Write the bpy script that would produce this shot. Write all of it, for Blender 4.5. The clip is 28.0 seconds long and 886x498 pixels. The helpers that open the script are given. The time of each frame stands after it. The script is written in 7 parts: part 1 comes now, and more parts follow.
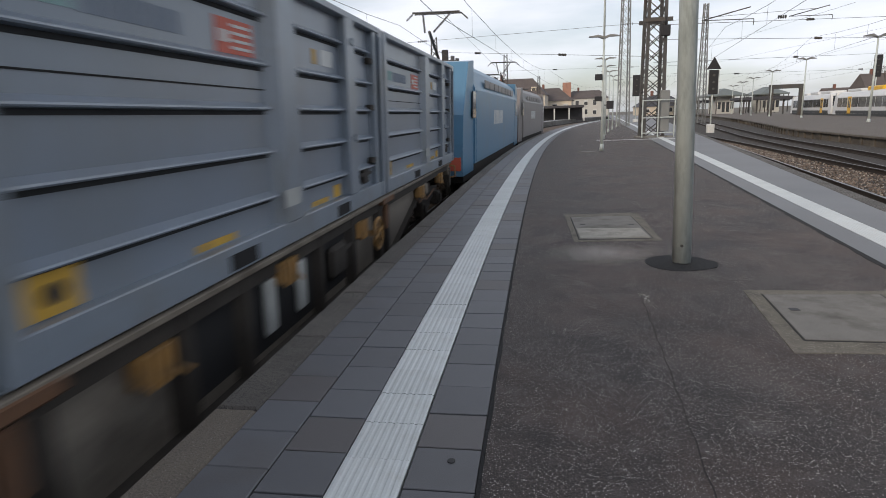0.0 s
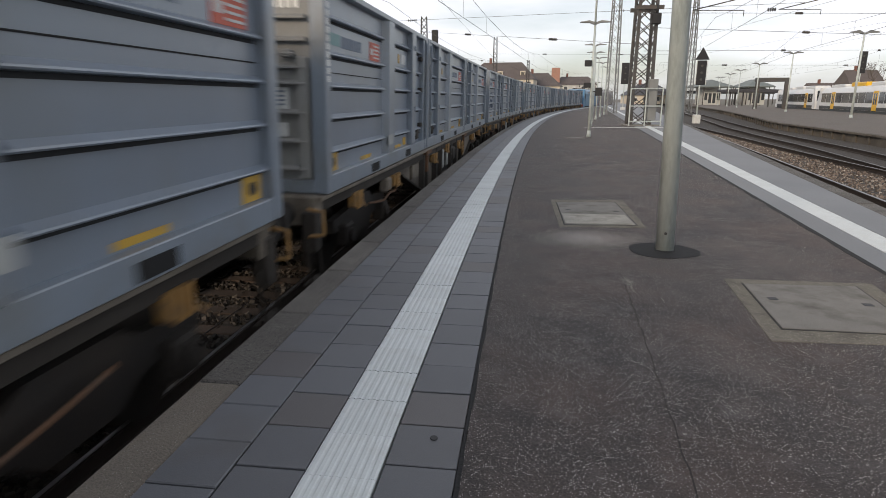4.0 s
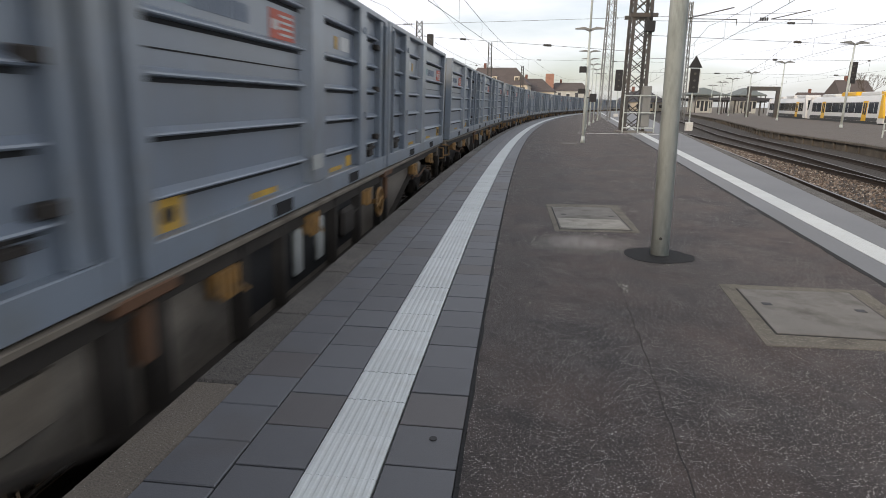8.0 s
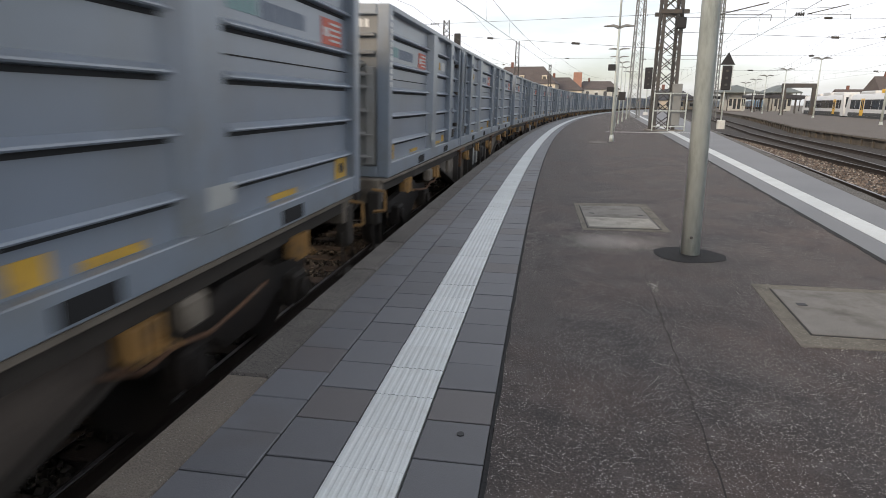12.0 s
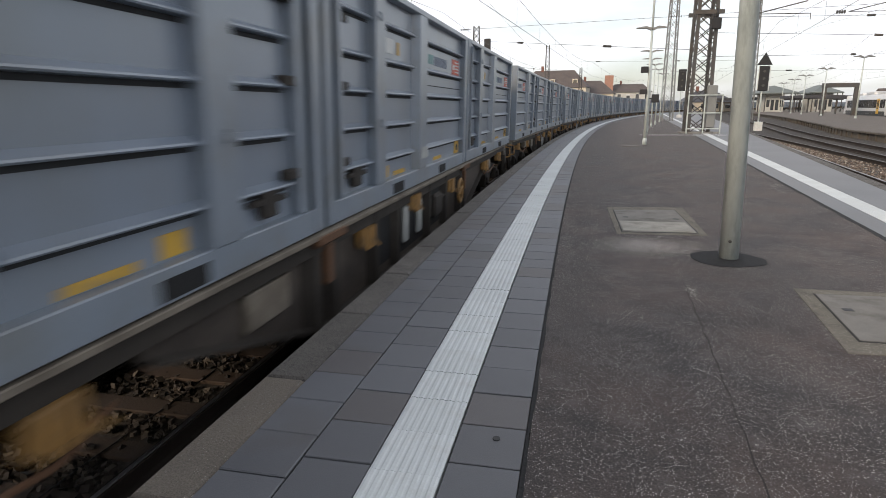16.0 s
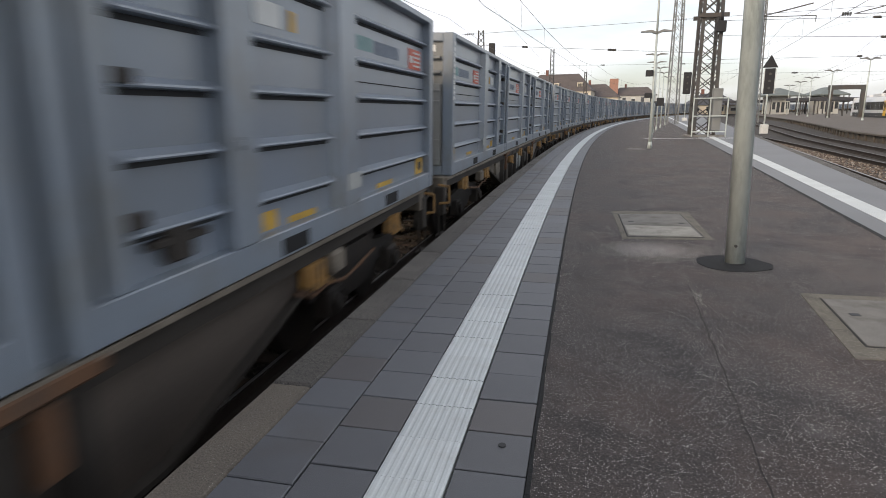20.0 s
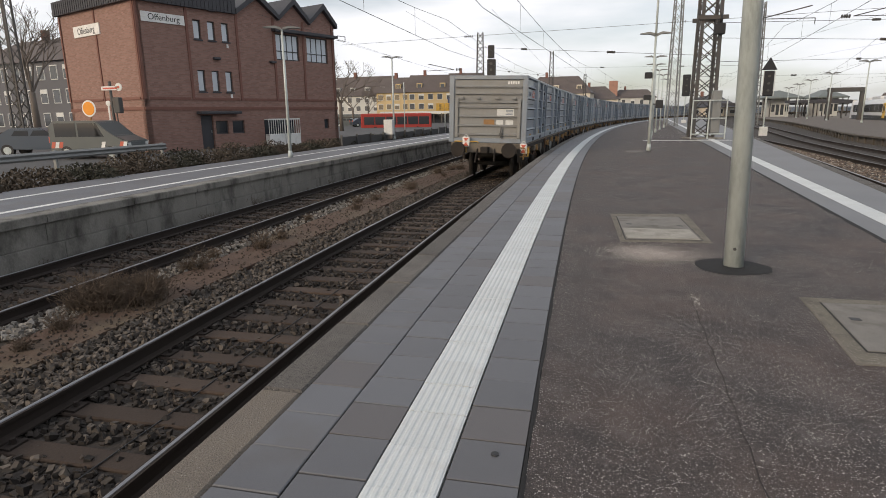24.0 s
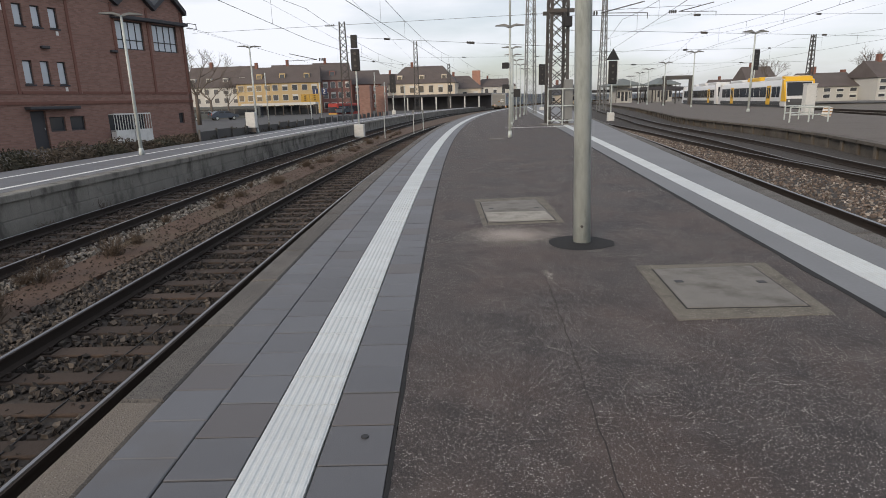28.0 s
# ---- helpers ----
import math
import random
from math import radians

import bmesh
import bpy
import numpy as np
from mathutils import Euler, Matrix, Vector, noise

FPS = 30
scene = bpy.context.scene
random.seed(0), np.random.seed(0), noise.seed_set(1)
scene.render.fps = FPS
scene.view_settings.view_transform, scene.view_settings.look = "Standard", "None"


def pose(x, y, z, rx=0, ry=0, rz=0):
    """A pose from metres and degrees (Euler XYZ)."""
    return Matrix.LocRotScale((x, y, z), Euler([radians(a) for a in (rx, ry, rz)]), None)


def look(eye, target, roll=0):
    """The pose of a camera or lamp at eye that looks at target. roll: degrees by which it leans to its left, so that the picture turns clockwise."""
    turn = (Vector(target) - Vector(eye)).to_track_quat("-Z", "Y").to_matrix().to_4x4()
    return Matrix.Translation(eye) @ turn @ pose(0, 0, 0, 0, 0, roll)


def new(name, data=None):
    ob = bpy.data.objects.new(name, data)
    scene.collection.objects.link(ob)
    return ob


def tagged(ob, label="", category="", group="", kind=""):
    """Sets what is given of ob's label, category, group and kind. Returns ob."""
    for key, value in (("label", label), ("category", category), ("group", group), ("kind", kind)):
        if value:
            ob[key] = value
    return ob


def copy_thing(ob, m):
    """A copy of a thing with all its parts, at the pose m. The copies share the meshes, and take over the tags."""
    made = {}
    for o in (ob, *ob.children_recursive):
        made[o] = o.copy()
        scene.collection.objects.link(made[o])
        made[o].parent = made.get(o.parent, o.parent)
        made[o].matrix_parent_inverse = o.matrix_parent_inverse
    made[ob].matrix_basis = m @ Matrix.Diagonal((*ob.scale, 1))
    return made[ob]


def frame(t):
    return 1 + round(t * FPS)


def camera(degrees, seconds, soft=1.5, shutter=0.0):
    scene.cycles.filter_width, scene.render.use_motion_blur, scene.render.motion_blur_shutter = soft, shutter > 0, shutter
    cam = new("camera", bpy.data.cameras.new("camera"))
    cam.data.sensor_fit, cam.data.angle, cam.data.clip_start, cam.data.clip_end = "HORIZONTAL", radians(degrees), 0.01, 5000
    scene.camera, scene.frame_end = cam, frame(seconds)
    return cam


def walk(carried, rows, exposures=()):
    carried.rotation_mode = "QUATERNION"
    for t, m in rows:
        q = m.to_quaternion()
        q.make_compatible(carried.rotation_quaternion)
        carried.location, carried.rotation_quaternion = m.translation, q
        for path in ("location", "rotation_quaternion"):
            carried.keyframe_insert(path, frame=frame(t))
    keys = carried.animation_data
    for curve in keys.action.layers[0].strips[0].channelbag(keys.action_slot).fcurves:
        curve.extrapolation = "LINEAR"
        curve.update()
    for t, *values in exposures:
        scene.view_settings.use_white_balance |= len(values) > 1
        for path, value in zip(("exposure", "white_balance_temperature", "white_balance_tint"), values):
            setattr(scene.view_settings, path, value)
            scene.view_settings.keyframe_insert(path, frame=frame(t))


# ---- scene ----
cam = camera(74.0, 28.0, soft=0.9, shutter=0.2)

PATH = [
    (0, (0.846, -1.952, 1.467), (0.5337, -0.0254, 1.0303), -2.12),
    (0.5, (0.843, -1.949, 1.459), (0.5342, -0.0248, 1.0089), -1.96),
    (1, (0.847, -1.956, 1.460), (0.5460, -0.0340, 0.9980), -1.63),
    (1.5, (0.848, -1.957, 1.458), (0.5586, -0.0352, 0.9871), -1.30),
    (2, (0.845, -1.957, 1.459), (0.5647, -0.0352, 0.9813), -0.83),
    (2.5, (0.846, -1.969, 1.458), (0.5723, -0.0459, 0.9811), -0.55),
    (3, (0.842, -1.974, 1.456), (0.5771, -0.0518, 0.9729), -0.20),
    (3.5, (0.833, -1.957, 1.454), (0.5722, -0.0364, 0.9614), -0.12),
    (5.5, (0.816, -1.972, 1.452), (0.5789, -0.0494, 0.9536), 0.20),
    (6, (0.813, -1.979, 1.452), (0.5802, -0.0558, 0.9533), 0.47),
    (6.5, (0.806, -1.979, 1.445), (0.5787, -0.0541, 0.9527), 0.84),
    (7, (0.801, -1.974, 1.441), (0.5778, -0.0468, 0.9537), 1.13),
    (7.5, (0.793, -1.978, 1.439), (0.5677, -0.0510, 0.9531), 0.80),
    (8, (0.789, -1.976, 1.443), (0.5574, -0.0487, 0.9605), 0.71),
    (8.5, (0.782, -1.970, 1.433), (0.5487, -0.0422, 0.9559), 0.98),
    (9, (0.779, -1.965, 1.426), (0.5219, -0.0406, 0.9473), 1.02),
    (9.5, (0.784, -1.968, 1.434), (0.5143, -0.0462, 0.9500), 0.66),
    (10, (0.788, -1.974, 1.433), (0.5172, -0.0528, 0.9491), 0.43),
    (10.5, (0.796, -1.998, 1.432), (0.5087, -0.0779, 0.9499), 0.23),
    (11, (0.773, -1.996, 1.426), (0.4650, -0.0805, 0.9398), 0.46),
    (11.5, (0.783, -1.993, 1.433), (0.4665, -0.0792, 0.9464), 0.46),
    (13.5, (0.772, -2.005, 1.428), (0.4371, -0.0906, 0.9561), -0.31),
    (14, (0.769, -2.000, 1.427), (0.4105, -0.0896, 0.9567), -0.31),
    (14.5, (0.771, -1.996, 1.423), (0.4046, -0.0864, 0.9542), -0.38),
    (15, (0.765, -1.996, 1.425), (0.3830, -0.0903, 0.9542), -0.40),
    (15.5, (0.760, -2.003, 1.436), (0.3570, -0.1008, 0.9688), -0.40),
    (16, (0.759, -2.001, 1.425), (0.3387, -0.1024, 0.9579), -0.47),
    (16.5, (0.765, -2.003, 1.426), (0.3320, -0.1081, 0.9554), -0.31),
    (17, (0.763, -2.015, 1.434), (0.3279, -0.1210, 0.9626), -0.52),
    (17.5, (0.765, -1.996, 1.436), (0.3334, -0.0998, 0.9671), -0.45),
    (18, (0.759, -1.982, 1.423), (0.3305, -0.0837, 0.9632), -0.83),
    (18.5, (0.769, -1.998, 1.443), (0.3362, -0.1013, 0.9790), -0.84),
    (19, (0.775, -2.015, 1.446), (0.3363, -0.1174, 0.9901), -1.08),
    (19.5, (0.773, -2.017, 1.441), (0.3323, -0.1197, 0.9876), -1.09),
    (20, (0.762, -2.010, 1.442), (0.3234, -0.1121, 0.9882), -0.79),
    (20.5, (0.757, -1.998, 1.433), (0.3207, -0.0979, 0.9852), -0.48),
    (21, (0.753, -1.987, 1.434), (0.3158, -0.0865, 0.9905), -0.17),
    (21.5, (0.763, -1.987, 1.435), (0.3244, -0.0857, 0.9948), -0.06),
    (23.5, (0.760, -1.965, 1.430), (0.3258, -0.0632, 0.9885), -0.54),
    (24, (0.782, -1.945, 1.437), (0.3448, -0.0456, 0.9898), -0.74),
    (24.5, (0.827, -1.955, 1.447), (0.5851, -0.0220, 0.9934), -0.31),
    (25, (0.849, -1.970, 1.450), (0.7268, -0.0285, 0.9870), -0.53),
    (25.5, (0.854, -1.980, 1.449), (0.7591, -0.0381, 0.9798), -0.85),
    (26, (0.855, -1.988, 1.445), (0.7751, -0.0478, 0.9678), -0.90),
    (26.5, (0.861, -2.007, 1.447), (0.7904, -0.0670, 0.9641), -1.03),
    (27, (0.876, -2.023, 1.453), (0.8280, -0.0830, 0.9711), -1.37),
    (27.5, (0.870, -2.018, 1.444), (0.8334, -0.0786, 0.9550), -1.44),
    (28, (0.885, -2.035, 1.455), (0.8599, -0.0953, 0.9683), -1.61),
]
walk(cam, [(t, look(eye, target, roll)) for t, eye, target, roll in PATH],
     exposures=[(0, 0.0, 6500, 10), (3, 0.12, 6700, 10), (6, 0.14, 6750, 10), (9, 0.23, 6750, 10), (14, 0.33, 6750, 10), (21, 0.32, 6750, 10), (23.5, 0.06, 6900, 10), (25, -0.02, 6620, 10), (28, -0.04, 6560, 10)])

# ---- world, sun ----
SUN_EL, SUN_AZ = 22.0, 215.0          # degrees; azimuth clockwise from +y
world = bpy.data.worlds.new("sky")
scene.world = world
world.use_nodes = True
wn, wl = world.node_tree.nodes, world.node_tree.links
sky = wn.new("ShaderNodeTexSky")
sky.sky_type = "NISHITA"
sky.sun_disc = False
sky.sun_elevation, sky.sun_rotation = radians(SUN_EL), radians(SUN_AZ)
sky.air_density, sky.dust_density = 1.0, 2.0
coord = wn.new("ShaderNodeTexCoord")
stretch = wn.new("ShaderNodeMapping")
stretch.inputs["Scale"].default_value = (1.2, 1.2, 5.0)
clouds = wn.new("ShaderNodeTexNoise")
clouds.inputs["Scale"].default_value = 1.6
clouds.inputs["Detail"].default_value = 7.0
cover = wn.new("ShaderNodeMapRange")
cover.inputs["From Min"].default_value, cover.inputs["From Max"].default_value = 0.36, 0.60
cover.inputs["To Min"].default_value, cover.inputs["To Max"].default_value = 0.22, 1.0
mixsky = wn.new("ShaderNodeMix")
mixsky.data_type = "RGBA"
mixsky.inputs[7].default_value = (8.6, 8.9, 9.6, 1)
bg = wn["Background"]
bg.inputs["Strength"].default_value = 0.112
wl.new(coord.outputs["Generated"], stretch.inputs["Vector"])
wl.new(stretch.outputs["Vector"], clouds.inputs["Vector"])
wl.new(clouds.outputs["Fac"], cover.inputs["Value"])
wl.new(cover.outputs["Result"], mixsky.inputs[0])
wl.new(sky.outputs["Color"], mixsky.inputs[6])
wl.new(mixsky.outputs[2], bg.inputs["Color"])
sun = new("sun", bpy.data.lights.new("sun", "SUN"))
sun.data.energy, sun.data.angle, sun.data.color = 1.8, radians(14), (1.0, 0.82, 0.62)
sun_dir = Vector((math.sin(radians(SUN_AZ)) * math.cos(radians(SUN_EL)),
                  math.cos(radians(SUN_AZ)) * math.cos(radians(SUN_EL)), math.sin(radians(SUN_EL))))
sun.matrix_world = look((0, 0, 60), Vector((0, 0, 60)) - sun_dir)


# ---- materials ----
def mat(name, base, rough=0.7, metal=0.0, var=0.18, scale=1.5, fine=60.0, grain=0.12, bump=0.15,
        stain=None, stain_amount=0.0, stain_scale=0.8, each=0.0, stretch_z=1.0):
    """Base colour, broad blotches, fine grain with relief, a second stain colour, piece to piece variation."""
    m = bpy.data.materials.new(name)
    m.use_nodes = True
    n, l = m.node_tree.nodes, m.node_tree.links
    b = n["Principled BSDF"]
    b.inputs["Roughness"].default_value, b.inputs["Metallic"].default_value = rough, metal
    tc = n.new("ShaderNodeTexCoord")
    mp = n.new("ShaderNodeMapping")
    mp.inputs["Scale"].default_value = (1, 1, stretch_z)
    l.new(tc.outputs["Object"], mp.inputs["Vector"])
    broad, small = n.new("ShaderNodeTexNoise"), n.new("ShaderNodeTexNoise")
    for t, s, d in ((broad, scale, 5.0), (small, fine, 3.0)):
        t.inputs["Scale"].default_value, t.inputs["Detail"].default_value = s, d
        l.new(mp.outputs["Vector"], t.inputs["Vector"])
    value = n.new("ShaderNodeMath")
    value.operation = "MULTIPLY_ADD"
    l.new(broad.outputs["Fac"], value.inputs[0])
    value.inputs[1].default_value, value.inputs[2].default_value = 2 * var, 1.0 - var
    v2 = n.new("ShaderNodeMath")
    v2.operation = "MULTIPLY_ADD"
    l.new(small.outputs["Fac"], v2.inputs[0])
    v2.inputs[1].default_value, v2.inputs[2].default_value = 2 * grain, 1.0 - grain
    v3 = n.new("ShaderNodeMath")
    v3.operation = "MULTIPLY"
    l.new(value.outputs[0], v3.inputs[0]), l.new(v2.outputs[0], v3.inputs[1])
    last = v3
    if each:
        info = n.new("ShaderNodeObjectInfo")
        v4 = n.new("ShaderNodeMath")
        v4.operation = "MULTIPLY_ADD"
        l.new(info.outputs["Random"], v4.inputs[0])
        v4.inputs[1].default_value, v4.inputs[2].default_value = 2 * each, 1.0 - each
        v5 = n.new("ShaderNodeMath")
        v5.operation = "MULTIPLY"
        l.new(v3.outputs[0], v5.inputs[0]), l.new(v4.outputs[0], v5.inputs[1])
        last = v5
    hsv = n.new("ShaderNodeHueSaturation")
    l.new(last.outputs[0], hsv.inputs["Value"])
    hsv.inputs["Color"].default_value = (*base, 1)
    colour = hsv.outputs["Color"]
    if stain:
        st = n.new("ShaderNodeTexNoise")
        st.inputs["Scale"].default_value, st.inputs["Detail"].default_value = stain_scale, 8.0
        st.inputs["Roughness"].default_value = 0.65
        l.new(mp.outputs["Vector"], st.inputs["Vector"])
        rg = n.new("ShaderNodeMapRange")
        rg.inputs["From Min"].default_value, rg.inputs["From Max"].default_value = 0.48, 0.68
        rg.inputs["To Max"].default_value = stain_amount
        l.new(st.outputs["Fac"], rg.inputs["Value"])
        mx = n.new("ShaderNodeMix")
        mx.data_type = "RGBA"
        l.new(rg.outputs["Result"], mx.inputs[0]), l.new(colour, mx.inputs[6])
        mx.inputs[7].default_value = (*stain, 1)
        colour = mx.outputs[2]
    l.new(colour, b.inputs["Base Color"])
    if bump:
        bp = n.new("ShaderNodeBump")
        bp.inputs["Strength"].default_value, bp.inputs["Distance"].default_value = bump, 0.01
        l.new(small.outputs["Fac"], bp.inputs["Height"]), l.new(bp.outputs["Normal"], b.inputs["Normal"])
    return m


def specks(m, colour, scale, size, share=0.55):
    """Pale chips of aggregate in a ground material."""
    n, l = m.node_tree.nodes, m.node_tree.links
    b = n["Principled BSDF"]
    old = b.inputs["Base Color"].links[0].from_socket
    tc = n.new("ShaderNodeTexCoord")
    vo = n.new("ShaderNodeTexVoronoi")
    vo.inputs["Scale"].default_value = scale
    l.new(tc.outputs["Object"], vo.inputs["Vector"])
    pick = n.new("ShaderNodeMath")
    pick.operation = "LESS_THAN"
    pick.inputs[1].default_value = size
    l.new(vo.outputs["Distance"], pick.inputs[0])
    sep = n.new("ShaderNodeSeparateColor")
    l.new(vo.outputs["Color"], sep.inputs[0])
    some = n.new("ShaderNodeMath")
    some.operation = "GREATER_THAN"
    some.inputs[1].default_value = share
    l.new(sep.outputs[0], some.inputs[0])
    both = n.new("ShaderNodeMath")
    both.operation = "MULTIPLY"
    l.new(pick.outputs[0], both.inputs[0]), l.new(some.outputs[0], both.inputs[1])
    mx = n.new("ShaderNodeMix")
    mx.data_type = "RGBA"
    l.new(both.outputs[0], mx.inputs[0]), l.new(old, mx.inputs[6])
    mx.inputs[7].default_value = (*colour, 1)
    l.new(mx.outputs[2], b.inputs["Base Color"])
    return m


def tone(m, colour, amount, scale, lo=0.45, hi=0.65, per_piece=False):
    """A second colour over a material, in broad clouds or from piece to piece."""
    n, l = m.node_tree.nodes, m.node_tree.links
    b = n["Principled BSDF"]
    old = b.inputs["Base Color"].links[0].from_socket
    if per_piece:
        src = n.new("ShaderNodeObjectInfo").outputs["Random"]
    else:
        tc, no = n.new("ShaderNodeTexCoord"), n.new("ShaderNodeTexNoise")
        no.inputs["Scale"].default_value, no.inputs["Detail"].default_value = scale, 6.0
        l.new(tc.outputs["Object"], no.inputs["Vector"])
        src = no.outputs["Fac"]
    rg = n.new("ShaderNodeMapRange")
    rg.inputs["From Min"].default_value, rg.inputs["From Max"].default_value = lo, hi
    rg.inputs["To Max"].default_value = amount
    l.new(src, rg.inputs["Value"])
    mx = n.new("ShaderNodeMix")
    mx.data_type = "RGBA"
    l.new(rg.outputs["Result"], mx.inputs[0]), l.new(old, mx.inputs[6])
    mx.inputs[7].default_value = (*colour, 1)
    l.new(mx.outputs[2], b.inputs["Base Color"])
    return m


def bricked(name, base, mortar, size, rough=0.85):
    """Brickwork seen from afar: rows in the wall's own u (x) and z."""
    m = mat(name, base, rough, var=0.2, scale=0.7, fine=30, grain=0.15)
    n, l = m.node_tree.nodes, m.node_tree.links
    b = n["Principled BSDF"]
    old = b.inputs["Base Color"].links[0].from_socket
    tc, mp = n.new("ShaderNodeTexCoord"), n.new("ShaderNodeMapping")
    mp.inputs["Rotation"].default_value = (radians(90), 0, 0)
    br = n.new("ShaderNodeTexBrick")
    br.inputs["Scale"].default_value = 1.0
    br.inputs["Brick Width"].default_value, br.inputs["Row Height"].default_value = size
    br.inputs["Mortar Size"].default_value = 0.008
    br.inputs["Color2"].default_value = (base[0] * 0.75, base[1] * 0.72, base[2] * 0.7, 1)
    br.inputs["Mortar"].default_value = (*mortar, 1)
    l.new(tc.outputs["Object"], mp.inputs["Vector"]), l.new(mp.outputs["Vector"], br.inputs["Vector"])
    l.new(old, br.inputs["Color1"]), l.new(br.outputs["Color"], b.inputs["Base Color"])
    return m


def glass(name, tint=(0.35, 0.42, 0.5)):
    m = mat(name, tint, 0.08, var=0.1, scale=0.4, grain=0.02, bump=0)
    m.node_tree.nodes["Principled BSDF"].inputs["Specular IOR Level"].default_value = 0.9
    return m


ASPHALT = specks(specks(tone(mat("asphalt", (0.041, 0.0325, 0.0305), 0.78, var=0.6, scale=1.6, fine=110, grain=0.75, bump=1.0,
                            stain=(0.092, 0.069, 0.061), stain_amount=0.85, stain_scale=1.1), (0.043, 0.0365, 0.0355), 0.75, 0.6, 0.48, 0.62), (0.125, 0.105, 0.095), 205, 0.42, 0.55), (0.52, 0.49, 0.46), 118, 0.31, 0.66)
tone(ASPHALT, (0.090, 0.060, 0.050), 0.40, 0.9, 0.46, 0.62)
tone(ASPHALT, (0.023, 0.020, 0.021), 0.42, 2.6, 0.50, 0.64)
tone(ASPHALT, (0.115, 0.104, 0.099), 0.35, 4.5, 0.56, 0.70)
ASPHALT_PALE = mat("pale_worn_asphalt", (0.125, 0.108, 0.094), 0.92, var=0.4, scale=0.5, fine=40, grain=0.4, bump=0.5,
                   stain=(0.085, 0.072, 0.062), stain_amount=0.8, stain_scale=0.5)
TAR = mat("tar", (0.010, 0.010, 0.011), 0.9, var=0.2, grain=0.25, bump=0.4)
SLAB = mat("paving_slab", (0.108, 0.111, 0.122), 0.58, var=0.3, scale=1.5, fine=160, grain=0.16, bump=0.12, each=0.16)
tone(SLAB, (0.120, 0.125, 0.138), 0.8, 0, 0.74, 0.86, True)
tone(SLAB, (0.098, 0.09, 0.085), 0.55, 2.2, 0.5, 0.7)
tone(SLAB, (0.112, 0.101, 0.100), 0.6, 0, 0.34, 0.22, True)
SLAB_FAR = mat("paving_slab_far", (0.165, 0.168, 0.175), 0.62, var=0.2, scale=0.6, fine=30, grain=0.1)
STRIP = mat("white_ribbed_slab", (0.55, 0.58, 0.585), 0.65, var=0.12, scale=3, fine=90, grain=0.08, bump=0.1, each=0.05,
            stain=(0.42, 0.41, 0.39), stain_amount=0.45, stain_scale=4)
STONE = specks(specks(mat("kerb_stone", (0.122, 0.112, 0.102), 0.9, var=0.3, scale=1.8, fine=120, grain=0.6, bump=0.8, each=0.16,
                   stain=(0.075, 0.068, 0.062), stain_amount=0.7, stain_scale=2.6), (0.045, 0.042, 0.04), 90, 0.42, 0.45), (0.34, 0.33, 0.30), 80, 0.18, 0.8)
STONE_PALE = specks(mat("pale_kerb_stone", (0.152, 0.131, 0.110), 0.9, var=0.35, scale=2.5, fine=120, grain=0.6, bump=0.8,
                        stain=(0.14, 0.12, 0.095), stain_amount=0.6, stain_scale=2.6), (0.30, 0.28, 0.25), 80, 0.2, 0.75)
CONCRETE = mat("concrete", (0.235, 0.228, 0.21), 0.9, var=0.3, scale=1.6, fine=70, grain=0.3, bump=0.4,
               stain=(0.055, 0.052, 0.047), stain_amount=0.95, stain_scale=2.1, stretch_z=0.5)
WALL_STAINED = mat("stained_wall_concrete", (0.185, 0.177, 0.160), 0.92, var=0.4, scale=1.6, fine=60, grain=0.35, bump=0.4,
                   stain=(0.040, 0.038, 0.033), stain_amount=0.95, stain_scale=1.7, stretch_z=0.5)
COVER = mat("cover_concrete", (0.178, 0.168, 0.152), 0.88, var=0.3, scale=4.2, fine=110, grain=0.4, bump=0.3,
            stain=(0.088, 0.078, 0.066), stain_amount=0.85, stain_scale=3.2)
STRIP_OLD = mat("pale_worn_concrete", (0.30, 0.285, 0.25), 0.9, var=0.3, scale=4, fine=90, grain=0.3, bump=0.3,
                stain=(0.16, 0.145, 0.12), stain_amount=0.7, stain_scale=5)
CHIP = mat("stone_chip", (0.46, 0.43, 0.40), 0.8, var=0.3, scale=9)
JOINT = mat("joint", (0.03, 0.03, 0.03), 0.95, var=0.3)
WHITE = mat("white_paint", (0.72, 0.72, 0.70), 0.6, var=0.12, scale=2, grain=0.06, stain=(0.45, 0.44, 0.42), stain_amount=0.5, stain_scale=3)
GALV = mat("galvanised_steel", (0.48, 0.525, 0.515), 0.5, 0.05, var=0.2, scale=3, fine=25, grain=0.18, bump=0.08,
           stain=(0.28, 0.31, 0.30), stain_amount=0.85, stain_scale=9, stretch_z=0.25)
STEEL_DARK = mat("dark_lattice_steel", (0.085, 0.085, 0.085), 0.7, 0.3, var=0.25, scale=2, stain=(0.12, 0.08, 0.05), stain_amount=0.5)
STEEL_GREY = mat("grey_lattice_steel", (0.22, 0.225, 0.22), 0.6, 0.3, var=0.2)
RAIL = mat("rail_rust", (0.020, 0.0135, 0.0105), 0.92, 0.0, var=0.25, scale=3, stretch_z=1)
RAILTOP = mat("rail_head", (0.25, 0.25, 0.26), 0.42, 0.9, var=0.12, scale=2, grain=0.05, bump=0)
SLEEPER = mat("sleeper_wood", (0.046, 0.031, 0.023), 0.9, var=0.3, scale=2, fine=40, grain=0.35, bump=0.4, each=0.25)
BALLAST = mat("ballast_bed", (0.032, 0.026, 0.022), 0.95, var=0.4, scale=8, fine=30, grain=0.5, bump=1.0,
              stain=(0.09, 0.08, 0.07), stain_amount=0.7, stain_scale=14)
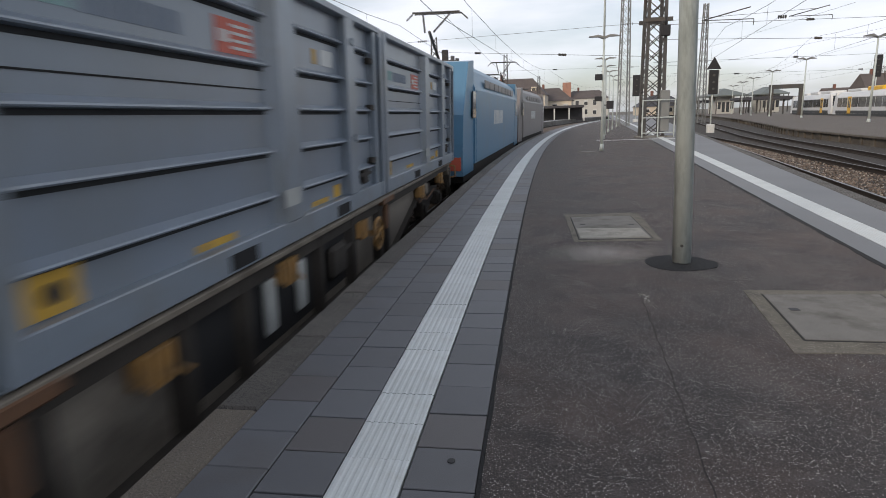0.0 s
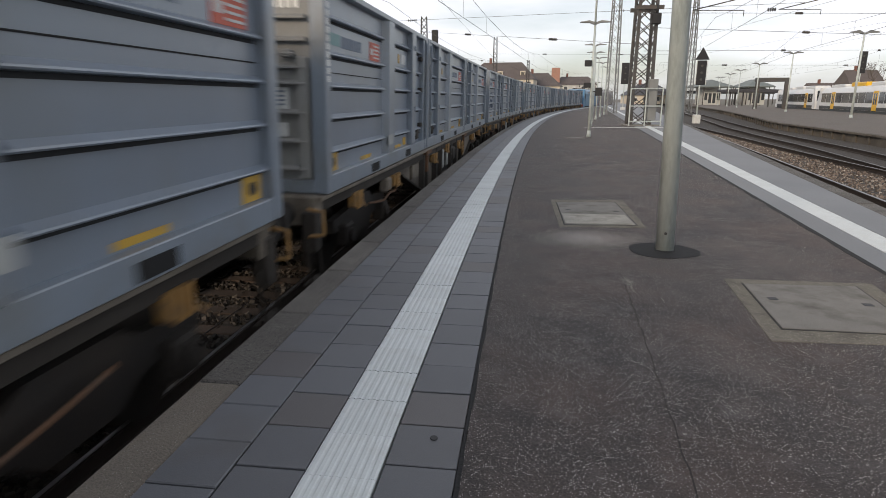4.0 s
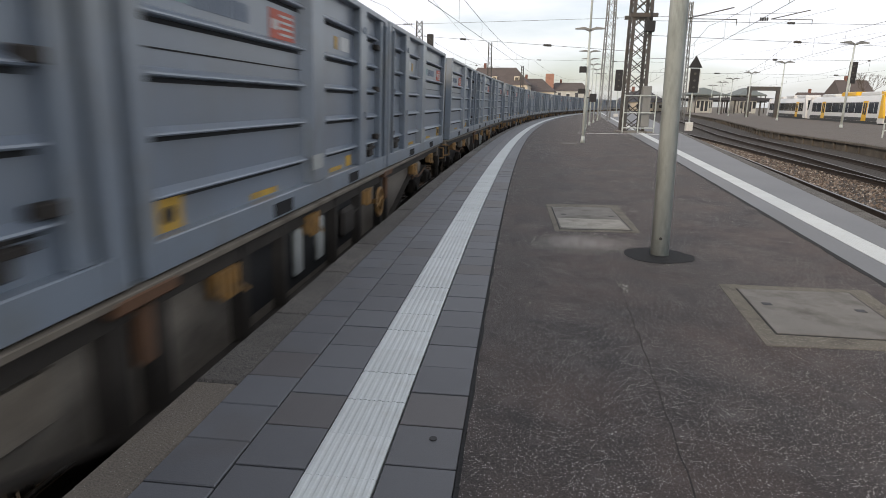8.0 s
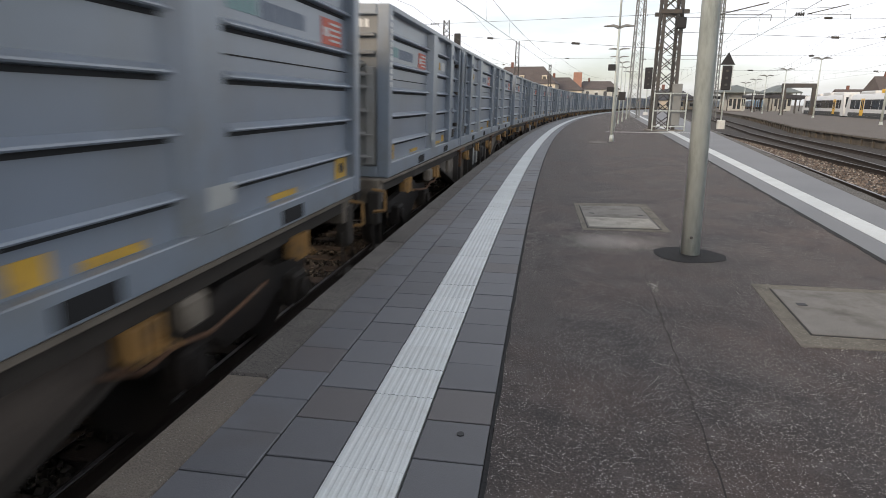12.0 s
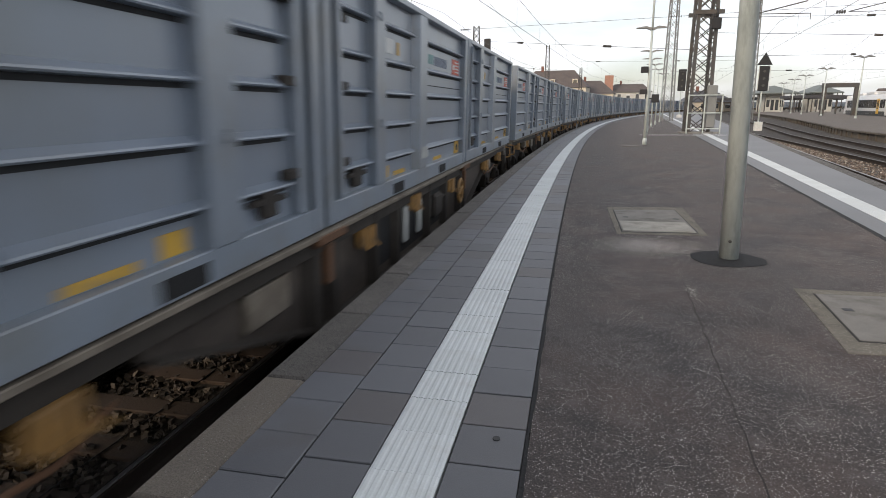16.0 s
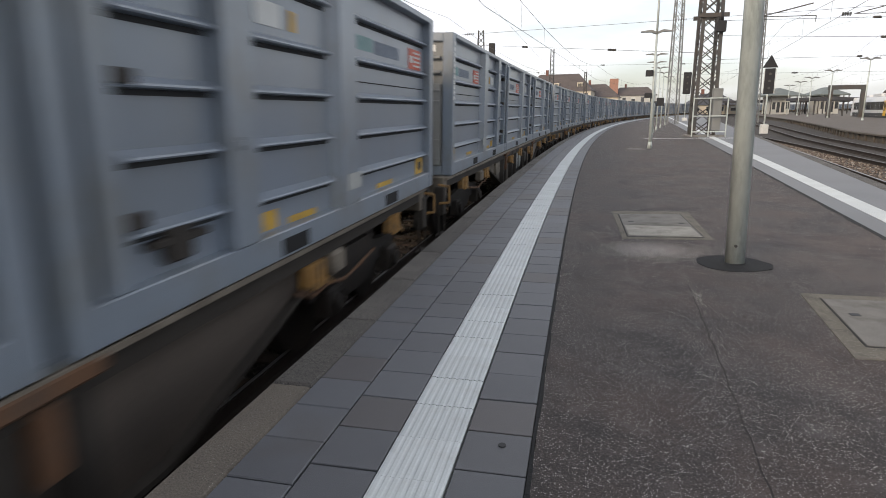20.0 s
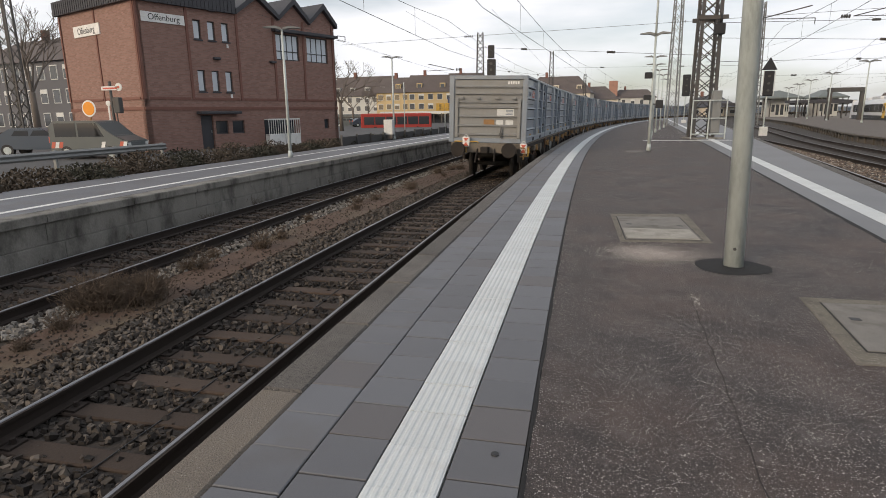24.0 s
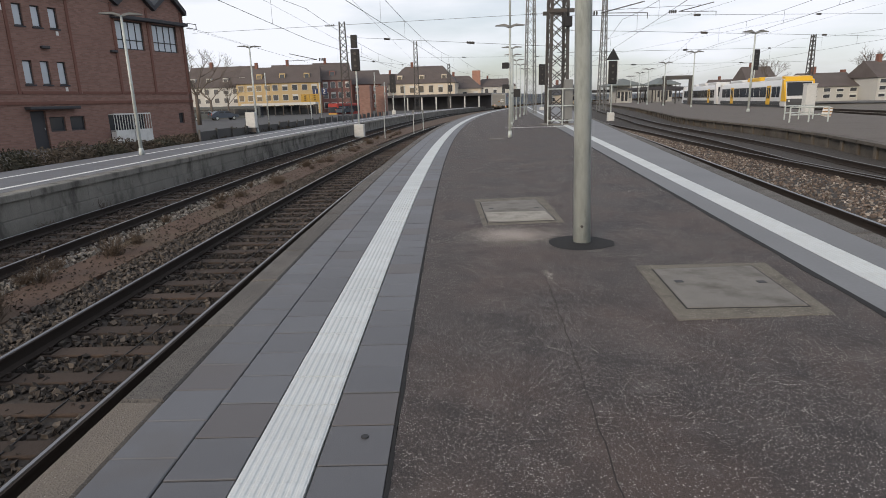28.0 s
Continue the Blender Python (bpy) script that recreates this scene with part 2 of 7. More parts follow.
EARTH = mat("rusty_gravel", (0.088, 0.054, 0.038), 0.95, var=0.35, scale=1.2, fine=45, grain=0.45, bump=0.9,
            stain=(0.10, 0.095, 0.06), stain_amount=0.6, stain_scale=0.6)
GROUND = mat("ground_gravel", (0.13, 0.115, 0.10), 0.95, var=0.3, scale=0.3, fine=20, grain=0.4, bump=0.6,
             stain=(0.09, 0.10, 0.05), stain_amount=0.5, stain_scale=0.15)
STONES = [mat("ballast_stone", c, 0.92, var=0.3, scale=9, fine=60, grain=0.3, bump=0.3) for c in
          ((0.050, 0.038, 0.030), (0.078, 0.066, 0.056), (0.026, 0.021, 0.018), (0.165, 0.155, 0.142), (0.125, 0.098, 0.082), (0.25, 0.225, 0.20))]
for m in STONES:
    n, l = m.node_tree.nodes, m.node_tree.links
    geo = n.new("ShaderNodeNewGeometry")
    hs = n["Hue/Saturation/Value"]
    mul = n.new("ShaderNodeMath")
    mul.operation = "MULTIPLY_ADD"
    l.new(geo.outputs["Random Per Island"], mul.inputs[0])
    mul.inputs[1].default_value, mul.inputs[2].default_value = 1.1, 0.45
    l.new(mul.outputs[0], hs.inputs["Value"])
CONT = mat("container_paint", (0.174, 0.209, 0.260), 0.30, 0.0, var=0.12, scale=1.2, fine=30, grain=0.06, bump=0.03, each=0.05,
           stain=(0.15, 0.16, 0.165), stain_amount=0.6, stain_scale=0.9, stretch_z=0.4)
CONT_POST = mat("container_post_paint", (0.180, 0.214, 0.258), 0.32, 0.0, var=0.18, scale=1.5, fine=30, grain=0.08, bump=0.03,
                stain=(0.15, 0.15, 0.14), stain_amount=0.65, stain_scale=1.6)
CONT_END = mat("container_end_paint", (0.215, 0.218, 0.215), 0.6, 0.0, var=0.15, scale=1.5, fine=30, grain=0.1, bump=0.05,
               stain=(0.20, 0.18, 0.15), stain_amount=0.6, stain_scale=1.0, stretch_z=0.4)
for m in (CONT, CONT_POST):                # glossy paint, brighter where it mirrors the sky
    m.node_tree.nodes["Principled BSDF"].inputs["Specular IOR Level"].default_value = 0.95
FRAME_DIRT = mat("wagon_frame_dirt", (0.030, 0.025, 0.021), 0.85, 0.1, var=0.35, scale=2, fine=30, grain=0.3, bump=0.3,
                 stain=(0.065, 0.056, 0.047), stain_amount=0.6, stain_scale=1.1)
FRAME_PALE = mat("wagon_side_plate", (0.165, 0.145, 0.122), 0.85, 0.1, var=0.4, scale=1.4, fine=30, grain=0.25, bump=0.2,
                 stain=(0.045, 0.036, 0.029), stain_amount=0.9, stain_scale=1.0)
FRAME_BROWN = mat("dark_wagon_side_plate", (0.068, 0.055, 0.046), 0.85, 0.1, var=0.4, scale=1.4, fine=30, grain=0.25, bump=0.2,
                  stain=(0.028, 0.022, 0.019), stain_amount=0.9, stain_scale=1.0)
IRON = mat("bogie_iron", (0.020, 0.0165, 0.0145), 0.85, 0.1, var=0.3, scale=4, grain=0.3, bump=0.3, stain=(0.045, 0.030, 0.020), stain_amount=0.5)
FRAME_TAN = mat("dusty_tan_frame", (0.165, 0.142, 0.115), 0.85, 0.05, var=0.3, scale=2.5, fine=40, grain=0.25, bump=0.2,
                stain=(0.07, 0.055, 0.042), stain_amount=0.85, stain_scale=2.2)
RUST = mat("rusty_clamp", (0.125, 0.062, 0.032), 0.85, 0.05, var=0.35, scale=5, fine=50, grain=0.3, bump=0.3,
           stain=(0.06, 0.045, 0.036), stain_amount=0.8, stain_scale=5)
OCHRE = mat("ochre_paint", (0.29, 0.16, 0.05), 0.6, var=0.25, scale=5, fine=50, grain=0.15,
            stain=(0.10, 0.075, 0.05), stain_amount=0.8, stain_scale=7)
YELLOW = mat("yellow_paint", (0.52, 0.31, 0.04), 0.6, var=0.25, scale=4, stain=(0.22, 0.17, 0.10), stain_amount=0.75, stain_scale=6)
ORANGE = mat("orange_paint", (0.27, 0.14, 0.045), 0.6, var=0.25, scale=4, stain=(0.15, 0.09, 0.05), stain_amount=0.6, stain_scale=5)
RED = mat("red_paint", (0.50, 0.10, 0.06), 0.5, var=0.15)
GREENGREY = mat("faded_green_print", (0.20, 0.33, 0.33), 0.6, var=0.2)
GREYPRINT = mat("faded_grey_print", (0.16, 0.19, 0.24), 0.6, var=0.2)
PALE = mat("pale_label", (0.55, 0.56, 0.55), 0.6, var=0.2, scale=8)
PALE_DIM = mat("dusty_label", (0.36, 0.37, 0.36), 0.6, var=0.2, scale=8)
BLACK = mat("black_part", (0.018, 0.018, 0.02), 0.6, var=0.2)
# near-black colour that stands in for the shade under the container ribs
RIB_SHADE = mat("rib_shade_black", (0.022, 0.024, 0.027), 0.9, var=0.4, scale=3, grain=0.3)
# black for the shade inside gaps and pockets, and for the container's seam line
SHADE_SEAM_BLACK = mat("shade_and_seam_black", (0.008, 0.008, 0.009), 0.9, var=0.1)
BLUE = mat("locomotive_blue", (0.085, 0.20, 0.32), 0.35, var=0.12, scale=0.8, grain=0.04, bump=0.02, stain=(0.12, 0.15, 0.17), stain_amount=0.4)
LOCOGREY = mat("locomotive_grey", (0.20, 0.18, 0.175), 0.45, var=0.15, scale=0.8, grain=0.05)
GLASS = glass("window_glass")
# pale base tint puts the mirrored sky into the pane colour
GLASS_SKY_TINT = glass("sky_painted_glass", (0.50, 0.56, 0.62))
GLASS_DARK = glass("dark_glass", (0.035, 0.04, 0.048))
BRICK = bricked("red_brick", (0.285, 0.165, 0.136), (0.23, 0.165, 0.14), (0.26, 0.085))
BRICK_BAND = mat("dark_brick_band", (0.185, 0.088, 0.068), 0.85, var=0.2, scale=2, fine=30, grain=0.2)
SHEET = mat("dark_roof_sheet", (0.055, 0.055, 0.062), 0.6, 0.2, var=0.2, scale=1)
ROOF = mat("roof_tiles", (0.098, 0.082, 0.078), 0.85, var=0.3, scale=0.4, fine=8, grain=0.25)
PLASTER_Y = mat("yellow_plaster", (0.47, 0.36, 0.20), 0.85, var=0.1, scale=0.3)
PLASTER_W = mat("pale_plaster", (0.46, 0.46, 0.44), 0.85, var=0.12, scale=0.3)
PLASTER_G = mat("grey_plaster", (0.11, 0.112, 0.125), 0.85, var=0.2, scale=0.3)
PLASTER_C = mat("cream_plaster", (0.60, 0.54, 0.45), 0.85, var=0.12, scale=0.3)
PLASTER_R = mat("dull_red_plaster", (0.21, 0.11, 0.10), 0.85, var=0.15, scale=0.3)
HEDGE = mat("hedge_leaf", (0.034, 0.032, 0.020), 0.8, var=0.4, scale=3, grain=0.3)
GRASSDRY = mat("dry_grass", (0.090, 0.066, 0.048), 0.9, var=0.4, scale=3, grain=0.3)
TWIG = mat("bare_twig", (0.12, 0.10, 0.085), 0.9, var=0.2)
CABLE = mat("cable", (0.05, 0.05, 0.055), 0.6, 0.3, var=0.1)
OLD_WALL = mat("old_dark_concrete", (0.105, 0.092, 0.078), 0.95, var=0.3, scale=0.9, fine=50, grain=0.3, bump=0.4,
               stain=(0.045, 0.04, 0.035), stain_amount=0.8, stain_scale=0.8)
SEAM = mat("asphalt_seam", (0.035, 0.028, 0.026), 0.9, var=0.3, grain=0.3)
RAILTOP_DULL = mat("dull_rail_head", (0.16, 0.15, 0.145), 0.5, 0.7, var=0.15, scale=2, grain=0.05, bump=0)
FRAME_STONE = specks(mat("cover_frame", (0.145, 0.13, 0.105), 0.92, var=0.35, scale=4, fine=100, grain=0.5, bump=0.6,
                         stain=(0.06, 0.05, 0.043), stain_amount=0.7, stain_scale=5), (0.30, 0.28, 0.24), 70, 0.3)


# ---- mesh helpers ----
def box(bm, x0, x1, y0, y1, z0, z1, bevel=0.0):
    vs = [bm.verts.new((x, y, z)) for z in (z0, z1) for y in (y0, y1) for x in (x0, x1)]
    fs = [bm.faces.new([vs[i] for i in q]) for q in
          ((0, 2, 3, 1), (4, 5, 7, 6), (0, 1, 5, 4), (2, 6, 7, 3), (0, 4, 6, 2), (1, 3, 7, 5))]
    if bevel:
        es = list({e for f in fs for e in f.edges})
        bmesh.ops.bevel(bm, geom=es, offset=bevel, segments=1, affect="EDGES")
    return bm


def rod(bm, p, q, r, r2=None, n=8):
    """A round bar from p to q."""
    p, q = Vector(p), Vector(q)
    d = (q - p).normalized()
    a = d.orthogonal().normalized()
    b = d.cross(a)
    rings = []
    for c, rr in ((p, r), (q, r if r2 is None else r2)):
        rings.append([bm.verts.new(c + (a * math.cos(2 * math.pi * k / n) + b * math.sin(2 * math.pi * k / n)) * rr) for k in range(n)])
    for k in range(n):
        f = bm.faces.new((rings[0][k], rings[0][(k + 1) % n], rings[1][(k + 1) % n], rings[1][k]))
        f.smooth = n >= 8
    bm.faces.new(rings[0][::-1]), bm.faces.new(rings[1])
    return bm


def prism(bm, outline, axis, a, b):
    """An outline of (u, v) swept along one axis from a to b: axis x -> (y, z), y -> (x, z), z -> (x, y)."""
    def at(u, v, w):
        return {"x": (w, u, v), "y": (u, w, v), "z": (u, v, w)}[axis]
    lo = [bm.verts.new(at(u, v, a)) for u, v in outline]
    hi = [bm.verts.new(at(u, v, b)) for u, v in outline]
    k = len(outline)
    for i in range(k):
        bm.faces.new((lo[i], lo[(i + 1) % k], hi[(i + 1) % k], hi[i]))
    bm.faces.new(lo[::-1]), bm.faces.new(hi)
    return bm


def sweep(bm, profile, path):
    """A profile of (across, up) swept along a path of (x, y, z), level."""
    rows = []
    for i, p in enumerate(path):
        p = Vector(p)
        d = Vector(path[min(i + 1, len(path) - 1)]) - Vector(path[max(i - 1, 0)])
        side = Vector((d.y, -d.x, 0)).normalized()
        rows.append([bm.verts.new(p + side * u + Vector((0, 0, v))) for u, v in profile])
    k = len(profile)
    for a, b in zip(rows, rows[1:]):
        for i in range(k):
            bm.faces.new((a[i], a[(i + 1) % k], b[(i + 1) % k], b[i]))
    bm.faces.new(rows[0][::-1]), bm.faces.new(rows[-1])
    return bm


def quad(bm, *ps):
    return bm.faces.new([bm.verts.new(p) for p in ps])


def mesh_of(name, bm, material):
    bmesh.ops.recalc_face_normals(bm, faces=bm.faces)
    me = bpy.data.meshes.new(name)
    bm.to_mesh(me)
    bm.free()
    me.materials.append(material)
    return me


def part(name, bm, material, parent, label=""):
    ob = new(name, bm if isinstance(bm, bpy.types.Mesh) else mesh_of(name, bm, material))
    ob.parent = parent
    return tagged(ob, label)


def solo(name, bm, material, label="", category="", group="", kind="", m=None):
    ob = new(name, mesh_of(name, bm, material))
    if m is not None:
        ob.matrix_world = m
    return tagged(ob, label, category, group, kind)


def thing(name, m, label, category, group="", kind=""):
    ob = new(name)
    ob.empty_display_size = 0.2
    ob.matrix_world = m
    return tagged(ob, label, category, group, kind)


def B():
    return bmesh.new()


def text_mesh(words, size, material, extrude=0.004):
    cu = bpy.data.curves.new("writing", "FONT")
    cu.body, cu.size, cu.extrude = words, size, extrude
    cu.align_x, cu.align_y = "CENTER", "CENTER"
    tmp = bpy.data.objects.new("writing", cu)
    me = bpy.data.meshes.new_from_object(tmp)
    bpy.data.objects.remove(tmp)
    me.materials.clear()
    me.materials.append(material)
    return me


# ---- plan: lines of the place, as x over y ----
def arc(y):
    return y * y / 880 if y > 0 else 0.0


def wide_arc(y):             # the second track and its platform bend less
    return y * y / 1160 if y > 0 else 0.0


RAIL_Z = -0.80


def track_x(y):              # middle of the track of the goods train
    return -2.68 - 0.004 * max(y, -20) + arc(y)


def edge_x(y):               # platform edge beside it
    return -0.85 - 0.003 * y + arc(y)


def strip_x(y):              # platform's white guiding strip, its edge towards the track
    return y * y / 880 if y > 0 else 0.0


def joint_x(y):
    return edge_x(y) + 0.24


def right_joint(y):
    return 3.60 + 0.100 * y


def right_strip(y):
    return 3.90 + 0.108 * y


def right_edge(y):
    return 4.68 + 0.163 * y


def through_points(y, pts):
    """Where a line of the plan given by a few (y, x) points lies at y."""
    return float(np.interp(y, [p[0] for p in pts], [p[1] for p in pts]))


def rail_a(y):               # rail beside the platform's far edge
    return 6.08 + 0.148 * y


def rail_b(y):               # rail that runs into it at a switch
    return through_points(y, ((-8, 9.7), (5, 9.9), (11, 10.1), (17, 10.45), (21.4, 10.75), (28.5, 11.4), (41, 12.35))) if y < 41 else rail_a(y) + 0.2


def rail_d(y):               # outer rail of the track that bends away
    return through_points(y, ((-8, 10.95), (5, 11.0), (12.8, 11.5), (17.2, 12.45), (23.2, 13.45), (29.6, 14.2), (39.8, 15.6), (55, 18.4), (93, 25.5), (150, 37), (400, 88)))


def rail_c(y):
    return max(rail_d(y) - 1.45, rail_b(y) + 0.22) if y < 30 else rail_d(y) - 1.45


def far_edge(y):             # low platform beyond
    return through_points(y, ((-10, 11.6), (8, 12.2), (14, 13.1), (20, 14.8), (26, 16.0), (32, 16.6), (39, 17.3), (44, 18.2), (50, 19.7), (80, 26.5), (150, 39.5), (400, 90)))


def low_platform_back(y):
    return min(far_edge(y) + 6.5 + 0.11 * y, 36.9 + (y - 60) * 0.158 - 1.7) if y < 150 else far_edge(y) + 9


def left_track(y):
    return -6.62 - 0.012 * y + wide_arc(y)


def left_edge(y):
    return -7.84 - 0.008 * y + wide_arc(y)


def along(fn, y0, y1, step, z=0.0, off=0.0):
    n = max(2, int((y1 - y0) / step) + 1)
    return [(fn(y0 + (y1 - y0) * i / (n - 1)) + off, y0 + (y1 - y0) * i / (n - 1), z) for i in range(n)]


def band(bm, fa, fb, y0, y1, step, z0, z1):
    """A slab between two lines of the plan, from z0 up to z1."""
    n = max(2, int((y1 - y0) / step) + 1)
    rows = []
    for i in range(n):
        y = y0 + (y1 - y0) * i / (n - 1)
        a, b = fa(y), fb(y)
        rows.append([bm.verts.new(p) for p in ((a, y, z0), (b, y, z0), (b, y, z1), (a, y, z1))])
    for a, b in zip(rows, rows[1:]):
        for i in range(4):
            bm.faces.new((a[i], a[(i + 1) % 4], b[(i + 1) % 4], b[i]))
    bm.faces.new(rows[0][::-1]), bm.faces.new(rows[-1])
    return bm


FAR = 230.0

# ---- ground and tracks ----
bm = B()
quad(bm, (-900, -300, -1.1), (900, -300, -1.1), (900, 1500, -1.1), (-900, 1500, -1.1))
solo("ground", bm, GROUND, "brown gravel and sparse dry grass of the railway yard", "ground", kind="structure")

bed = thing("track_bed", pose(0, 0, 0), "dark stained ballast under the rails", "ballast", kind="structure")
part("ballast_main", band(B(), lambda y: track_x(y) - 1.75, lambda y: edge_x(y) - 0.15, -40, FAR, 3, -1.2, -1.0), BALLAST, bed)
part("ballast_second", band(B(), lambda y: left_edge(y) + 0.02, lambda y: left_track(y) + 1.45, -40, FAR, 3, -1.2, -1.0), BALLAST, bed)
part("ballast_beyond", band(B(), lambda y: right_edge(y) + 0.2, lambda y: far_edge(y) - 0.02, -20, FAR, 3, -1.2, -0.56), BALLAST, bed)
part("earth_between", band(B(), lambda y: left_track(y) + 1.45, lambda y: track_x(y) - 1.75, -40, FAR, 3, -1.2, -0.94), EARTH, bed,
     "rust-brown gravel with dry weeds between two tracks")

RAIL_PROFILE = [(-0.07, 0), (0.07, 0), (0.07, 0.015), (0.012, 0.035), (0.012, 0.115), (0.036, 0.125), (0.036, 0.150),
                (-0.036, 0.150), (-0.036, 0.125), (-0.012, 0.115), (-0.012, 0.035), (-0.07, 0.015)]


def track(fn, y0, y1, label, sleepers=(-3, 60), gauge=0.75, wood=SLEEPER):
    th = thing("railway_track", pose(0, 0, 0), label, "railway track", kind="structure")
    for s in (-gauge, gauge):
        r = part("rail", sweep(B(), RAIL_PROFILE, along(fn, y0, y1, 4, RAIL_Z - 0.155, s)), RAIL, th, "rusty steel rail with a bright running head")
        part("rail_head", sweep(B(), [(-0.020, 0), (0.014, 0), (0.011, 0.006), (-0.017, 0.006)], along(fn, y0, y1, 4, RAIL_Z - 0.005, s)), RAILTOP, r)
    b = B()
    box(b, -1.3, 1.3, -0.11, 0.11, -0.16, 0, 0.012)
    me = mesh_of("sleeper", b, wood)
    bp = B()
    for s in (-gauge, gauge):
        box(bp, s - 0.17, s + 0.17, -0.08, 0.08, 0, 0.018)
        for d in (-0.12, 0.12):
            rod(bp, (s + d, 0, 0.01), (s + d, 0, 0.06), 0.022, n=6)
    pm = mesh_of("rail_plate", bp, RAIL)
    y = sleepers[0]
    k = 0
    while y < sleepers[1]:
        ang = math.atan((fn(y + 0.5) - fn(y - 0.5)))
        o = part("sleeper", me, wood, th)
        o.matrix_world = pose(fn(y), y, RAIL_Z - 0.155 - 0.018 + random.uniform(-0.008, 0.004), 0, 0, -math.degrees(ang) + random.uniform(-0.6, 0.6))
        if y < 14:
            part("rail_plate", pm, RAIL, o)
        y += 0.6
        k += 1
    return th


track(track_x, -40, FAR, "track with worn wooden sleepers in dark ballast", (-2.96, 75))
track(left_track, -40, FAR, "second track with wooden sleepers beside a low concrete wall", (2, 60))

# ---- right hand tracks ----
yard = thing("railway_track", pose(0, 0, 0), "rusty rails running together towards a switch beside the platform", "railway track", kind="structure")
for fn in (rail_a, rail_b, rail_c, rail_d):
    r = part("rail", sweep(B(), RAIL_PROFILE, along(fn, -8, 150, 2.5, -0.555)), RAIL, yard, "rusty steel rail with a bright running head")
    part("rail_head", sweep(B(), [(-0.024, 0), (0.024, 0), (0.020, 0.006), (-0.020, 0.006)], along(fn, -8, 150, 2.5, -0.405)), RAILTOP if fn is rail_a else RAILTOP_DULL, r)

# ---- platform ----
solo("platform", band(B(), lambda y: edge_x(y) + 0.22, lambda y: right_edge(y) - 0.25, -12, FAR, 3, -1.1, -0.035), JOINT,
     "island railway platform", "platform", kind="structure")
solo("platform_asphalt", band(B(), lambda y: strip_x(y) + 0.622, right_joint, -12, FAR, 2, -0.2, 0.0), ASPHALT,
     "worn reddish-brown asphalt with pale chips", "asphalt", kind="structure")
solo("platform_wall", band(B(), lambda y: edge_x(y) + 0.10, lambda y: edge_x(y) + 0.22, -12, FAR, 3, -1.1, -0.17), CONCRETE,
     "dark concrete wall under the platform edge", "wall", kind="structure")
solo("platform_wall_beyond", band(B(), lambda y: right_edge(y) - 0.25, lambda y: right_edge(y) - 0.08, -12, FAR, 3, -1.1, -0.17), CONCRETE,
     "concrete wall under the far platform edge", "wall", kind="structure")

paving = thing("paving", pose(0, 0, 0), "grey slabs with a white ribbed guiding strip and kerb stones", "paving", kind="structure")
PITCH = 0.312
NEAR_ROWS = 46


def flat_piece(bm, x0, x1, x2, x3, y0, y1, z0, z1, c=0.005):
    """A slab with a chamfered top: x0..x1 at y0, x2..x3 at y1."""
    lo = [bm.verts.new(p) for p in ((x0, y0, z0), (x1, y0, z0), (x3, y1, z0), (x2, y1, z0))]
    mid = [bm.verts.new(p) for p in ((x0, y0, z1 - c), (x1, y0, z1 - c), (x3, y1, z1 - c), (x2, y1, z1 - c))]
    top = [bm.verts.new(p) for p in ((x0 + c, y0 + c, z1), (x1 - c, y0 + c, z1), (x3 - c, y1 - c, z1), (x2 + c, y1 - c, z1))]
    for a, b in ((lo, mid), (mid, top)):
        for i in range(4):
            bm.faces.new((a[i], a[(i + 1) % 4], b[(i + 1) % 4], b[i]))
    bm.faces.new(top)
    return bm


def rib_profile(x0, x1, n=8, h=0.0034):
    pts = [(x0, -0.05)]
    pts.append((x0, 0.0))
    step = (x1 - x0) / n
    for i in range(n):
        a = x0 + i * step
        pts += [(a + step * 0.12, 0.0), (a + step * 0.30, h), (a + step * 0.70, h), (a + step * 0.88, 0.0)]
    pts += [(x1, 0.0), (x1, -0.05)]
    return pts


slab = mesh_of("slab", flat_piece(B(), 0.004, 0.300, 0.004, 0.300, 0.004, PITCH - 0.004, -0.05, 0.0, 0.0025), SLAB)
ribbed = mesh_of("ribbed_slab", prism(B(), rib_profile(0.003, 0.297), "y", 0.0018, PITCH - 0.0018), STRIP)
for i in range(-5, NEAR_ROWS):
    for dx, phase, me in ((0.0, 0.0, ribbed), (0.303, 0.115, slab), (-0.304, 0.03, slab)):
        y = i * PITCH + phase
        turn = -math.degrees(math.atan(2 * max(y, 0) / 880))
        o = part("ribbed_slab" if me is ribbed else "slab", me, None, paving)
        o.matrix_world = pose(strip_x(y) + dx, y, random.uniform(-0.002, 0.0015), random.uniform(-0.25, 0.25), random.uniform(-0.3, 0.3), turn)
    y = i * PITCH + 0.19
    o = part("slab", flat_piece(B(), joint_x(y) + 0.006, strip_x(y) - 0.309, joint_x(y + PITCH) + 0.006, strip_x(y + PITCH) - 0.309,
                                y + 0.003, y + PITCH - 0.003, -0.05, random.uniform(-0.002, 0.001)), SLAB, paving)
for i in range(-1, 22):
    y = i * 1.05 - 0.34
    b = B()
    y1 = y + 1.045
    flat_piece(b, edge_x(y), joint_x(y) - 0.004, edge_x(y1), joint_x(y1) - 0.004, y + 0.004, y1, -0.17, random.uniform(-0.004, 0.003), 0.014)
    part("kerb_stone", b, STONE_PALE if i == 0 else STONE, paving)
for name, x0, x1, label in (("kerb_stone", edge_x, lambda y: joint_x(y) - 0.004, ""),):
    part(name, band(B(), x0, x1, 22 * 1.05 - 0.34, FAR, 2, -0.17, 0.0), STONE, paving)

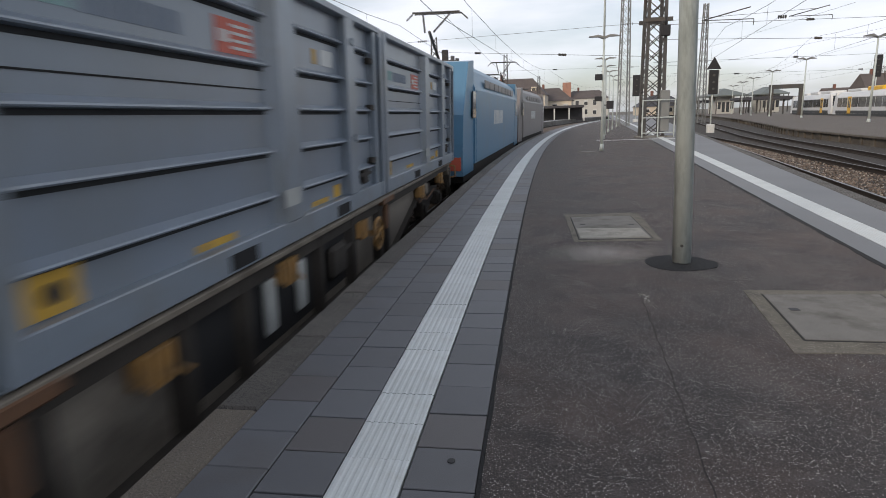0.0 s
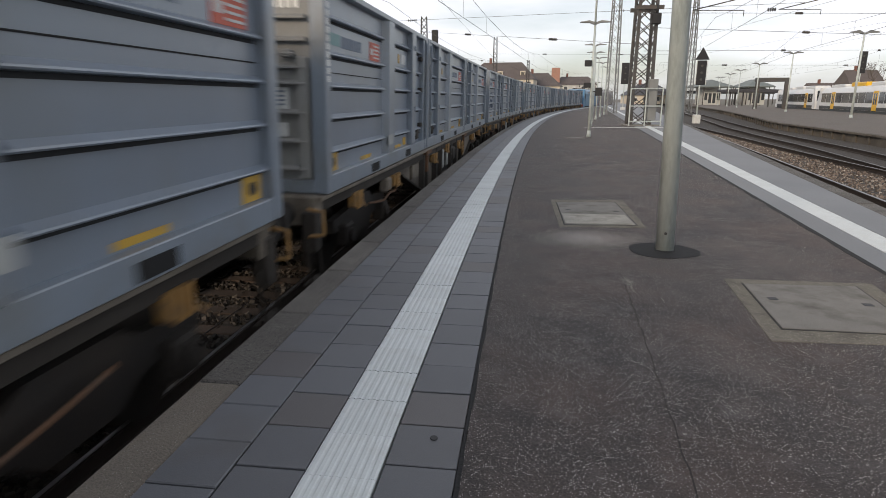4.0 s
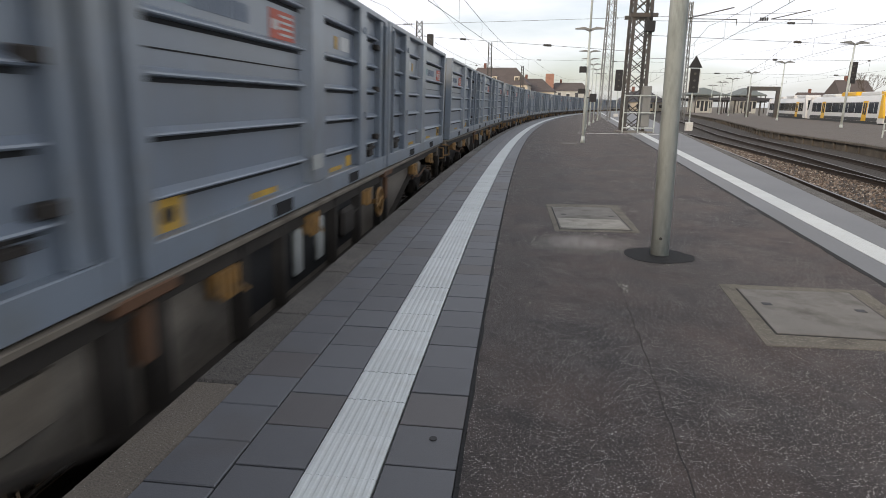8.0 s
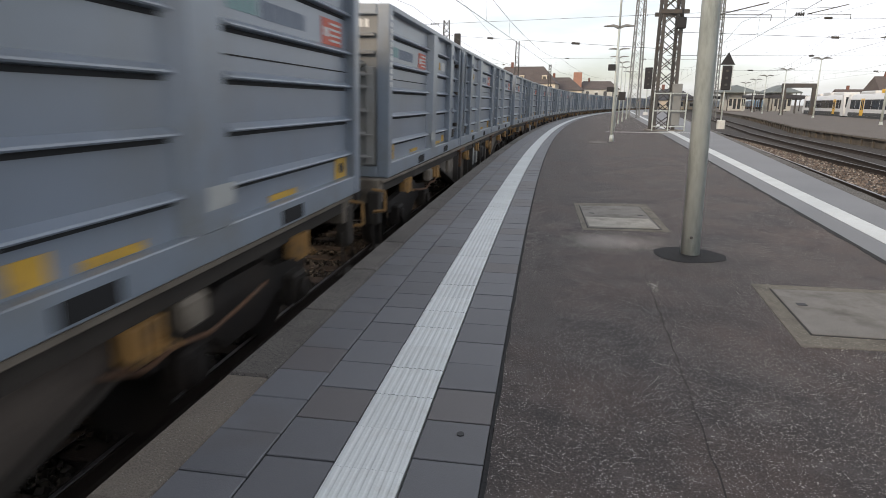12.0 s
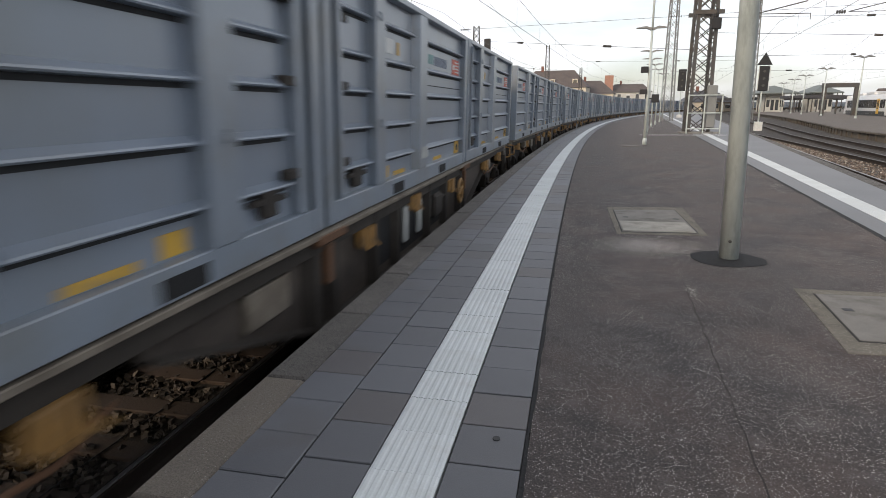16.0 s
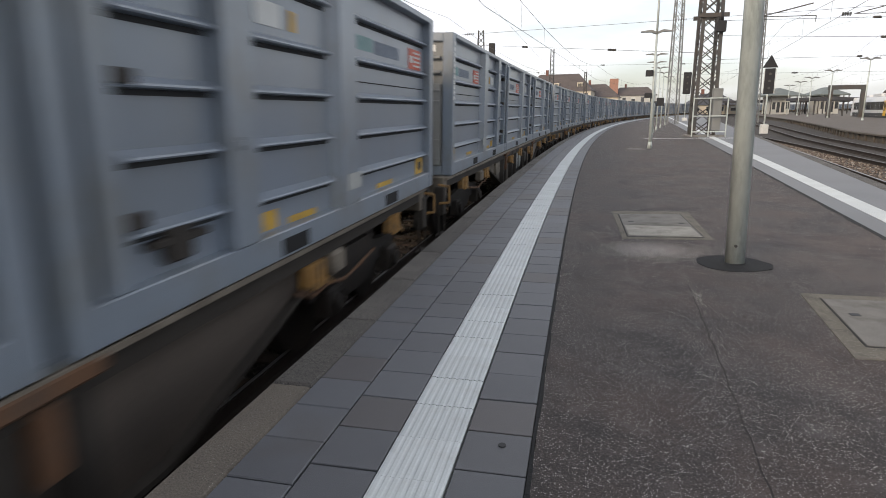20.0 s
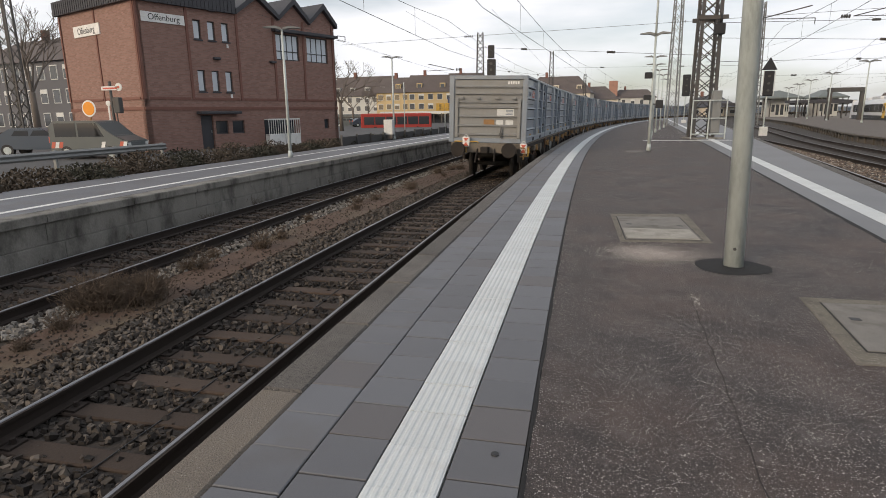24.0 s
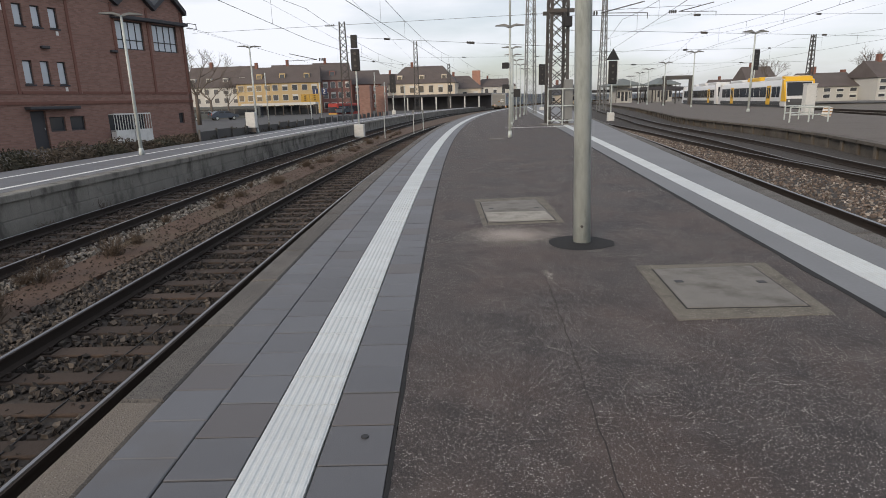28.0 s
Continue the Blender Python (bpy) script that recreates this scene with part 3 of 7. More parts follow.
# the slabs further off, joined
b = B()
for i in range(NEAR_ROWS, 190):
    y = i * PITCH
    x = strip_x(y)
    for a, c in ((-0.304, -0.008), (0.307, 0.603)):
        flat_piece(b, x + a, x + c, strip_x(y + PITCH) + a, strip_x(y + PITCH) + c, y + 0.003, y + PITCH - 0.003, -0.05, 0.0)
    flat_piece(b, joint_x(y) + 0.006, x - 0.31, joint_x(y + PITCH) + 0.006, strip_x(y + PITCH) - 0.31, y + 0.003, y + PITCH - 0.003, -0.05, 0.0)
tagged(part("far_slabs", b, SLAB, paving), kind="stuff")
b = B()
for i in range(-38, -5):                      # behind the camera
    y = i * PITCH
    x = strip_x(y)
    for a, c in ((-0.304, -0.008), (0.307, 0.603)):
        flat_piece(b, x + a, x + c, strip_x(y + PITCH) + a, strip_x(y + PITCH) + c, y + 0.003, y + PITCH - 0.003, -0.05, 0.0)
    flat_piece(b, joint_x(y) + 0.006, x - 0.31, joint_x(y + PITCH) + 0.006, strip_x(y + PITCH) - 0.31, y + 0.003, y + PITCH - 0.003, -0.05, 0.0)
    flat_piece(b, edge_x(y), joint_x(y) - 0.004, edge_x(y + PITCH), joint_x(y + PITCH) - 0.004, y, y + PITCH, -0.17, 0.0)
tagged(part("slabs_behind", b, SLAB, paving), kind="stuff")
part("strip_behind", band(B(), lambda y: strip_x(y) + 0.003, lambda y: strip_x(y) + 0.297, -38 * PITCH, -5 * PITCH, 1.5, -0.05, 0.002), STRIP, paving)
part("far_slabs_beyond", band(B(), lambda y: joint_x(y) + 0.006, lambda y: strip_x(y) - 0.008, 190 * PITCH, FAR, 2, -0.05, 0.0), SLAB, paving)
part("far_slabs_beside", band(B(), lambda y: strip_x(y) + 0.307, lambda y: strip_x(y) + 0.603, 190 * PITCH, FAR, 2, -0.05, 0.0), SLAB, paving)
part("far_strip", band(B(), lambda y: strip_x(y) + 0.003, lambda y: strip_x(y) + 0.297, NEAR_ROWS * PITCH + 0.002, FAR, 1.5, -0.05, 0.005), STRIP, paving)
b = B()
for k in range(140):                          # uneven tar seam beside the slabs
    y = -1.6 + k * 0.2
    j = 0.012 * math.sin(k * 1.7) + random.uniform(-0.006, 0.006)
    k2 = 0.012 * math.sin((k + 1) * 1.7)
    flat_piece(b, strip_x(y) + 0.606, strip_x(y) + 0.624 + j * 0.5, strip_x(y + 0.2) + 0.606, strip_x(y + 0.2) + 0.624 + k2 * 0.5, y, y + 0.2, -0.04, 0.002, 0.001)
tagged(part("tar_seam", b, TAR, paving, "black uneven tar seam"), kind="stuff")

# far side of the platform: slabs, second strip, kerb
far_side = thing("paving_beyond", pose(0, 0, 0), "grey slabs and a white guiding strip along the far platform edge", "paving", kind="structure")
part("slab_band", band(B(), lambda y: right_joint(y) + 0.03, lambda y: right_strip(y) - 0.004, -6, FAR, 2, -0.05, 0.001), SLAB_FAR, far_side)
part("slab_band_outer", band(B(), lambda y: right_strip(y) + 0.305, lambda y: right_edge(y) - 0.26, -6, FAR, 2, -0.05, 0.001), SLAB_FAR, far_side)
for i in range(-3, 60):
    y = i * 1.0
    part("kerb_stone", flat_piece(B(), right_edge(y) - 0.255, right_edge(y), right_edge(y + 1) - 0.255, right_edge(y + 1), y + 0.006, y + 0.994,
                                  -0.17, random.uniform(-0.003, 0.003), 0.012), STONE, far_side)
for i in range(-3, 90):
    y = i * PITCH * 1.2
    a = right_strip(y)
    o = part("ribbed_slab", ribbed, STRIP, far_side)
    o.matrix_world = pose(a, y, 0.002, 0, 0, -math.degrees(math.atan(0.108))) @ Matrix.Diagonal((1.0, 1.22, 1, 1))
part("far_strip", band(B(), right_strip, lambda y: right_strip(y) + 0.3, 90 * PITCH * 1.2, FAR, 2, -0.05, 0.005), STRIP, far_side)
b = B()
for k in range(120):
    y = -3 + k * 0.25
    j = 0.008 * math.sin(k * 1.3) + random.uniform(-0.012, 0.006)
    j2 = 0.008 * math.sin((k + 1) * 1.3)
    flat_piece(b, right_joint(y) - 0.03 + j, right_joint(y) + 0.028, right_joint(y + 0.25) - 0.03 + j2, right_joint(y + 0.25) + 0.028, y, y + 0.25, -0.04, 0.003, 0.001)
tagged(part("tar_seam", b, TAR, far_side, "black ragged tar seam"), kind="stuff")

# ---- covers in the asphalt ----


def cover(pts, inner, label):
    """A cover in a flush frame; four corners of each, anticlockwise from the near left."""
    th = thing("service_cover", pose(0, 0, 0), label, "manhole cover", "service covers")
    def plate(ps, z0, z1, c):
        bm2 = B()
        cx, cy = sum(p[0] for p in ps) / 4, sum(p[1] for p in ps) / 4
        lo = [bm2.verts.new((x, y, z0)) for x, y in ps]
        hi = [bm2.verts.new((x + (cx - x) * 0.012, y + (cy - y) * 0.012, z1)) for x, y in ps]
        for i in range(4):
            bm2.faces.new((lo[i], lo[(i + 1) % 4], hi[(i + 1) % 4], hi[i]))
        bm2.faces.new(hi), bm2.faces.new(lo[::-1])
        return bm2
    part("frame", plate(pts, -0.02, 0.004, 0.004), FRAME_STONE, th)
    g = [(x + (sum(p[0] for p in inner) / 4 - x) * -0.032, y + (sum(p[1] for p in inner) / 4 - y) * -0.032) for x, y in inner]
    part("joint", plate(g, -0.02, 0.006, 0.003), JOINT, th)
    part("lid", plate(inner, -0.02, 0.010, 0.004), COVER, th, "worn grey concrete lid")
    (ax, ay), (bx, by), (cx, cy), (dx, dy) = inner
    for u, v in ((0.14, 0.62), (0.88, 0.55)):
        x = (ax + (bx - ax) * u) * (1 - v) + (dx + (cx - dx) * u) * v
        y = (ay + (by - ay) * u) * (1 - v) + (dy + (cy - dy) * u) * v
        b = B()
        box(b, x - 0.034, x + 0.034, y - 0.03, y + 0.03, 0.004, 0.0125, 0.003)
        part("lifting_hole", b, BLACK, th)
    return th


cover([(2.38, 1.64), (3.46, 1.69), (3.66, 2.98), (2.51, 2.98)], [(2.53, 1.86), (3.37, 1.85), (3.48, 2.87), (2.62, 2.84)],
      "square concrete service cover in a worn frame in the asphalt")
cover([(1.28, 4.86), (2.28, 4.94), (2.32, 6.90), (1.26, 6.80)], [(1.35, 4.99), (2.19, 5.06), (2.17, 6.62), (1.34, 6.52)],
      "grey metal service cover with a pale lower edge")
b = B()
flat_piece(b, 1.37, 2.17, 1.36, 2.15, 5.06, 5.66, 0.0, 0.014, 0.003)
solo("repair_strip", b, STRIP_OLD, "pale worn concrete strip on a service cover", "patch", kind="structure")
cover([(2.45, 20.6), (3.05, 20.6), (3.15, 21.6), (2.5, 21.6)], [(2.5, 20.7), (3.0, 20.7), (3.1, 21.5), (2.55, 21.5)], "small grey service cover beside a lamp post")


def blot(name, cx, cy, rx, ry, material, label, seed, z=0.004):
    """A flat patch with an uneven rim."""
    rnd = random.Random(seed)
    b = B()
    n = 36
    rim = []
    for k in range(n):
        a = 2 * math.pi * k / n
        f = 1 + 0.03 * math.sin(3 * a + seed) + rnd.uniform(-0.03, 0.03)
        rim.append((cx + rx * f * math.cos(a), cy + ry * f * math.sin(a)))
    lo = [b.verts.new((x, y, -0.01)) for x, y in rim]
    hi = [b.verts.new((x, y, z)) for x, y in rim]
    for k in range(n):
        b.faces.new((lo[k], lo[(k + 1) % n], hi[(k + 1) % n], hi[k]))
    b.faces.new(hi)
    return solo(name, b, material, label, "patch", kind="structure")


blot("tar_patch", 2.23, 3.88, 0.33, 0.31, TAR, "black tar patch round the foot of a lamp post", 2)


def chips(name, spots, label, seed):
    """Loose chips of stone lying thick in the middle of each spot (x, y, rx, ry, count)."""
    rnd = random.Random(seed)
    b = B()
    for cx, cy, rx, ry, count in spots:
        for k in range(count):
            x, y, s, a = rnd.gauss(cx, rx), rnd.gauss(cy, ry), rnd.uniform(0.0025, 0.0058), rnd.uniform(0, 6.3)
            if not strip_x(y) + 0.66 < x < right_joint(y) - 0.05:
                continue
            rim = [b.verts.new((x + s * rnd.uniform(0.6, 1.2) * math.cos(a + j * 1.57), y + s * rnd.uniform(0.6, 1.2) * math.sin(a + j * 1.57), 0.0)) for j in range(4)]
            top = b.verts.new((x, y, s * 0.7))
            for j in range(4):
                b.faces.new((rim[j], rim[(j + 1) % 4], top))
    return solo(name, b, CHIP, label, "stone chips", kind="stuff")


chips("stone_chips", ((1.56, 4.32, 0.26, 0.22, 3600), (1.72, 2.72, 0.020, 0.07, 60), (1.70, 3.1, 0.02, 0.3, 60)), "pale loose chips in a worn patch of asphalt", 5)
chips("loose_chips", ((2.6, 1.5, 1.4, 1.5, 2200), (2.4, 5.0, 1.2, 3.0, 1500), (1.7, 0.4, 0.6, 0.6, 700)), "pale chips of stone scattered over the asphalt", 6)
b = B()
for k in range(36):                           # narrow crack along the asphalt
    y = -1.4 + k * 0.125
    x = 1.50 + 0.065 * (y + 0.2) - 0.01 * max(0, y - 1.5) + 0.006 * math.sin(k * 2.1)
    x2 = 1.50 + 0.065 * (y + 0.325) - 0.01 * max(0, y - 1.375) + 0.006 * math.sin((k + 1) * 2.1)
    flat_piece(b, x, x + 0.007, x2, x2 + 0.007, y, y + 0.125, -0.01, 0.002, 0.0005)
solo("asphalt_seam", b, SEAM, "dark seam in the asphalt", "seam", kind="stuff")
solo("drain_plug", rod(B(), (0.479, 0.325, -0.01), (0.479, 0.325, 0.004), 0.017, n=12), BLACK, "small dark round plug in a paving slab", "plug")
b = B()
flat_piece(b, 3.95, 8.1, 3.95, 8.2, 29.75, 30.0, -0.01, 0.005, 0.002)
solo("white_line", b, WHITE, "white line painted across the platform", "line", kind="structure")

# ---- low platform beyond, left platform ----
solo("low_platform", band(B(), lambda y: far_edge(y) + 0.32, low_platform_back, -5, FAR, 4, -1.05, -0.10), ASPHALT_PALE,
     "low old platform of worn asphalt", "platform", kind="structure")
low = thing("low_platform_wall", pose(0, 0, 0), "stained concrete blocks under the edge of the low platform", "wall", kind="structure")
for i in range(-2, 60):
    y = 6 + i * 1.4
    part("edge_block", flat_piece(B(), far_edge(y), far_edge(y) + 0.315, far_edge(y + 1.4), far_edge(y + 1.4) + 0.315, y + 0.01, y + 1.39, -0.20,
                                  -0.10 + random.uniform(-0.004, 0.004), 0.012), OLD_WALL, low)
    b = B()
    a = far_edge(y) + 0.10
    box(b, a, a + 0.14, y + 0.02, y + 0.16, -0.70, -0.20, 0.01)
    part("stud", b, OLD_WALL, low)
part("wall_face", band(B(), lambda y: far_edge(y) + 0.17, lambda y: far_edge(y) + 0.31, -5, FAR, 4, -1.05, -0.19), OLD_WALL, low)
part("edge_beyond", band(B(), far_edge, lambda y: far_edge(y) + 0.31, 90, FAR, 4, -0.20, -0.10), OLD_WALL, low)

solo("left_platform", band(B(), lambda y: left_edge(y) - 3.6, lambda y: left_edge(y) - 0.36, -30, FAR, 4, -1.1, -0.10), SLAB,
     "narrow paved platform with two white lines", "platform", kind="structure")
lw = thing("left_platform_wall", pose(0, 0, 0), "stained pale concrete platform wall with weeds at its foot", "wall", kind="structure")
for i in range(40):
    y = -4 + i * 2.0
    part("edge_slab", flat_piece(B(), left_edge(y) - 0.355, left_edge(y) + 0.06, left_edge(y + 2) - 0.355, left_edge(y + 2) + 0.06, y + 0.008, y + 1.992, -0.24,
                                 -0.096 + random.uniform(-0.006, 0.006), 0.015), WALL_STAINED, lw)
    part("wall_block", flat_piece(B(), left_edge(y) - 0.3, left_edge(y), left_edge(y + 2) - 0.3, left_edge(y + 2), y + 0.006, y + 1.994, -0.60, -0.25, 0.008), WALL_STAINED, lw)
    part("wall_block", flat_piece(B(), left_edge(y + 0.3) - 0.3, left_edge(y + 0.3) + 0.03, left_edge(y + 2.3) - 0.3, left_edge(y + 2.3) + 0.03, y + 0.306, y + 2.294, -1.15, -0.61, 0.01), WALL_STAINED, lw)
part("wall_beyond", band(B(), lambda y: left_edge(y) - 0.35, lambda y: left_edge(y) + 0.03, 76, FAR, 4, -1.1, -0.1), WALL_STAINED, lw)
for off, wd, z in ((-0.75, 0.14, -0.094), (-2.35, 0.12, -0.094)):
    solo("white_line", band(B(), lambda y: left_edge(y) + off - wd, lambda y: left_edge(y) + off, -25, 150, 2, -0.12, z), WHITE,
         "white line along the narrow platform", "line", kind="structure")

# ---- goods train ----
SPEED, UNIT, WAGONS = 23.131, 20.4, 27
REAR = -537.675          # place of the last wagon's tail along the track at 0 s
PITCH_BOX = 6.406        # from container to container
LEAN = 1.5               # degrees by which the canted track leans the train
CL, CW, CH = 6.06, 2.50, 2.68        # one container as drawn
GROW = (1.08, 1.04, 0.835)           # to its true width, length and height
DECK = 0.45
# the train's pace is a little uneven: metres before or behind an even run
AHEAD = [(0, 0.08), (1, 0.14), (2, 0.0), (3, 0.02), (6, -0.24), (7, -0.3), (8, -0.28), (9, -0.3), (10, 0.24), (11, 0.06), (14, -0.12), (15, -0.04),
         (16, -0.05), (17, 0.0), (18, -0.05), (19, -0.6), (20, 0.2), (21, 0.24), (23.5, -0.04), (24, 0.3), (25, -1.2), (28, -2.0)]
TURNED = {24: "FNF", 23: "NNF", 19: "NNF", 18: "NFF", 17: "NNF", 7: "NNF", 5: "NNN", 26: "NNN", 9: "NNN", 4: "NNN", 2: "NNN", 0: "NNN"}


def fit_parts(th, m):
    for o in th.children_recursive:
        o.data.transform(m)


def container(kind=0, flip=False):
    """Container along +y with its tail at y = 0 and its floor at z = 0; kind 1 shows its tail wall, flip turns it end for end."""
    th = thing("container", pose(0, 0, 0), "grey-blue ribbed steel bulk container on a flat wagon", "container", "containers of the goods train")
    w = CW / 2
    sides = (1, -1) if kind else (1,)

    def span(a, c):
        return (CL - c, CL - a) if flip else (a, c)

    b = B()
    box(b, -w + 0.09, w - 0.09, 0.06, CL - 0.06, 0.02, CH - 0.05)
    part("body", b, CONT, th)
    levels = [0.55, 0.993, 1.412, 1.82, 2.275]
    shade_strips = B()
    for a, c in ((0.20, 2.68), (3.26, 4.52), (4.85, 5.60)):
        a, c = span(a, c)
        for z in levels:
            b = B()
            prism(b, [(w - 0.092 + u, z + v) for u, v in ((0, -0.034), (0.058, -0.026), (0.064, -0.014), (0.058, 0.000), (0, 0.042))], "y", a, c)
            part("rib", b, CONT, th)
            # flat strip below the rib, painted dark as the rib's shade
            box(shade_strips, w - 0.096, w - 0.086, a + 0.01, c - 0.01, z - 0.070, z - 0.030)
    tagged(part("rib_groove", shade_strips, RIB_SHADE, th, "dark strips of painted shade under the ribs"), kind="stuff")
    a, c = span(0.20, 2.68)
    b = B()
    box(b, w - 0.092, w - 0.084, a, c, 1.572, 1.584)
    part("seam", b, SHADE_SEAM_BLACK, th)
    for side in sides:
        for y0, y1 in ((0, 0.17), (CL - 0.17, CL)):
            b = B()
            box(b, side * (w - 0.16), side * w, y0 + (0.012 if y0 == 0 and not kind else 0), y1, 0.0, CH, 0.012)
            part("corner_post", b, CONT_POST, th)
        b = B()
        y0, y1 = span(2.68, 3.26)
        prism(b, [(side * (w - 0.1), y0), (side * w, y0 + 0.11), (side * w, y1 - 0.11), (side * (w - 0.1), y1)], "z", 0.24, CH - 0.06)
        if side < 0:
            continue
        part("centre_post", b, CONT_POST, th, "wide folded steel post")
        y0, y1 = span(4.52, 4.83)
        b = B()
        box(b, side * (w - 0.1), side * (w + 0.004), y0, y1, 0.24, CH - 0.06, 0.01)
        part("door_post", b, CONT_POST, th)
        y0, y1 = span(5.66, 5.80)
        b = B()
        box(b, side * (w - 0.1), side * (w - 0.01), y0, y1, 0.24, CH - 0.06, 0.01)
        part("door_post", b, CONT_POST, th)
    hy = sum(span(4.70, 4.72)) / 2
    for z in (1.02, 2.3):
        b = B()
        rod(b, (w + 0.008, hy, z - 0.05), (w + 0.008, hy, z + 0.05), 0.02, n=6)
        box(b, w - 0.02, w + 0.012, hy - 0.1, hy + 0.1, z - 0.02, z + 0.02)
        part("hinge", b, CONT_POST, th)
    ly = sum(span(5.83, 5.85)) / 2
    part("locking_bar", rod(B(), (w + 0.02, ly, 0.26), (w + 0.02, ly, CH - 0.15), 0.02, n=6), CONT_POST, th)
    b = B()
    for z in (0.58, 1.40, 2.10):
        y0, y1 = span(5.50, 5.70)
        box(b, w - 0.09, w - 0.02, y0, y1, z, z + 0.09, 0.01)
    y0, y1 = span(5.02, 5.50)
    box(b, w - 0.09, w - 0.035, y0, y1, 0.42, 0.47, 0.008), box(b, w - 0.09, w - 0.03, y0 + 0.12, y0 + 0.34, 0.30, 0.56, 0.02)
    part("lock_gear", b, FRAME_DIRT, th, "dark locking gear on the container door")
    for side in (1,):
        b = B()
        box(b, side * (w - 0.11), side * (w - 0.005), 0.17, CL - 0.17, 0.0, 0.24, 0.01)
        rail = part("bottom_rail", b, CONT_POST, th)
        if side > 0:
            # no hole is cut: a black block gives the shade inside each pocket
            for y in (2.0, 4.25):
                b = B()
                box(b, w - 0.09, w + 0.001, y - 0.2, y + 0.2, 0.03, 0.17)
                part("fork_pocket", b, SHADE_SEAM_BLACK, rail, "fork pocket with its inner shade painted as a black block")
        b = B()
        box(b, side * (w - 0.13), side * (w + 0.005), 0.17, CL - 0.17, CH - 0.09, CH, 0.012)
        part("top_rail", b, CONT_POST, th)
    if kind:
        for y, d in ((0.0, 1), (CL, -1)):
            b = B()
            box(b, -w + 0.16, w - 0.16, min(y, y + d * 0.13), max(y, y + d * 0.13), CH - 0.16, CH, 0.012)
            part("end_rail", b, CONT_POST, th)
            b = B()
            box(b, -w + 0.16, w - 0.16, min(y, y + d * 0.12), max(y, y + d * 0.12), 0.0, 0.18, 0.012)
            part("end_sill", b, CONT_POST, th)
        b = B()
        box(b, -w + 0.16, w - 0.16, 0.05, 0.09, 0.18, CH - 0.16)
        end = part("tail_wall", b, CONT_END, th, "scuffed grey end wall with horizontal ribs")
        for z in (0.32, 0.68, 1.05, 1.42, 1.62, 1.95, 2.22):
            b = B()
            prism(b, [(0.055, z - 0.012), (-0.02, z - 0.012), (-0.02, z + 0.012), (0.055, z + 0.05)], "x", -w + 0.2, w - 0.2)
            part("rib", b, CONT_END, end)
        for side in (1, -1):
            b = B()
            box(b, side * (w - 0.30), side * (w - 0.19), -0.01, 0.07, 0.2, 1.75, 0.01)
            part("stiffener", b, CONT_END, end)
        for x in (-0.85, -0.3, 0.3, 0.85):
            b = B()
            box(b, x - 0.05, x + 0.05, -0.04, 0.07, 1.74, 1.84, 0.01), rod(b, (x - 0.1, -0.03, 1.78), (x + 0.1, -0.03, 1.78), 0.02, n=6)
            part("flap_hinge", b, CONT_END, end)

    def tag(name, y0, y1, z0, z1, material, label, proud=0.0):
        b = B()
        box(b, w - 0.1, w - 0.084 + proud, y0, y1, z0, z1)
        return part(name, b, material, th, label)

    base = span(0.20, 2.68)[0]
    b = B()
    for i in range(9):
        box(b, w - 0.092, w - 0.086, base + 0.62 + i * 0.092, base + 0.62 + i * 0.092 + (0.068 if i % 3 else 0.08), 1.93, 2.09)
    part("faded_lettering", b, GREYPRINT, th, "faded grey unreadable lettering")
    b = B()
    for i in range(5):
        box(b, w - 0.092, w - 0.086, base + 0.14 + i * 0.088, base + 0.14 + i * 0.088 + 0.066, 1.94, 2.10)
    part("faded_lettering", b, GREENGREY, th, "faded green unreadable lettering")
    r = tag("red_sign", base + 1.82, base + 2.34, 1.86, 2.15, RED, "faded red rectangular sign with pale lines")
    b = B()
    for i in range(4):
        box(b, w - 0.088, w - 0.080, base + 2.02, base + 2.31, 1.90 + i * 0.062, 1.925 + i * 0.062)
    box(b, w - 0.088, w - 0.080, base + 1.86, base + 1.98, 1.95, 2.05)
    tagged(part("sign_print", b, PALE, r), kind="stuff")
    y0, y1 = span(3.98, 4.32)
    tag("label", y0, y1, 1.93, 2.12, PALE, "small pale data label")
    y0, y1 = span(3.76, 3.86)
    tag("label", y0, y1, 1.93, 2.10, YELLOW, "small yellow label")
    y0, y1 = span(0.24, 0.56)
    wl = tag("warning_label", y0, y1, 0.25, 0.50, YELLOW, "yellow warning square with a dark mark", 0.004)
    b = B()
    rod(b, (w - 0.082, (y0 + y1) / 2, 0.375), (w - 0.074, (y0 + y1) / 2, 0.375), 0.07, n=10)
    part("warning_mark", b, BLACK, wl)
    y0, y1 = span(1.55, 2.05)
    tag("yellow_stripe", y0, y1, 0.26, 0.32, YELLOW, "short yellow stripe")
    y0, y1 = span(4.18, 4.40)
    tag("yellow_stripe", y0, y1, 0.26, 0.42, YELLOW, "yellow patch")
    y0, y1 = span(3.55, 4.0)
    tag("yellow_stripe", y0, y1, 0.25, 0.31, YELLOW, "short yellow stripe")
    b = B()
    y0, y1 = span(2.74, 3.06)
    box(b, w - 0.004, w + 0.003, y0, y1, 0.40, 0.58)
    part("label", b, PALE_DIM, th, "pale data plate")
    if kind == 1:
        b = B()
        for i in range(11):
            z = 2.45 - i * 0.10
            box(b, w - 0.004, w + 0.003, 0.05, 0.12, z, z + 0.07)
        tagged(part("code_mark", b, WHITE, th, "column of white code marks on the corner post"), kind="stuff")
        b = B()
        for i in range(5):
            box(b, 0.62 + i * 0.075, 0.67 + i * 0.075, 0.044, 0.051, 2.34, 2.46)
        tagged(part("code_mark", b, WHITE, end, "white code marks"), kind="stuff")
        b = B()
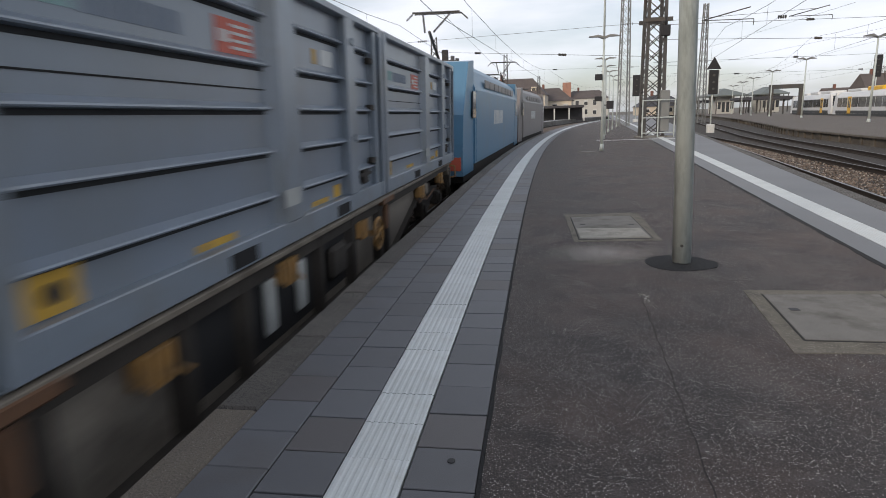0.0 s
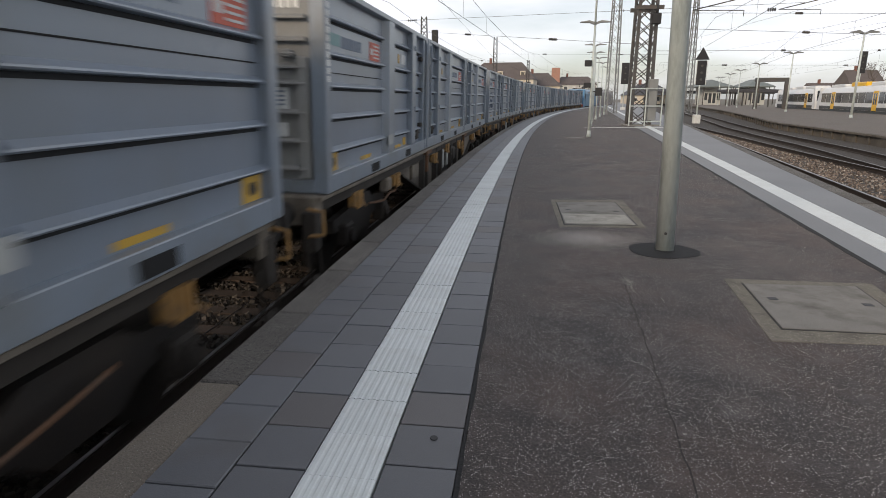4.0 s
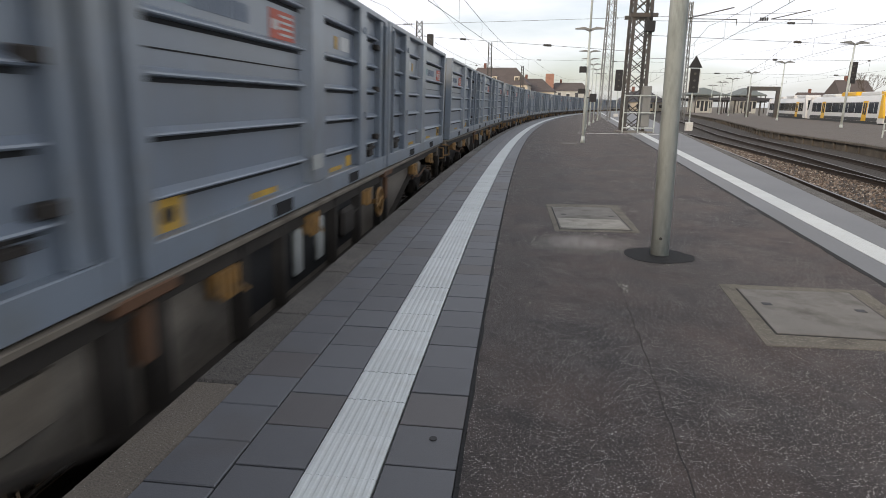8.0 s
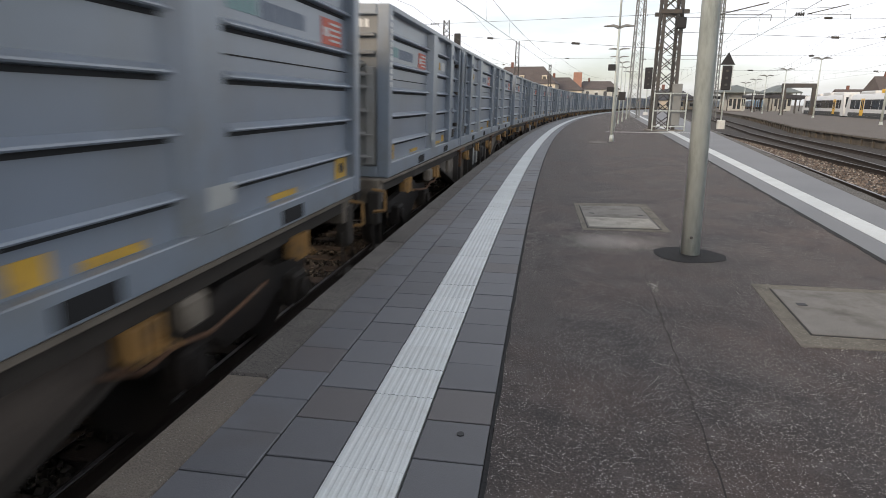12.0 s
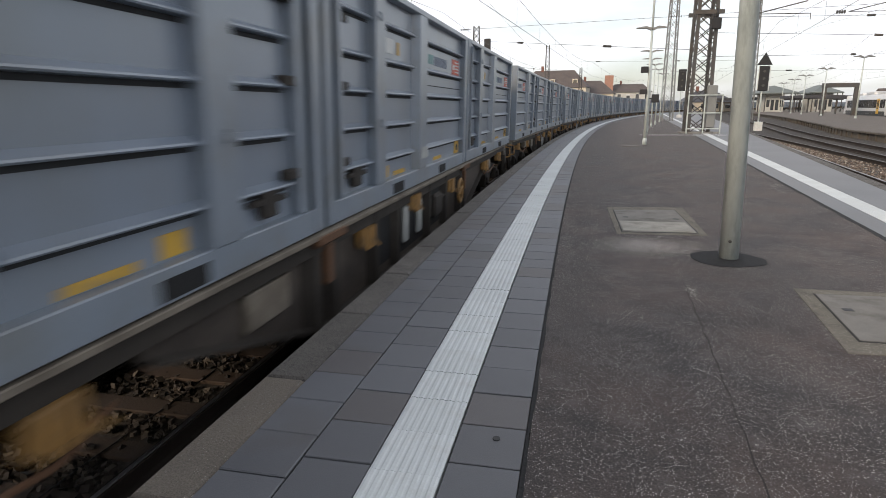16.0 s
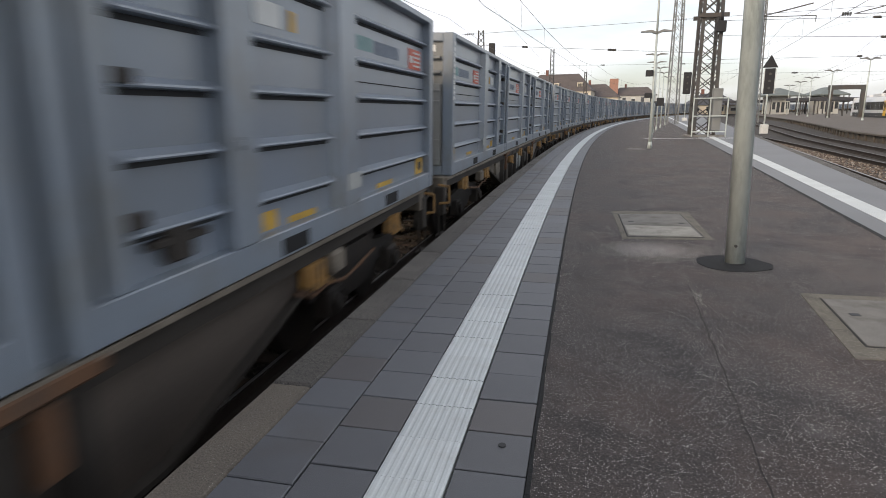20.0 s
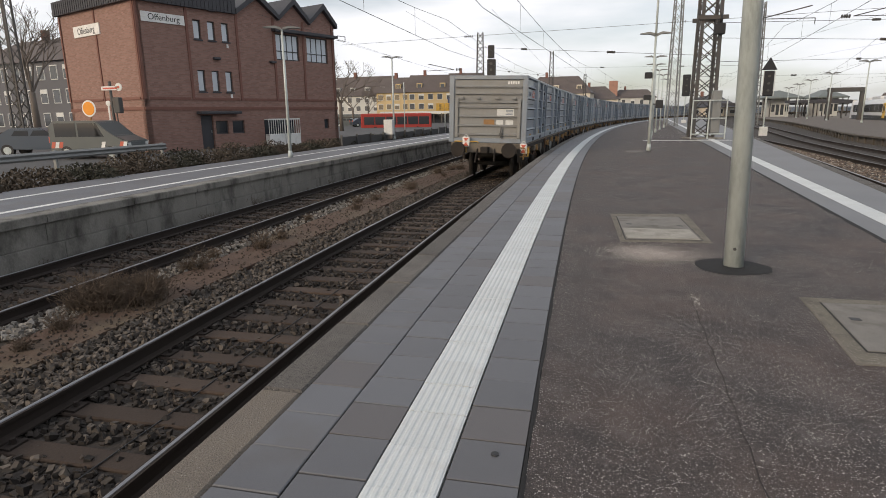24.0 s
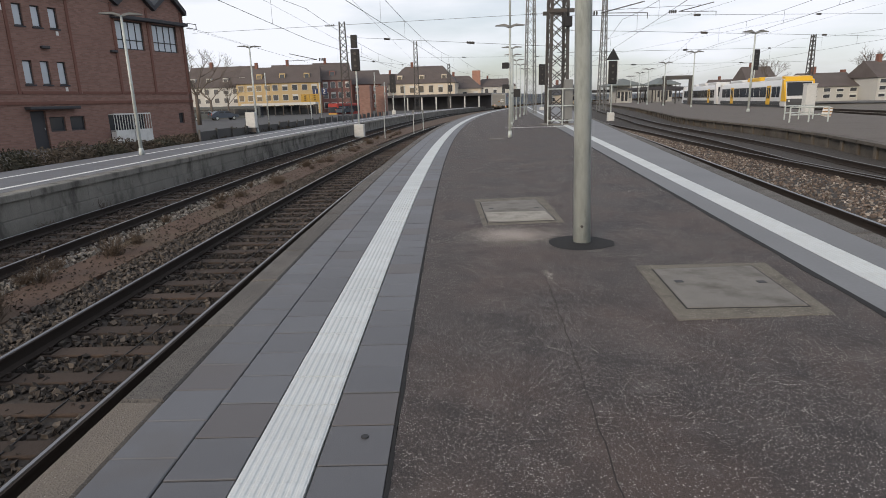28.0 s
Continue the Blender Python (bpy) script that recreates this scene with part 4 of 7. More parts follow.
        box(b, 0.30, 0.84, 0.04, 0.051, 1.10, 1.37)
        lab = part("label", b, PALE, end, "pale data plate with grey lines")
        b = B()
        for i in range(4):
            box(b, 0.58, 0.80, 0.034, 0.045, 1.14 + i * 0.055, 1.165 + i * 0.055)
        tagged(part("data_bars", b, GREYPRINT, lab), kind="stuff")
        b = B()
        box(b, -0.12, 0.22, 0.04, 0.051, 0.74, 0.94)
        part("warning_label", b, ORANGE, end, "orange warning plate")
        for x0, x1 in ((0.28, 0.5), (0.58, 0.82)):
            b = B()
            box(b, x0, x1, 0.04, 0.051, 0.74, 0.92)
            part("label", b, PALE, end)
        b = B()
        rod(b, (0.45, -0.03, 0.2), (0.45, -0.03, 0.62), 0.025, n=6), box(b, 0.40, 0.50, -0.06, 0.06, 0.3, 0.4)
        part("lock_lever", b, STEEL_DARK, end)
    fit_parts(th, Matrix.Diagonal((*GROW, 1)))
    return th


def bogie_parts(th, y):
    bo = B()
    for s in (1, -1):
        prism(bo, [(y - 1.25, -0.52), (y - 1.25, -0.36), (y - 0.55, -0.30), (y - 0.35, -0.20), (y + 0.35, -0.20), (y + 0.55, -0.30),
                   (y + 1.25, -0.36), (y + 1.25, -0.52), (y + 0.5, -0.58), (y + 0.3, -0.72), (y - 0.3, -0.72), (y - 0.5, -0.58)], "x", s * 0.98, s * 1.08)
    box(bo, -1.0, 1.0, y - 0.22, y + 0.22, -0.55, -0.15)
    bogie = part("bogie", bo, IRON, th, "dark rusty two-axle bogie")
    for a in (-0.9, 0.9):
        b = B()
        for s in (1, -1):
            rod(b, (s * 0.68, y + a, -0.66), (s * 0.82, y + a, -0.66), 0.46, n=20)
        rod(b, (-0.9, y + a, -0.66), (0.9, y + a, -0.66), 0.08, n=8)
        part("wheelset", b, IRON, bogie)
        for s in (1,):
            b = B()
            box(b, s * 1.02, s * 1.20, y + a - 0.16, y + a + 0.16, -0.74, -0.44, 0.03)
            rod(b, (s * 1.2, y + a, -0.60), (s * 1.25, y + a, -0.60), 0.10, n=10)
            part("axle_box", b, FRAME_DIRT if a > 0 else IRON, bogie)
    for o in (bogie, *bogie.children):
        o.data.transform(Matrix.Translation((0, 0, -0.13)))


def handwheel(th, x, y, z, r):
    b = B()
    n = 20
    ring = [(x, y + r * math.cos(2 * math.pi * k / n), z + r * math.sin(2 * math.pi * k / n)) for k in range(n)]
    for k in range(n):
        rod(b, ring[k], ring[(k + 1) % n], 0.022, n=6)
    for k in range(3):
        a0 = math.pi * k / 3 + 0.3
        rod(b, (x, y - r * math.cos(a0), z - r * math.sin(a0)), (x, y + r * math.cos(a0), z + r * math.sin(a0)), 0.014, n=5)
    rod(b, (x - 0.14, y, z), (x + 0.02, y, z), 0.035, n=8)
    return part("handwheel", b, OCHRE, th, "ochre brake handwheel")


def lock_box(th, y, z, material, label=""):
    """A twist-lock housing bolted to the side: a ribbed block with a lever."""
    b = B()
    box(b, 1.15, 1.27, y - 0.15, y + 0.15, z - 0.10, z + 0.10, 0.02)
    for d in (-0.09, 0.0, 0.09):
        box(b, 1.26, 1.30, y + d - 0.022, y + d + 0.022, z - 0.115, z + 0.115, 0.006)
    rod(b, (1.29, y + 0.12, z - 0.06), (1.29, y + 0.26, z - 0.14), 0.014, n=5)
    return part("twist_lock", b, material, th, label)


def wagon(plate=FRAME_PALE):
    """Flat wagon with its tail buffers at y = 0, along +y; z = 0 at the deck."""
    th = thing("container_wagon", pose(0, 0, 0), "dirty tan-brown flat container wagon on two bogies", "wagon", "wagons of the goods train")
    L = UNIT
    b = B()
    for s in (1, -1):
        box(b, s * 1.02, s * 1.20, 0.62, L - 0.62, -0.19, -0.012, 0.008)
    box(b, -0.3, 0.3, 0.8, L - 0.8, -0.45, -0.02)
    for k in range(1, 10):
        box(b, -1.1, 1.1, L * k / 10 - 0.06, L * k / 10 + 0.06, -0.2, -0.02)
    part("underframe", b, FRAME_DIRT, th)
    for y0 in (0.60, L - 0.82):
        b = B()
        box(b, -1.24, 1.24, y0, y0 + 0.22, -0.34, -0.005, 0.015)
        part("headstock", b, FRAME_TAN, th, "tan-brown dusty headstock")
    for s in (1,):
        b = B()
        box(b, s * 1.20, s * 1.30, 0.65, L - 0.65, -0.055, -0.012, 0.006)
        fl = part("side_flange", b, FRAME_TAN, th, "dusty tan upper flange of the side sill")
        b = B()
        box(b, s * 1.20, s * 1.225, 0.7, L - 0.7, -0.20, -0.055)
        part("sill_web", b, FRAME_DIRT, fl)
    for s in (1, -1):
        b = B()
        prism(b, [(4.75, -0.06), (4.95, -0.30), (7.05, -0.90), (L - 6.2, -0.90), (L - 4.1, -0.31), (L - 3.8, -0.06)], "x", s * 1.08, s * 1.14)
        sk = part("side_plate", b, plate, th, "dirty fish-belly side plate with rust stains")
        b = B()
        prism(b, [(4.95, -0.30), (7.05, -0.90), (L - 6.2, -0.90), (L - 4.1, -0.31), (L - 4.1, -0.34), (L - 6.2, -0.94), (7.05, -0.94), (4.95, -0.33)], "x", s * 1.04, s * 1.22)
        part("lower_flange", b, FRAME_DIRT, sk)
        if s < 0:
            continue
        for y, w2 in ((6.95, 0.10), (7.35, 0.10), (8.5, 0.09), (9.3, 0.07), (10.9, 0.07), (12.0, 0.09), (13.25, 0.10), (13.65, 0.10)):
            b = B()
            prism(b, [(1.13, y - w2 * 1.5), (1.235, y - w2 * 0.6), (1.235, y + w2 * 0.6), (1.13, y + w2 * 1.5)], "z", -0.89, -0.06)
            part("rib", b, FRAME_DIRT, sk, "dark stained vertical rib")
        # black sheets on the plate face, painted for the shade behind its gaps
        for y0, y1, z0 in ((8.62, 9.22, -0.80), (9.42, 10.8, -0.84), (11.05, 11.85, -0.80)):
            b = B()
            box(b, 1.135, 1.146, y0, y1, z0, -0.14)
            part("opening", b, SHADE_SEAM_BLACK, sk, "black sheet painted for the shade in a side plate gap")
        for y in (9.78, 10.45):
            b = B()
            box(b, 1.14, 1.20, y - 0.10, y + 0.10, -0.72, -0.24, 0.02)
            part("data_plate", b, PALE_DIM, sk, "dusty pale data plate")
        b = B()
        box(b, 1.14, 1.20, 5.9, 6.5, -0.52, -0.24, 0.01)
        part("data_plate", b, FRAME_TAN, sk)
        b = B()
        box(b, 1.14, 1.24, 11.2, 11.7, -0.66, -0.30, 0.04), rod(b, (1.2, 11.7, -0.42), (1.2, 12.6, -0.34), 0.025, n=6)
        part("brake_unit", b, FRAME_DIRT, sk)
        for y in (7.15, 13.45):
            b = B()
            box(b, 1.16, 1.31, y - 0.30, y + 0.30, -0.12, -0.02, 0.02)
            box(b, 1.18, 1.28, y - 0.06, y + 0.06, -0.50, -0.14, 0.015)
            part("container_clamp", b, RUST, sk, "rusty orange clamp bracket where two containers meet")
        for y, z in ((8.15, -0.30), (12.25, -0.28), (10.0, -0.22)):
            lock_box(sk, y, z, OCHRE, "ochre ribbed twist-lock housing")
        handwheel(sk, 1.30, 12.85, -0.45, 0.21)
    for y, d in ((0.62, -1), (L - 0.62, 1)):
        for x in (0.875, -0.875):
            b = B()
            rod(b, (x, y, -0.20), (x, y + d * 0.40, -0.20), 0.13, 0.11, n=12)
            rod(b, (x, y + d * 0.40, -0.20), (x, y + d * 0.56, -0.20), 0.235, 0.245, n=18)
            part("buffer", b, IRON, th)
        b = B()
        box(b, -0.12, 0.12, min(y, y + d * 0.4), max(y, y + d * 0.4), -0.32, -0.12), rod(b, (0.3, y, -0.2), (0.35, y + d * 0.35, -0.6), 0.03, n=6)
        rod(b, (-0.3, y, -0.2), (-0.32, y + d * 0.3, -0.65), 0.03, n=6)
        part("coupling", b, IRON, th)
        for s in (1,):
            b = B()
            pts = [(1.18, -0.12), (1.36, -0.14), (1.37, -0.40), (1.20, -0.42)]
            for p, q in zip(pts, pts[1:]):
                rod(b, (s * p[0], y + d * 0.12, p[1]), (s * q[0], y + d * 0.12, q[1]), 0.02, n=6)
            part("grab_rail", b, OCHRE, th, "ochre shunter's grab rail")
            b = B()
            box(b, s * 1.10, s * 1.26, y - 0.10, y + 0.10, -0.62, -0.16, 0.02)
            st = part("step_bracket", b, FRAME_DIRT, th, "dark step bracket under the wagon end")
            b = B()
            for dy in (-0.17, 0.17):
                rod(b, (s * 1.2, y + dy, -0.45), (s * 1.22, y + dy, -0.95), 0.018, n=6)
            box(b, s * 1.14, s * 1.30, y - 0.19, y + 0.19, -0.98, -0.94, 0.008)
            part("step", b, FRAME_DIRT, st)
    for yb, d in ((2.86, 1), (L - 2.86, -1)):
        bogie_parts(th, yb)
        for dy, z in ((1.45, -0.30), (-0.75, -0.27)):
            lock_box(th, yb + d * dy, z, OCHRE, "ochre ribbed lock housing over the bogie")
        b = B()
        box(b, 1.12, 1.27, yb + d * 0.95 - 0.15, yb + d * 0.95 + 0.15, -0.42, -0.20, 0.03)
        part("valve_box", b, FRAME_TAN, th, "dusty brake valve box")
        pts = [(1.22, yb + d * u, v) for u, v in ((1.75, -0.38), (1.45, -0.50), (1.15, -0.47), (0.75, -0.54), (0.35, -0.50), (-0.1, -0.44))]
        part("brake_pipe", sweep(B(), [(-0.016, -0.010), (0, -0.018), (0.016, -0.010), (0.016, 0.010), (0, 0.018), (-0.016, 0.010)], pts if d > 0 else pts[::-1]), RUST, th, "bent rusty brake pipe")
        b = B()
        box(b, -1.0, 1.0, yb - 1.5, yb + 1.5, -0.20, -0.16)
        part("floor_plate", b, FRAME_DIRT, th)
    return th


def tail_sign(parent, x, dz):
    b = B()
    box(b, x - 0.12, x + 0.12, 0.52, 0.56, -0.10 + dz, 0.24 + dz, 0.02)
    pl = part("tail_sign", b, WHITE, parent, "white tail board with two red triangles")
    for z0, z1 in ((-0.07, 0.065), (0.20, 0.075)):
        b = B()
        prism(b, [(x - 0.09, z0 + dz), (x + 0.09, z0 + dz), (x, z1 + dz)], "y", 0.508, 0.522)
        part("red_triangle", b, RED, pl)
    b = B()
    rod(b, (x - 0.05, 0.54, 0.23 + dz), (x - 0.05, 0.54, 0.30 + dz), 0.012, n=6), rod(b, (x + 0.05, 0.54, 0.23 + dz), (x + 0.05, 0.54, 0.30 + dz), 0.012, n=6)
    rod(b, (x - 0.05, 0.54, 0.30 + dz), (x + 0.05, 0.54, 0.30 + dz), 0.012, n=6)
    part("grip", b, PALE, pl)
    b = B()
    rod(b, (x, 0.58, -0.3 + dz), (x, 0.58, -0.05 + dz), 0.02, n=6)
    part("bracket", b, YELLOW, pl)
    b = B()
    side = 1 if x > 0 else 0
    pts = [(x, -0.12), (x + 0.16, -0.14), (x + 0.16, -0.40), (x, -0.42)] if side else [(x - 0.42, 0.0), (x - 0.4, 0.04), (x + 0.40, 0.04), (x + 0.42, 0.0)]
    for p, q in zip(pts, pts[1:]):
        rod(b, (p[0], 0.58, p[1]), (q[0], 0.58, q[1]), 0.018, n=6)
    part("grab_rail", b, YELLOW, pl, "yellow grab rail")


def locomotive(material, label):
    """Electric locomotive, tail at y = 0, along +y; z = 0 at the rail."""
    th = thing("electric_locomotive", pose(0, 0, 0), label, "locomotive", "locomotives of the goods train")
    L, w, h = 18.9, 1.48, 3.95
    b = B()
    prof = [(-w, 0.95), (-w, 3.05), (-w + 0.16, 3.6), (-w + 0.5, 3.85), (w - 0.5, 3.85), (w - 0.16, 3.6), (w, 3.05), (w, 0.95)]
    prism(b, prof, "y", 2.3, L - 2.3)
    part("body", b, material, th)
    for y0, d in ((2.3, -1), (L - 2.3, 1)):
        b = B()
        cab = [(0, 0.95), (0, 3.85), (d * 0.9, 3.75), (d * 1.75, 2.35), (d * 1.85, 1.6), (d * 1.85, 0.75), (0, 0.75)]
        prism(b, [(y0 + u, v) for u, v in cab], "x", -w + 0.05, w - 0.05)
        c = part("cab", b, material, th)
        b = B()
        s = 0.02 * d
        quad(b, (-1.1, y0 + d * 1.72 + s, 2.42), (1.1, y0 + d * 1.72 + s, 2.42), (1.0, y0 + d * 1.0 + s, 3.62), (-1.0, y0 + d * 1.0 + s, 3.62))
        bmesh.ops.solidify(b, geom=b.faces[:], thickness=0.03)
        part("windscreen", b, GLASS_DARK, c)
        b = B()
        box(b, -w + 0.1, w - 0.1, min(y0 + d * 1.86, y0 + d * 1.9), max(y0 + d * 1.86, y0 + d * 1.9), 0.9, 1.25)
        part("buffer_beam", b, RED, c, "orange-red buffer beam")
        for x in (-0.9, 0.9):
            b = B()
            rod(b, (x, y0 + d * 1.85, 1.05), (x, y0 + d * 2.3, 1.05), 0.1, n=8), rod(b, (x, y0 + d * 2.22, 1.05), (x, y0 + d * 2.3, 1.05), 0.24, n=12)
            part("buffer", b, IRON, c)
        for s in (1, -1):
            b = B()
            box(b, s * (w - 0.02), s * (w + 0.01), y0 + d * 0.15 - 0.3, y0 + d * 0.15 + 0.3, 2.25, 3.0, 0.01)
            part("side_window", b, GLASS_DARK, c)
            b = B()
            box(b, s * (w - 0.02), s * (w + 0.012), y0 - d * 0.55 - 0.32, y0 - d * 0.55 + 0.32, 1.0, 3.05, 0.01)
            part("cab_door", b, material, c)
    b = B()
    for s in (1, -1):
        for k in range(8):
            box(b, s * (w - 0.01), s * (w + 0.012), 4.4 + k * 1.3, 5.5 + k * 1.3, 3.18, 3.42)
    part("ventilation_grille", b, LOCOGREY, th)
    b = B()
    for k in range(7):
        box(b, w, w + 0.006, 7.0 + k * 0.45, 7.32 + k * 0.45, 2.0, 2.5)
    part("pale_lettering", b, PALE, th, "pale unreadable lettering")
    b = B()
    box(b, -w + 0.1, w - 0.1, 0.8, L - 0.8, 0.55, 0.95)
    part("underframe", b, IRON, th)
    for y in (4.2, L - 4.2):
        b = B()
        for s in (1, -1):
            box(b, s * 1.05, s * 1.25, y - 2.0, y + 2.0, 0.45, 0.8, 0.05)
            for a in (-1.3, 1.3):
                rod(b, (s * 0.7, y + a, 0.62), (s * 0.84, y + a, 0.62), 0.62, n=20)
        part("bogie", b, IRON, th)
    b = B()
    box(b, -w + 0.08, w - 0.08, 7.3, L - 7.3, 0.18, 0.6, 0.03)
    part("transformer_box", b, IRON, th)
    for y, up in ((3.9, True), (L - 3.9, False)):
        b = B()
        box(b, -0.7, 0.7, y - 0.5, y + 0.5, 3.88, 3.98)
        for x in (-0.6, 0.6):
            rod(b, (x, y - 0.4, 3.85), (x, y - 0.4, 4.1), 0.06, n=8), rod(b, (x, y + 0.4, 3.85), (x, y + 0.4, 4.1), 0.06, n=8)
        top = 5.45 if up else 4.25
        rod(b, (0, y + 0.5, 4.05), (0, y - 0.9, 4.05 + (top - 4.05) * 0.5), 0.05, n=6)
        for x in (-0.45, 0.45):
            rod(b, (x * 0.3, y - 0.9, 4.05 + (top - 4.05) * 0.5), (x, y + 0.2, top), 0.03, n=6)
        for d in (-0.15, 0.15):
            rod(b, (-0.75, y + 0.2 + d, top), (0.75, y + 0.2 + d, top), 0.025, n=6)
        for s in (-1, 1):
            rod(b, (s * 0.75, y + 0.2, top), (s * 0.98, y + 0.2, top - 0.2), 0.022, n=6)
        part("pantograph", b, STEEL_DARK, th, "raised current collector" if up else "lowered current collector")
    return th


MOVING = []                 # (thing, place of its own zero along the track at 0 s, height)
first_wagon = wagon()
brown_wagon = tagged(wagon(FRAME_BROWN), "dark brown dirty flat container wagon on two bogies")
first_box = [container(1), container(0), container(0, True), container(1, True)]
placed = set()
for k in range(WAGONS):
    s0 = REAR + k * UNIT
    if k in (3, 6, 8, 9, 12):
        wg = brown_wagon if k == 3 else copy_thing(brown_wagon, pose(0, 0, 0))
    else:
        wg = first_wagon if k == 0 else copy_thing(first_wagon, pose(0, 0, 0))
    MOVING.append((wg, s0, DECK))
    for j in range(3):
        turned = TURNED.get(k, "NFF")[j] == "F"
        src = first_box[(3 if turned else 0) if j == 0 else 2 if turned else 1]
        ob = copy_thing(src, pose(0, 0, 0)) if src in placed else src
        placed.add(ob)
        MOVING.append((ob, s0 + 0.744 + j * PITCH_BOX, DECK + 0.004))
for x, z in ((-0.70, -0.04), (1.30, -0.22)):
    tail_sign(first_wagon, x, z)
tagged(first_wagon, "dirty brown last wagon with two red-and-white tail boards")
for graffiti_box, shift in ((MOVING[4 * 23 + 1][0], 0.35), (MOVING[4 * 19 + 3][0], 3.95)):
    for pts in (((0.5, 1.05), (0.62, 1.22), (1.3, 1.30), (1.6, 1.18), (1.75, 1.05)), ((0.55, 0.95), (0.7, 0.6), (0.85, 0.98)), ((1.0, 0.62), (1.05, 1.0), (1.25, 0.98), (1.3, 0.66)),
              ((1.45, 0.98), (1.5, 0.62), (1.7, 0.66)), ((1.95, 0.62), (1.95, 1.0)), ((0.5, 0.55), (1.2, 0.52), (2.1, 0.56))):
      for layer, (mt, wd) in enumerate(((GREYPRINT, 0.05), (BLACK, 0.022))):
          b = B()
          for (ya, za), (yb, zb) in zip(pts, pts[1:]):
              rod(b, (1.256 + 0.004 * layer, ya + shift, za), (1.256 + 0.004 * layer, yb + shift, zb), wd * 0.5, n=4)
          part("graffiti_stroke", b, mt, graffiti_box, "faint dark sprayed stroke")
    tagged(graffiti_box, "grey-blue ribbed container with faint dark graffiti")
front = REAR + WAGONS * UNIT
MOVING.append((locomotive(BLUE, "blue electric locomotive with a raised current collector"), front, RAIL_Z))
MOVING.append((locomotive(LOCOGREY, "grey electric locomotive at the head of the train"), front + 18.9, RAIL_Z))


def motions():
    rows = []
    for t, x, y, turn in ((0, -33.2, 86, 20), (24.0, -32.6, 87, 20), (24.5, -31.7, 90, 35), (24.8, -31.4, 93, 50), (25.2, -30.5, 98, 62), (26, -28.8, 106, 62), (27, -25.5, 113, 60), (28, -22.0, 119, 60)):
        rows.append((t, pose(x + 5.5 * math.cos(radians(turn)), y + 5.5 * math.sin(radians(turn)), -1.35, 0, 0, turn)))
    walk(red_bus, rows)
    times = sorted({float(i) for i in range(29)} | {a[0] for a in AHEAD})
    tilt = math.tan(radians(LEAN))
    for ob, s0, z in MOVING:
        rows = []
        half = 10.0 if ob.name.startswith(("container_wagon", "electric")) else 3.1
        for t in times:
            s = s0 + SPEED * t + float(np.interp(t, [a[0] for a in AHEAD], [a[1] for a in AHEAD]))
            x0, x1 = track_x(s), track_x(s + 2 * half)
            rows.append((t, pose(x0 + tilt * (z - RAIL_Z), s, z, 0, LEAN, -math.degrees(math.atan2(x1 - x0, 2 * half)))))
        walk(ob, rows)


FENCE = mat("fence_panel", (0.060, 0.058, 0.058), 0.8, var=0.35, scale=0.8, stain=(0.05, 0.045, 0.04), stain_amount=0.7)

# ---- lamp posts, masts, signals ----


def wing_lamp(x, y, z, h, label, group, wing=0.62, r=0.06, turn=0.0, up=0.10):
    th = thing("platform_lamp", pose(x, y, z, 0, 0, turn), label, "street lamp", group)
    b = B()
    rod(b, (0, 0, 0), (0, 0, h), r, r * 0.62, n=12)
    part("pole", b, GALV, th)
    b = B()
    rod(b, (0, 0, -0.01), (0, 0, 0.25), r * 1.5, r * 1.15, n=12)
    part("foot", b, GALV, th)
    for s in (-1, 1):
        b = B()
        prism(b, [(s * 0.03, h - 0.05), (s * 0.03, h + 0.04), (s * wing * 0.4, h + up), (s * wing, h + up * 0.55), (s * wing, h + up * 0.3), (s * wing * 0.35, h + up * 0.2)], "y", -0.10, 0.10)
        part("lamp_wing", b, STEEL_GREY, th, "flat pale grey lamp wing")
    return th


# the bare post beside the camera
post = thing("lamp_post", pose(2.255, 3.93, 0, 0, -1.3, 0), "weathered galvanised steel lamp post in a tar patch", "post")
part("pole", rod(B(), (0, 0, -0.02), (0, 0, 7.5), 0.088, 0.066, n=24), GALV, post)
b = B()
rod(b, (-0.02, -0.095, 0.18), (-0.02, -0.08, 0.18), 0.014, n=8)
part("bolt", b, STEEL_DARK, post)
for s in (-1, 1):
    b = B()
    prism(b, [(s * 0.03, 7.42), (s * 0.03, 7.52), (s * 0.4, 7.6), (s * 0.75, 7.56), (s * 0.75, 7.5)], "y", -0.12, 0.12)
    part("lamp_wing", b, STEEL_GREY, post)

lamp2 = wing_lamp(3.36, 21.7, 0, 4.14, "tall galvanised platform lamp post with two lamp wings", "platform lamps", 0.55, 0.062)
b = B()
rod(b, (0, 0, 4.1), (0, 0, 6.6), 0.04, 0.035, n=10)
part("pole_top", b, GALV, lamp2)
for z, w in ((2.62, 0.22), (1.85, 0.18)):
    b = B()
    box(b, -0.30, -0.05, -0.1, 0.1, z, z + w, 0.01)
    part("loudspeaker", b, BLACK, lamp2, "small dark loudspeaker box")
b = B()
box(b, 0.14, 0.40, -0.04, 0.04, 1.55, 1.85, 0.01), rod(b, (0, 0, 1.7), (0.2, 0, 1.7), 0.02, n=6)
part("platform_sign", b, BLACK, lamp2, "small dark hanging sign")
for p, hh in (((4.49, 31.50, 4.13), 4.15), ((5.15, 37.00, 4.12), 4.15), ((5.94, 42.00, 4.08), 4.15), ((6.95, 48.00, 4.07), 4.15), ((8.17, 55.00, 4.03), 4.15)):
    wing_lamp(p[0], p[1], 0, hh, "galvanised platform lamp with two lamp wings", "platform lamps", 0.55, 0.055)
